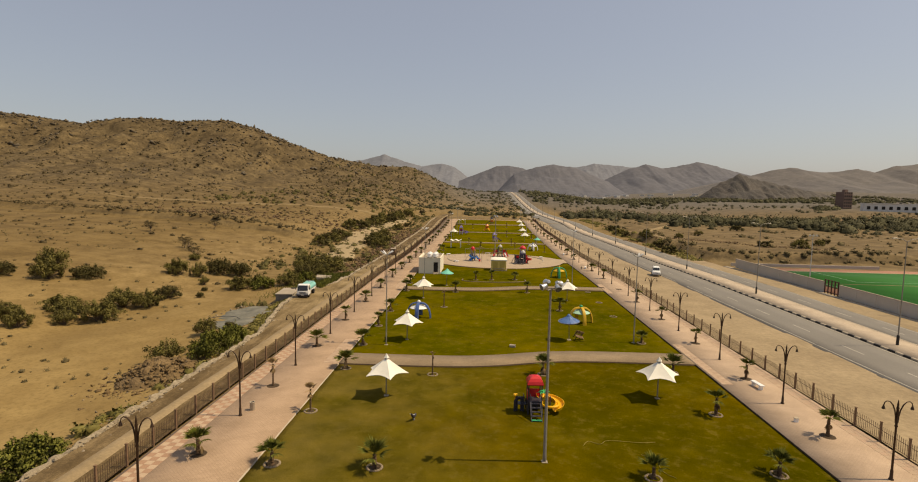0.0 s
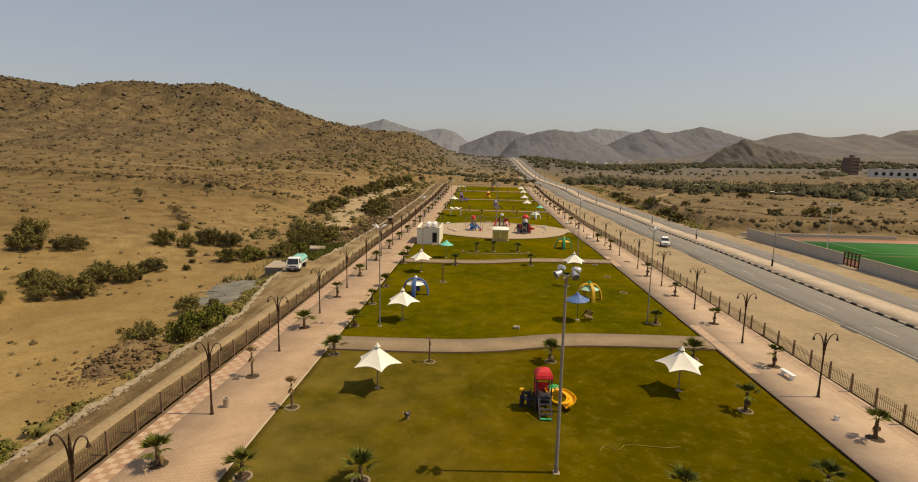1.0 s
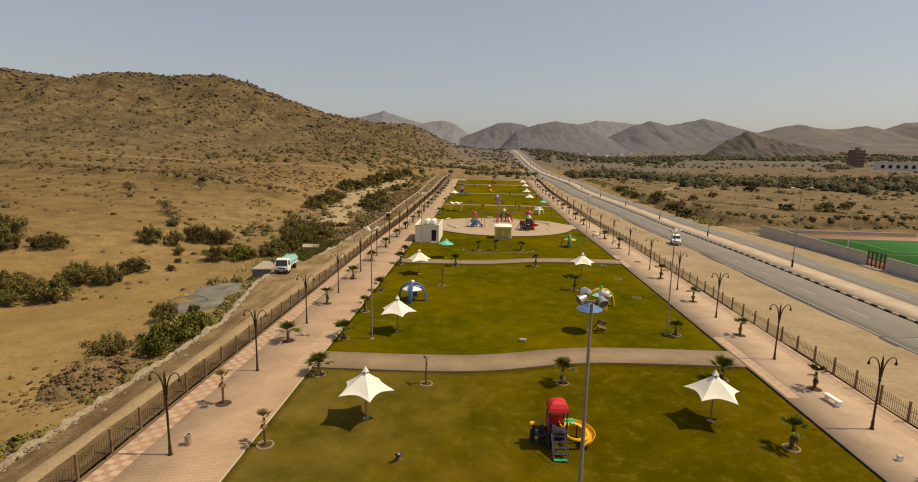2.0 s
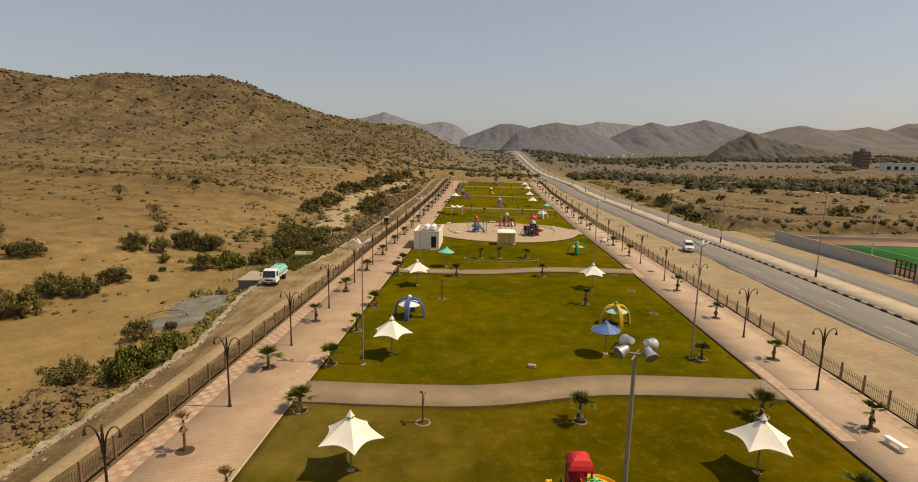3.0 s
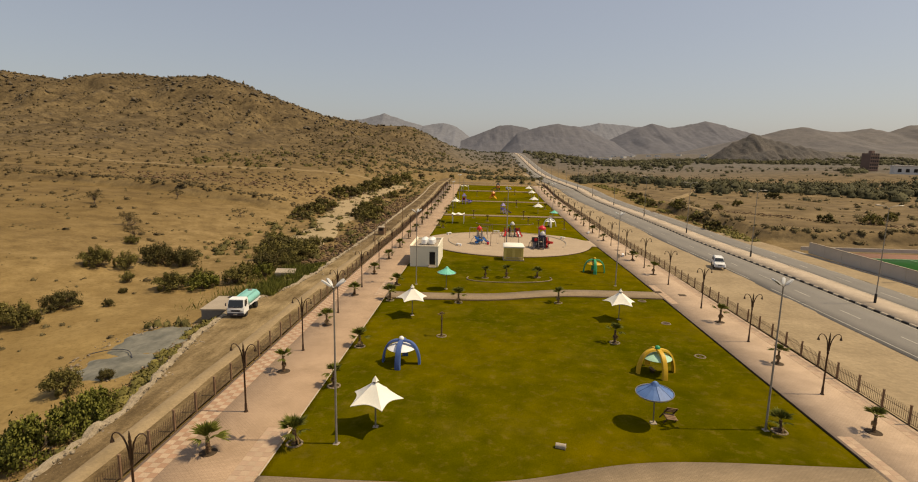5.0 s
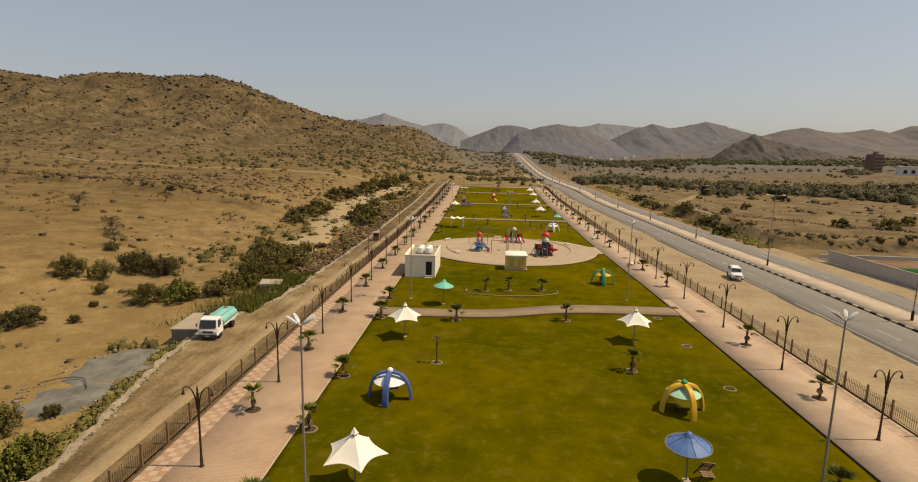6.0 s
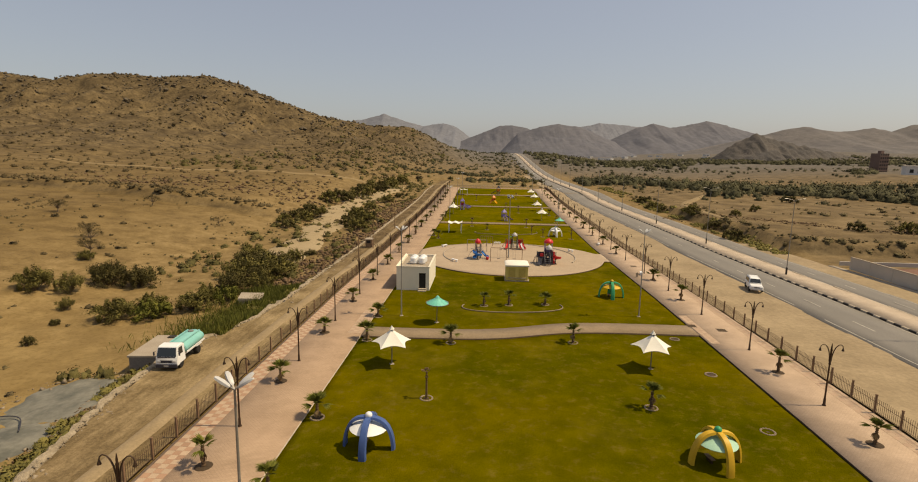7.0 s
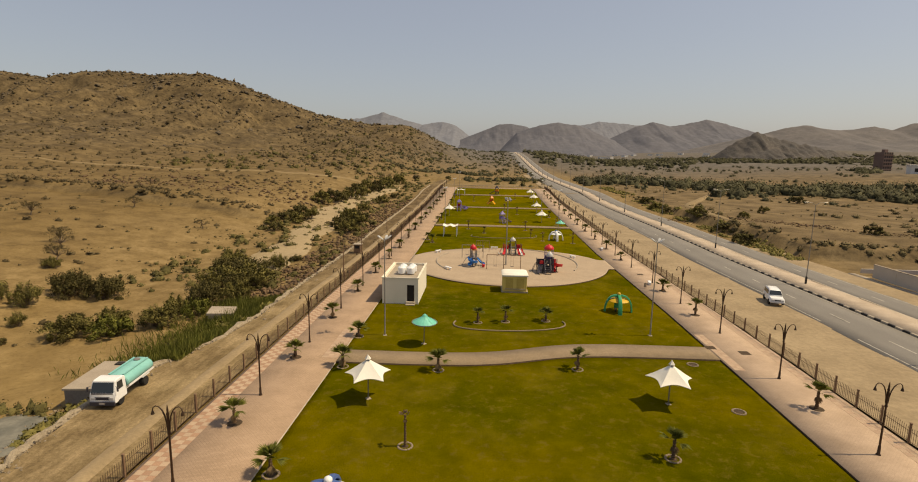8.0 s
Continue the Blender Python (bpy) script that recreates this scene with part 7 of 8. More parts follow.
def planter():
    t = thing("tree_ring", "low round ring of pale stones holding dark soil", "planter", "tree rings")
    nst = 14
    for k in range(nst):
        a = 2 * math.pi * k / nst
        part("stone", STONE, None, t).matrix_basis = pose(0.42 * math.cos(a), 0.42 * math.sin(a), 0, 0, 0, math.degrees(a))
    part("soil", Geo().lathe([(0.39, 0), (0.37, 0.08), (0.1, 0.1)], 14), M_SOIL_AND_SHADE, t)
    return t


STONE = Geo().box(0.14, 0.2, 0.15, bevel=0.035).mesh("stone")
STONE.materials.append(M_RINGSTONE)
ring_t = planter()
rp = random.Random(21)
LAWN_PALMS = [(-12.4, 28.1, 0), (-6.5, 28.2, 2), (-12.5, 44.8, 0), (-12.6, 35.5, 5), (-4.7, 44.0, 6), (4.9, 45.0, 1), (9.2, 28.3, 2), (16.6, 37.6, 3), (16.6, 29.3, 0), (16.7, 46.7, 2),
              (-12.7, 52.3, 0), (-12.6, 60.0, 3), (-12.6, 68.0, 1), (-5.75, 71.4, 6), (16.7, 56.2, 0), (10.1, 71.3, 3), (-4.75, 82.8, 1), (6.7, 84.0, 3), (-12.6, 82.8, 1), (-13.0, 90.0, 0),
              (-1.7, 95.4, 3), (1.2, 96.0, 3), (5.5, 96.7, 4), (-12.8, 150, 1), (-11.6, 147, 1), (-13.0, 176, 1), (-4.9, 166, 5), (-1.2, 160.5, 3), (8.9, 155.6, 5), (8.5, 166, 5), (8.3, 196, 5), (17, 191, 3), (11.1, 152, 5), (-10.0, 217, 5),
              (-12.6, 182, 3), (-12.5, 196, 1), (17, 176, 5), (17, 150, 5), (5, 206, 5), (-5, 230, 5), (-12.5, 222, 1), (10, 238, 5), (-12.4, 240, 3)]
for x, y, kind in LAWN_PALMS:
    z = float(gz(y)) - 0.2
    proto = palms[kind % 4] if kind < 5 else drypalms[kind - 5]
    plant(proto, x, y, z, rp.uniform(0.98, 1.25), rp.uniform(0, 360))
    if (x, y) == LAWN_PALMS[0][:2]:
        ring_t.matrix_basis = pose(x, y, z - 0.02)
    else:
        copy_thing(ring_t, pose(x, y, z - 0.02, 0, 0, rp.uniform(0, 360)))
for x, y in ((16.8, 77.6), (16.7, 68.6), (16.8, 86.0)):
    copy_thing(ring_t, pose(x, y, -0.22))
pits = Geo().lathe([(0.5, 0), (0.45, 0.03), (0.1, 0.04)], 12)
pit_mesh = pits.mesh("palm_pit")
pit_mesh.materials.append(M_SOIL_AND_SHADE)
for x, y0, gap in ((-17.0, 17.5, 11.1), (22.5, 23.45, 10.98)):
    for k in range(22):
        y = y0 + gap * k
        if y > PARK1 - 4 or (x > 0 and abs(y - 88.9) < 2) or (x > 0 and abs(y - 121.5) < 3):
            continue
        kind = rp.choice([0, 1, 2, 3, 3]) if not (k == 2 and x < 0) else 5
        if k > 10 and rp.random() < 0.4:
            kind = 4
        proto = palms[kind % 4] if kind < 5 else drypalms[0]
        plant(proto, x, y, float(gz(y)) - 0.01, rp.uniform(1.02, 1.25), rp.uniform(0, 360))
        tagged(new("palm_pit", pit_mesh), "round pit of dark soil in the paving", "planting pit", "planting pits", "structure").location = (x, y, float(gz(y)) - 0.004)


# ---- shrubs and trees ----
def leaf_cloud(r, centres, radii, count, size):
    """Small bent leaf clumps scattered through ellipsoids; denser towards their outside."""
    verts, faces, normals = [], [], []
    k = 0
    per = max(1, count // len(centres))
    for (cx, cy, cz), (rx, ry, rz) in zip(centres, radii):
        d = r.normal(size=(per, 3))
        d /= np.linalg.norm(d, axis=1)[:, None]
        rad = r.random(per) ** 0.4 * (1 + 0.22 * r.standard_normal(per) * (r.random(per) < 0.35))
        p = d * rad[:, None] * (rx, ry, rz) + (cx, cy, cz)
        p = p[p[:, 2] > 0.05]
        m = len(p)
        a, b = r.normal(size=(m, 3)), r.normal(size=(m, 3))
        a /= np.linalg.norm(a, axis=1)[:, None]
        b -= a * (a * b).sum(1)[:, None]
        b /= np.linalg.norm(b, axis=1)[:, None]
        s = size * (0.6 + 0.8 * r.random((m, 1)))
        out = (p - (cx, cy, cz)) / (rx, ry, rz) + (0, 0, 0.3) + 0.35 * r.normal(size=(m, 3))
        out /= np.linalg.norm(out, axis=1)[:, None] + 1e-6
        n = np.cross(a, b)
        b = np.where((n * out).sum(1)[:, None] < 0, -b, b)
        c = np.cross(a, b) * s * 0.25
        quad = np.stack([p - a * s, p - b * s * 0.6 + c, p + a * s, p + b * s * 0.6 + c], axis=1).reshape(-1, 3)
        verts.append(quad)
        normals.append(np.repeat(out, 4, axis=0))
        faces.append(np.arange(k, k + 4 * m).reshape(-1, 4))
        k += 4 * m
    return np.vstack(verts), np.vstack(faces), np.vstack(normals)


def shrub(seed, w, h, lobes, count, size, material, label, name="shrub", trunk=0.0, flat=1.0, group="wadi shrubs"):
    r = np.random.default_rng(seed)
    t = thing(name, label, "tree" if name == "acacia" else "shrub", group)
    centres, radii, limbs = [], [], []
    stems = Geo()
    for k in range(lobes):
        if trunk:
            stems = Geo()
            limbs.append(stems)
        a = 2.4 * k + r.uniform(-0.4, 0.4)
        d = w * 0.42 * math.sqrt((k + 0.3) / lobes) * r.uniform(0.75, 1.15)
        lr = w * (0.05 + 0.16 * r.random() ** 1.6)
        lh = (h - trunk) * (0.1 + 0.26 * r.random() ** 1.4) * flat
        cz = trunk + (h - trunk) * (0.56 - 0.3 * (d / (w * 0.42)) ** 2) + r.uniform(-0.2, 0.26) * (h - trunk)
        c = (d * math.cos(a), d * math.sin(a), cz)
        centres.append(c)
        radii.append((lr, lr * r.uniform(0.8, 1.2), lh))
        root = (r.uniform(-0.08, 0.08), r.uniform(-0.08, 0.08), -0.3) if not trunk else (0.25 * trunk, 0.1 * trunk, trunk * 0.72)
        mid = (c[0] * 0.45 + r.uniform(-0.1, 0.1), c[1] * 0.45 + r.uniform(-0.1, 0.1), c[2] * 0.5 if not trunk else trunk * 0.72 + (c[2] - trunk * 0.72) * 0.6)
        stems.tube([root, mid, c], [0.03 + 0.012 * h, 0.02 + 0.008 * h, 0.012], 4)
        for q in range(2 if k % 2 else 0):
            e = (c[0] + r.uniform(-1, 1) * lr * 0.8, c[1] + r.uniform(-1, 1) * lr * 0.8, c[2] + r.uniform(-0.3, 0.8) * lh)
            stems.tube([mid, ((mid[0] + e[0]) / 2, (mid[1] + e[1]) / 2, (mid[2] + e[2]) / 2 + 0.1), e], [0.02, 0.015, 0.006], 4)
    if trunk:
        part("trunk", Geo().tube([(0, 0, -0.3), (0.04, -0.04, trunk * 0.35), (0.25 * trunk, 0.1 * trunk, trunk * 0.75)], [0.17, 0.13, 0.1], 7), M_BARK, t)
        for limb in limbs:
            part("limb", limb, M_BARK, t)
    else:
        part("framework", stems, M_BARK, t)
    v, f, n = leaf_cloud(r, centres, radii, count, size)
    leaves = np_mesh("foliage", v, f)
    leaves.normals_split_custom_set_from_vertices(n)
    part("foliage", leaves, material, t)
    return t


OLIVE = "dense olive-green thorn shrub growing on the wadi floor"
DUSKY = "dark dusty-green thorn shrub growing on the wadi floor"
shrubs = [shrub(11, 4.2, 2.6, 38, 8200, 0.07, M_LEAF, OLIVE), shrub(12, 4.6, 2.1, 38, 8600, 0.07, M_LEAF_DARK, DUSKY), shrub(13, 4.2, 3.0, 32, 5600, 0.07, M_LEAF, OLIVE), shrub(14, 3.6, 1.8, 32, 6500, 0.07, M_REED, "bright green leafy shrub below the stone wall")]
far_shrubs = [shrub(31, 4.2, 2.6, 14, 2400, 0.12, M_LEAF, OLIVE), shrub(32, 4.6, 2.1, 14, 2400, 0.12, M_LEAF_DARK, DUSKY), shrub(33, 4.2, 3.0, 12, 2200, 0.12, M_LEAF, OLIVE)]
trees = [shrub(21, 5.4, 3.3, 16, 2600, 0.055, M_SCRUB, "thin spreading acacia tree with sparse dry foliage", "acacia", 1.2, 0.7, "acacias"), shrub(22, 4.6, 3.2, 13, 1700, 0.05, M_SCRUB, "nearly bare acacia tree with spreading twigs", "acacia", 1.1, 0.7, "acacias")]
rs = random.Random(33)


def place(proto, x, y, s, sz=None):
    z = tz(x, y)
    if proto.name in used:
        ob = copy_thing(proto, pose(x, y, z, 0, 0, rs.uniform(0, 360)))
    else:
        used.add(proto.name)
        ob = proto
        ob.matrix_basis = pose(x, y, z, 0, 0, rs.uniform(0, 360))
    ob.scale = (s, s, sz or s)


# plan position, kind, width and height
BANK = [(-61.2, 101.3, 0, 6.2, 3.2), (-57.6, 102.6, 2, 5.2, 3.0), (-56.4, 108.4, 1, 6.6, 3.6), (-52.4, 109.4, 1, 6.0, 3.2), (-45.2, 94.2, 0, 6.4, 2.5), (-41.0, 94.8, 3, 6.0, 2.3), (-43.0, 97.8, 0, 5.0, 2.3), (-52.3, 83.4, 1, 5.2, 2.2),
        (-55.4, 76.8, 0, 6.6, 2.9), (-51.9, 77.2, 0, 5.2, 2.6), (-57.6, 69.4, 2, 6.4, 2.7), (-53.4, 69.4, 0, 6.6, 3.1), (-60.6, 71.6, 0, 6.2, 2.2), (-56.2, 66.4, 2, 4.0, 2.0), (-58.8, 62.2, 0, 4.6, 2.4), (-62.5, 64.5, 0, 4.4, 2.0), (-34.0, 61.2, 0, 3.6, 2.0), (-32.0, 63.2, 1, 1.8, 0.9), (-28.4, 51.6, 3, 5.2, 2.9), (-27.6, 54.8, 3, 4.6, 2.5), (-28.6, 57.6, 3, 3.6, 1.8),
        (-32.8, 51.0, 2, 5.2, 2.4), (-30.9, 53.4, 0, 2.6, 1.3), (-26.9, 28.2, 3, 4.8, 2.3), (-29.2, 26.6, 3, 5.0, 2.4), (-28.8, 30.4, 3, 3.8, 1.7), (-47.6, 84.8, 1, 1.8, 1.0), (-53.4, 96.7, 2, 2.8, 1.8), (-50.4, 91.5, 1, 1.4, 0.8), (-48.6, 99.6, 1, 2.2, 1.0),
        (-37.6, 98.0, 0, 6.0, 2.6), (-35.4, 101.6, 3, 4.6, 2.2), (-38.4, 102.6, 0, 4.4, 2.2), (-37.0, 106.6, 1, 5.6, 3.0), (-33.4, 107.6, 0, 5.0, 2.9), (-39.0, 110.6, 2, 5.0, 2.6), (-35.6, 112.4, 1, 5.0, 2.8)]
SIZES = ((5.0, 2.5), (5.4, 2.0), (5.0, 2.9), (4.3, 1.7))
for x, y, k, w, h in BANK:
    place(shrubs[k], x, y, w / SIZES[k][0] * rs.uniform(0.94, 1.06), h / SIZES[k][1])
WADI = [(-52.5, 168, 1, 1.2), (-55.5, 175, 0, 1.2), (-54.5, 191, 1, 1.5), (-56.5, 232, 1, 1.5), (-54, 256, 1, 1.6), (-53, 270, 0, 1.6), (-50.5, 284, 1, 1.7), (-48, 296, 0, 1.7), (-38.5, 178, 1, 1.5), (-39.5, 190, 0, 1.5), (-41, 198, 1, 1.2), (-40.5, 212, 0, 1.1), (-35.2, 188, 1, 1.1), (-37.6, 122, 1, 1.8), (-34.5, 115, 0, 1.7), (-40, 116, 2, 1.5), (-55, 182, 1, 1.1), (-52, 181, 0, 1.4), (-50, 187, 2, 1.3), (-36.5, 172, 1, 1.5), (-33.5, 167, 0, 1.3), (-34.5, 179, 2, 1.4), (-37, 184, 0, 1.2), (-56, 218, 0, 1.8), (-52, 226, 1, 1.9), (-51, 236, 2, 1.8), (-49, 248, 0, 1.8), (-46.5, 262, 1, 1.9), (-45, 280, 2, 1.9), (-44, 305, 0, 2), (-38, 232, 0, 1.3), (-36, 246, 1, 1.2), (-44, 129, 0, 1.4), (-42, 125, 1, 1.6), (-36.5, 130, 2, 1), (-35.2, 135, 1, 0.6), (-67, 118, 0, 0.7), (-71, 90, 1, 1.2), (-75, 86, 0, 1.4), (-79, 92, 2, 1.5), (-82, 84, 1, 1.2)]
for x, y, k, s in WADI:
    place((far_shrubs if y > 140 else shrubs)[k], x, y, s * rs.uniform(0.92, 1.08), s * rs.uniform(0.85, 1.05))
for x, y, k, s in ((-69.5, 122, 0, 0.9), (-75, 130, 1, 1.0), (-78, 133, 0, 1.0), (-98, 150, 0, 1.0), (-90, 172, 0, 0.9), (-66, 160, 1, 0.8)):
    place(trees[k], x, y, s)
for x, y, k, s in ((55.6, 170, 1, 1.3), (57.5, 190, 0, 1.3), (54.0, 155.5, 1, 1.3), (55.5, 208, 1, 1.2), (55, 218, 0, 1.2), (57, 235, 1, 1.5), (82, 158, 1, 1.1), (90, 154, 0, 1.2), (112, 239, 1, 1.5), (66, 182, 0, 0.8), (100, 162, 0, 0.9), (108, 172, 1, 0.9), (78, 196, 2, 0.9)):
    place(far_shrubs[k], x, y, s, s * 0.9)

# reeds beside the tanker
rr2 = np.random.default_rng(51)
n = 22000
rx = -26.2 - np.abs(rr2.normal(0, 3.6, n))
ry = 82.5 + rr2.random(n) * 24
rx = rx - 0.02 * (ry - 84)
hgt = rr2.uniform(0.25, 1.45, n) * (0.35 + 0.9 * fbm(rx / 2, ry / 2, 2, 61))
rz = terrain(rx, ry)
ang = rr2.uniform(0, 6.28, n)
lean = rr2.uniform(0.05, 0.45, n)
w2 = 0.014
p0 = np.stack([rx - w2 * np.cos(ang), ry - w2 * np.sin(ang), rz - 0.05], axis=1)
p1 = np.stack([rx + w2 * np.cos(ang), ry + w2 * np.sin(ang), rz - 0.05], axis=1)
p2_ = np.stack([rx + w2 * np.cos(ang) + lean * 0.4 * np.sin(ang), ry + w2 * np.sin(ang) - lean * 0.4 * np.cos(ang), rz + hgt * 0.6], axis=1)
p3_ = np.stack([rx + lean * np.sin(ang), ry - lean * np.cos(ang), rz + hgt], axis=1)
solid("reeds", np_mesh("reeds", np.stack([p0, p1, p2_, p3_], axis=1).reshape(-1, 3), np.arange(4 * n).reshape(-1, 4)), M_REED, "stand of green reeds beside the dirt track", "reeds", kind="stuff")


def core_rows():
    """Directions and triangles of a small faceted ball: the closed heart of a far bush."""
    dirs, tris = [(0, 0, 1)], []
    for z in (0.62, 0.05, -0.5):
        dirs += [(math.sqrt(1 - z * z) * math.cos(k * math.pi / 3 + z), math.sqrt(1 - z * z) * math.sin(k * math.pi / 3 + z), z) for k in range(6)]
    for k in range(6):
        tris.append((0, 1 + k, 1 + (k + 1) % 6))
        for r0 in (1, 7):
            a, b, c2, d2 = r0 + k, r0 + (k + 1) % 6, r0 + 6 + k, r0 + 6 + (k + 1) % 6
            tris += [(a, c2, b), (b, c2, d2)]
    return np.array(dirs), np.array(tris)


CORE_DIRS, CORE_TRIS = core_rows()


def scrub(name, xs, ys, sizes, leaves, material, label, seed, squash=0.6, leaf=0.2):
    """Many small far bushes, joined: each a lumpy heart wrapped in loose leaf clumps."""
    r = np.random.default_rng(seed)
    n = len(xs)
    zs = terrain(xs, ys)
    foot = np.stack([xs, ys, zs + sizes * 0.1], axis=1)[:, None, :]
    ph, qh = r.uniform(0, 6, (n, 1, 1)), r.uniform(0, 6, (n, 1, 1))

    def lumps(d):
        return 1 + 0.4 * np.sin(d[..., 0:1] * 4 + ph) * np.sin(d[..., 1:2] * 4 + qh) + 0.2 * np.sin(d[..., 2:3] * 5 + ph + qh)
    d = r.normal(size=(n, leaves, 3))
    d /= np.linalg.norm(d, axis=2)[..., None]
    p = d * lumps(d) * (0.72 + 0.36 * r.random((n, leaves, 1))) * sizes[:, None, None]
    p[..., 2] = np.abs(p[..., 2]) * squash * 1.5
    p += foot
    s = sizes[:, None, None] * leaf * (0.6 + 0.8 * r.random((n, leaves, 1)))
    a, b = r.normal(size=(n, leaves, 3)), r.normal(size=(n, leaves, 3))
    a /= np.linalg.norm(a, axis=2)[..., None]
    b -= a * (a * b).sum(2)[..., None]
    b /= np.linalg.norm(b, axis=2)[..., None] + 1e-6
    out = d * (1, 1, 0) + (0, 0, 0.35) + np.abs(d) * (0, 0, 1) + 0.22 * r.normal(size=d.shape)
    out /= np.linalg.norm(out, axis=2)[..., None] + 1e-6
    b = np.where((np.cross(a, b) * out).sum(2)[..., None] < 0, -b, b)
    tri = np.stack([p - a * s, p - b * s, p + a * s], axis=2).reshape(-1, 3)
    cd = np.tile(CORE_DIRS, (n, 1, 1))
    core = cd * lumps(cd) * 0.8 * (0.85 + 0.3 * r.random((n, len(CORE_DIRS), 1))) * sizes[:, None, None]
    core[..., 2] *= squash * 1.5
    core = (core + foot).reshape(-1, 3)
    cn = cd + (0, 0, 0.35) + 0.2 * r.normal(size=cd.shape)
    cn /= np.linalg.norm(cn, axis=2)[..., None]
    cf = (CORE_TRIS[None] + len(CORE_DIRS) * np.arange(n)[:, None, None]).reshape(-1, 3) + len(tri)
    me = np_mesh(name, np.vstack([tri, core]), np.vstack([np.arange(len(tri)).reshape(-1, 3), cf]))
    me.normals_split_custom_set_from_vertices(np.vstack([np.repeat(out.reshape(-1, 3), 3, axis=0), cn.reshape(-1, 3)]))
    return solid(name, me, material, label, "scrub", kind="stuff")


r3 = np.random.default_rng(71)


def spread(n, x0, x1, y0, y1, keep):
    x, y = r3.uniform(x0, x1, n), r3.uniform(y0, y1, n)
    k = keep(x, y) & (np.hypot((x + 35) / 4.2, (y - 70.4) / 6.6) > 1)
    return x[k], y[k]


x, y = spread(10000, -760, -20, 300, 640, lambda x, y: (fbm(x / 38, y / 60, 3, 81) + 0.35 * r3.random(len(x)) + 0.12 * smooth(330, 480, y) > 0.66) & (wall_x(y) - x > 12))
scrub("hill_scrub", x, y, 0.4 + 1.35 * r3.random(len(x)) ** 2.6, 14, M_HILLSCRUB, "dark thorny scrub dotted over the rocky hill", 72, 0.6, 0.2)
x, y = spread(1500, -420, -40, 215, 320, lambda x, y: (fbm(x / 40, y / 20, 3, 85) + 0.25 * r3.random(len(x)) > 0.66) & (wall_x(y) - x > 12))
scrub("foot_scrub", x, y, 0.3 + 0.95 * r3.random(len(x)) ** 2.2, 18, M_HILLSCRUB, "dark dry scrub along the foot of the hill", 71, 0.6, 0.2)
x, y = spread(2400, -330, -31, 60, 250, lambda x, y: (fbm(x / 22, y / 12, 3, 83) + 0.2 * r3.random(len(x)) > 0.55 + 0.17 * (1 - smooth(95, 150, y))) & (wall_x(y) - x > 5))
scrub("plain_scrub", x, y, 0.18 + 0.8 * r3.random(len(x)) ** 2.4, 28, M_HILLSCRUB, "low dark brown scrub on the sandy plain", 73, 0.42, 0.17)
x, y = spread(2600, -260, -35, 180, 222, lambda x, y: np.abs(y + 14 * fbm(x / 40, y / 60, 3, 5) + 0.12 * (x + 100) - 197) < 4)
scrub("scarp_scrub", x, y, 0.25 + 0.9 * r3.random(len(x)) ** 2, 30, M_HILLSCRUB, "low dark scrub along the edge of the terrace", 74, 0.5, 0.18)
x, y = spread(1500, -34, -24.5, 12, 118, lambda x, y: (wall_x(y) - x > 0.5) & (wall_x(y) - x < 0.6 + 6 * fbm(x / 9, y / 9, 2, 87)) & (fbm(x / 4, y / 4, 3, 88) > 0.5))
scrub("wall_scrub", x, y, 0.15 + 0.55 * r3.random(len(x)) ** 2, 34, M_LEAF, "dusty green and brown weeds along the stone wall", 70, 0.7, 0.22)
y = r3.uniform(55, 81, 420)
y = y[fbm(y / 2.5, y * 0 + 7, 3, 107) + 0.2 * r3.random(len(y)) > 0.58]
x = wall_x(y) - 0.9 - 2.2 * r3.random(len(y))
scrub("pool_scrub", x, y, 0.12 + 0.42 * r3.random(len(x)) ** 2, 34, M_LEAF, "dusty green weeds on the bank beside the slurry pool", 68, 0.6, 0.2)
x, y = r3.uniform(-37.2, -32.2, 22), r3.normal(76.4, 0.3, 22)
scrub("pool_weeds", x, y, 0.15 + 0.4 * r3.random(len(x)) ** 1.5, 44, M_LEAF_DARK, "upright green weeds at the edge of the slurry pool", 69, 1.1, 0.2)
x, y = spread(700, -60, -28, 112, 320, lambda x, y: (wall_x(y) - x > 3) & (wall_x(y) - x < 32))
scrub("bank_scrub", x, y, 0.3 + 0.9 * r3.random(len(x)) ** 2, 48, M_LEAF_DARK, "low dark scrub along the wadi bank", 75)


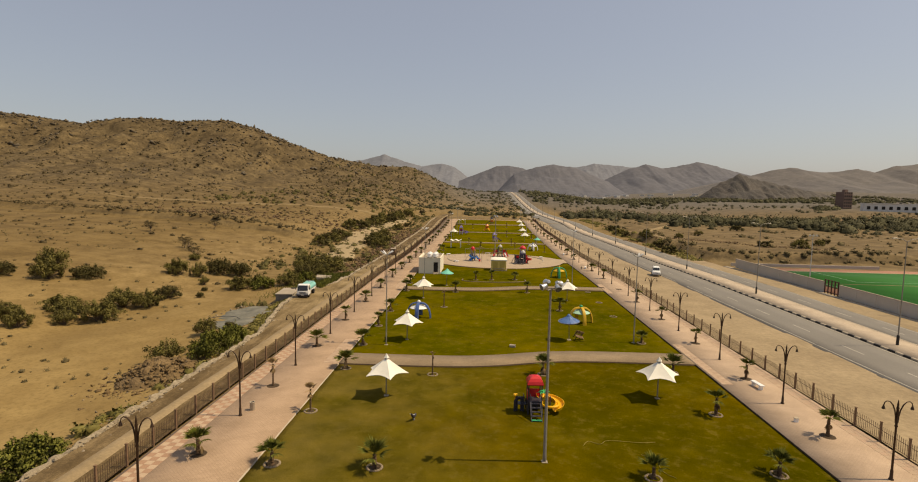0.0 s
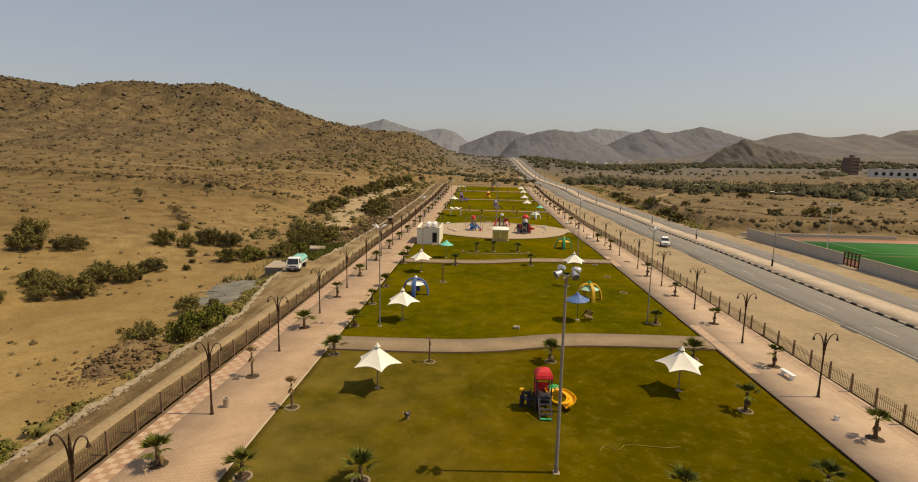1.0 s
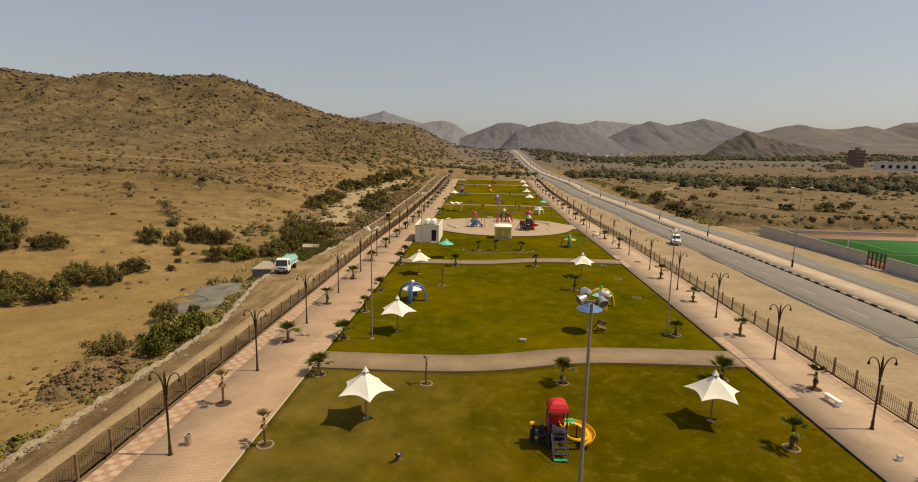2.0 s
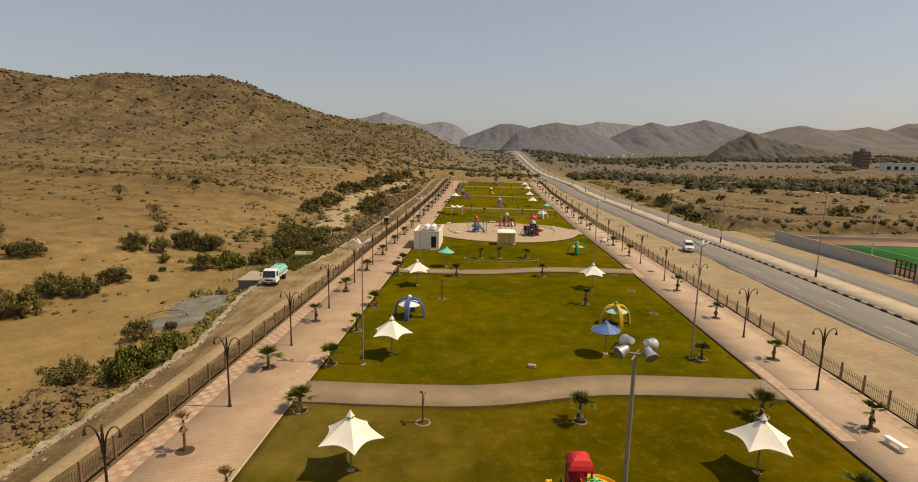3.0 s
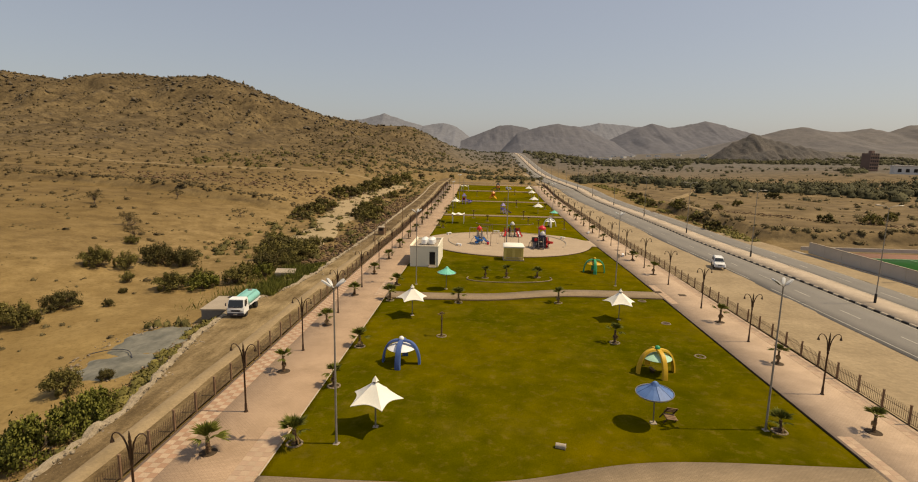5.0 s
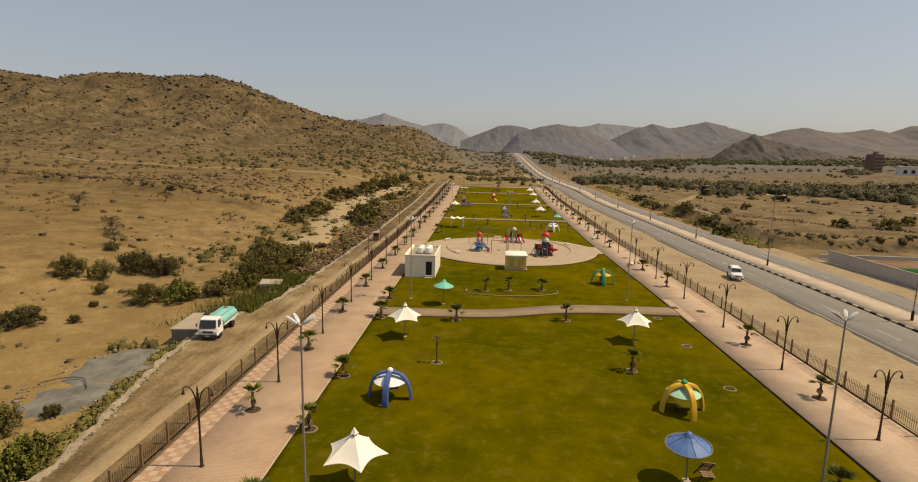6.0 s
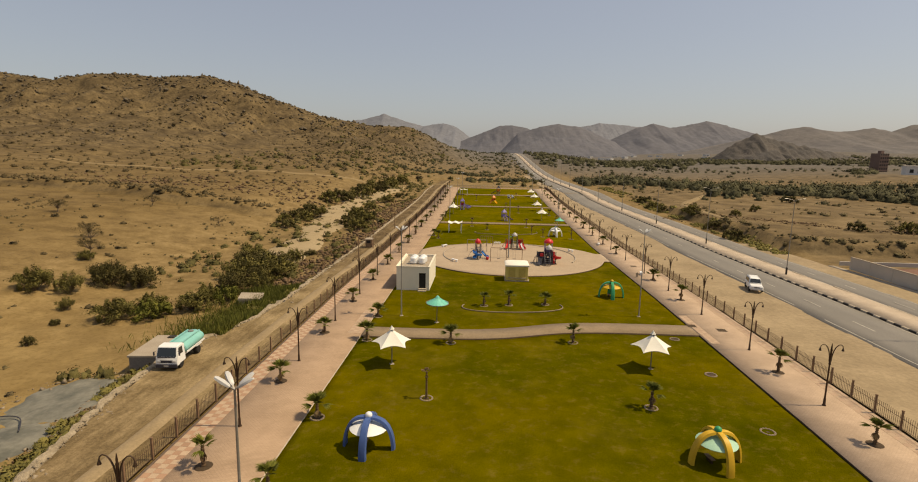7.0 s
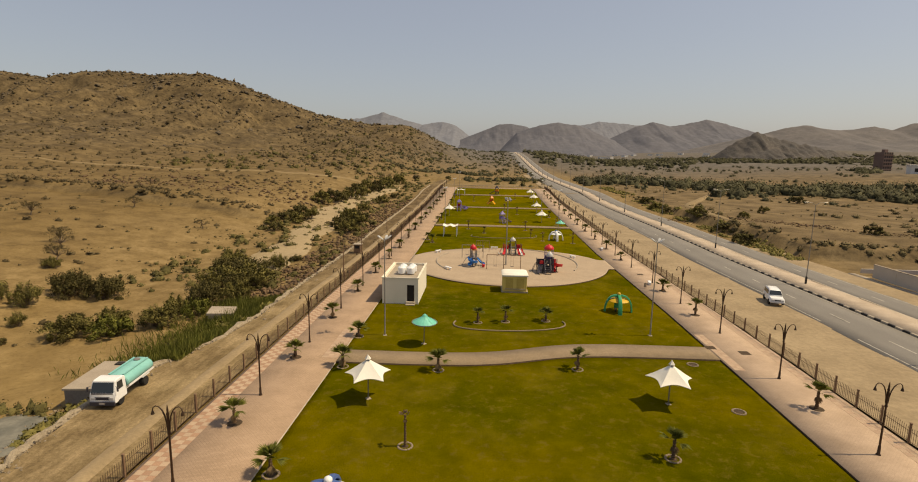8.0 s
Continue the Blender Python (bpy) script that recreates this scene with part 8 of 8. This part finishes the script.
def valley_cover(x, y):
    """How thickly trees stand over the valley floor."""
    edge = np.interp(x, [40, 53, 90, 108, 128, 146, 165, 210, 330], [312, 318, 326, 282, 270, 258, 250, 262, 300]) + 22 * (fbm(x / 18, y * 0 + 1, 3, 89) - 0.5)
    low = smooth(edge - 8, edge + 4, y) * (1 - 0.7 * smooth(edge + 35, edge + 90, y)) * (1 - smooth(520, 560, y)) * (x < 400)
    mid = 0.8 * np.exp(-((x - 96) / 16) ** 2 - ((y - 262) / 12) ** 2)
    u = np.clip(((x - 172) * 120 + (y - 280) * 190) / (120 ** 2 + 190 ** 2), 0, 1.3)
    slant = np.exp(-(np.hypot(x - 172 - 120 * u, y - 280 - 190 * u) / 24) ** 2)
    far = smooth(520, 570, y) * (1 - smooth(820, 1000, y)) * (1 - smooth(0.30, 0.42, x / y))
    back = 0.75 * smooth(600, 680, y) * (1 - smooth(1100, 1400, y)) * smooth(0.25, 0.32, x / y)
    return np.maximum.reduce([low, mid, 0.62 * slant, far, back]) * (0.55 + 0.9 * fbm(x / 75, y / 45, 3, 90))


def open_ground(x, y):
    return (x > np.interp(y, [225, 300, 420, 1500], [57, 50.5, 50, 66])) & (np.hypot(x - 335, y - 435) > 34) & (np.hypot(x - 348, y - 515) > 24)


x, y = spread(6500, 44, 420, 225, 520, lambda x, y: (valley_cover(x, y) * (0.35 + 1.3 * fbm(x / 24, y / 16, 3, 91)) + 0.25 * r3.random(len(x)) > 0.84) & open_ground(x, y))
scrub("tree_belt", x, y, 1.0 + 2.6 * r3.random(len(x)) ** 1.5, 90, M_TREE, "belts of dusty green thorn trees across the valley floor", 76, 0.7, 0.13)
x, y = spread(5600, 50, 700, 500, 1400, lambda x, y: (valley_cover(x, y) * (0.4 + 1.2 * fbm(x / 40, y / 40, 3, 92)) + 0.25 * r3.random(len(x)) > 0.80) & open_ground(x, y))
scrub("far_trees", x, y, r3.uniform(1.8, 4.2, len(x)), 44, M_TREE, "far belts of trees along the valley", 77, 0.62, 0.16)
x, y = spread(900, 57, 420, 225, 560, lambda x, y: (fbm(x / 30, y / 30, 3, 93) > 0.5) & open_ground(x, y))
scrub("lone_trees", x, y, r3.uniform(0.6, 1.7, len(x)), 90, M_TREE, "single thorn trees scattered over the plain", 81, 0.75, 0.14)
x, y = spread(1500, 52.9, 58, 138, 300, lambda x, y: fbm(x / 5, y / 8, 3, 94) > 0.48)
scrub("roadside_scrub", x, y, 0.15 + 0.6 * r3.random(len(x)) ** 2, 40, M_LEAF, "yellow-green weeds along the road edge below the bank", 82, 0.65, 0.2)
x, y = spread(2600, 56, 130, 134, 262, lambda x, y: (np.abs(np.minimum(x - 60.5 + np.interp(y, [150, 260], [0, 6]), (y - 141) * 0.8)) < 2.2))
scrub("terrace_scrub", x, y, 0.25 + 0.8 * r3.random(len(x)) ** 2, 44, M_SCRUB, "dark dry scrub along the foot of the earth terrace", 80, 0.6)
x, y = spread(2300, 60, 330, 130, 330, lambda x, y: (fbm(x / 18, y / 10, 3, 97) + 0.2 * r3.random(len(x)) > 0.6) & ((x > 112) | (y > 136)))
scrub("verge_scrub", x, y, 0.2 + 0.95 * r3.random(len(x)) ** 2.6, 26, M_SCRUB, "low dry scrub on the terrace beyond the road", 78, 0.55)
x, y = spread(900, -160, 33, 272, 620, lambda x, y: (fbm(x / 30, y / 14, 3, 99) + 0.2 * r3.random(len(x)) > 0.57) & ((x < -30) | (x > -24)) & ((x < -30) | (y > 292)))
scrub("end_scrub", x, y, 0.5 + 1.7 * r3.random(len(x)) ** 2, 44, M_LEAF_DARK, "dusty green scrub beyond the end of the park", 79, 0.6)
x, y = spread(1400, -70, 40, 300, 420, lambda x, y: (np.maximum(np.exp(-((y - 345 - 0.2 * x) / 9) ** 2) * (x > -12) * (x < 32), 0.8 * np.exp(-((y - 400) / 12) ** 2) * (x < 4)) * (0.4 + 1.2 * fbm(x / 12, y / 12, 3, 101)) > 0.55) & (x < 33))
scrub("end_trees", x, y, r3.uniform(0.7, 2.0, len(x)), 90, M_TREE, "rows of dusty thorn bushes beyond the park", 83, 0.7, 0.15)
x, y = spread(2600, -120, -30, 30, 200, lambda x, y: (fbm(x / 10, y / 7, 3, 103) + 0.15 * r3.random(len(x)) > 0.69) & (wall_x(y) - x > 3))
scrub("dry_tufts", x, y, 0.1 + 0.35 * r3.random(len(x)) ** 2, 26, M_SCRUB, "small dry tufts dotting the wadi plain", 84, 0.6, 0.22)
x, y = spread(1900, -75, 33, 400, 860, lambda x, y: fbm(x / 16, y / 22, 3, 105) + 0.2 * r3.random(len(x)) > 0.6)
scrub("pass_scrub", x, y, 0.4 + 1.5 * r3.random(len(x)) ** 2, 40, M_TREE, "dusty scrub on the saddle below the pass", 85, 0.6, 0.2)
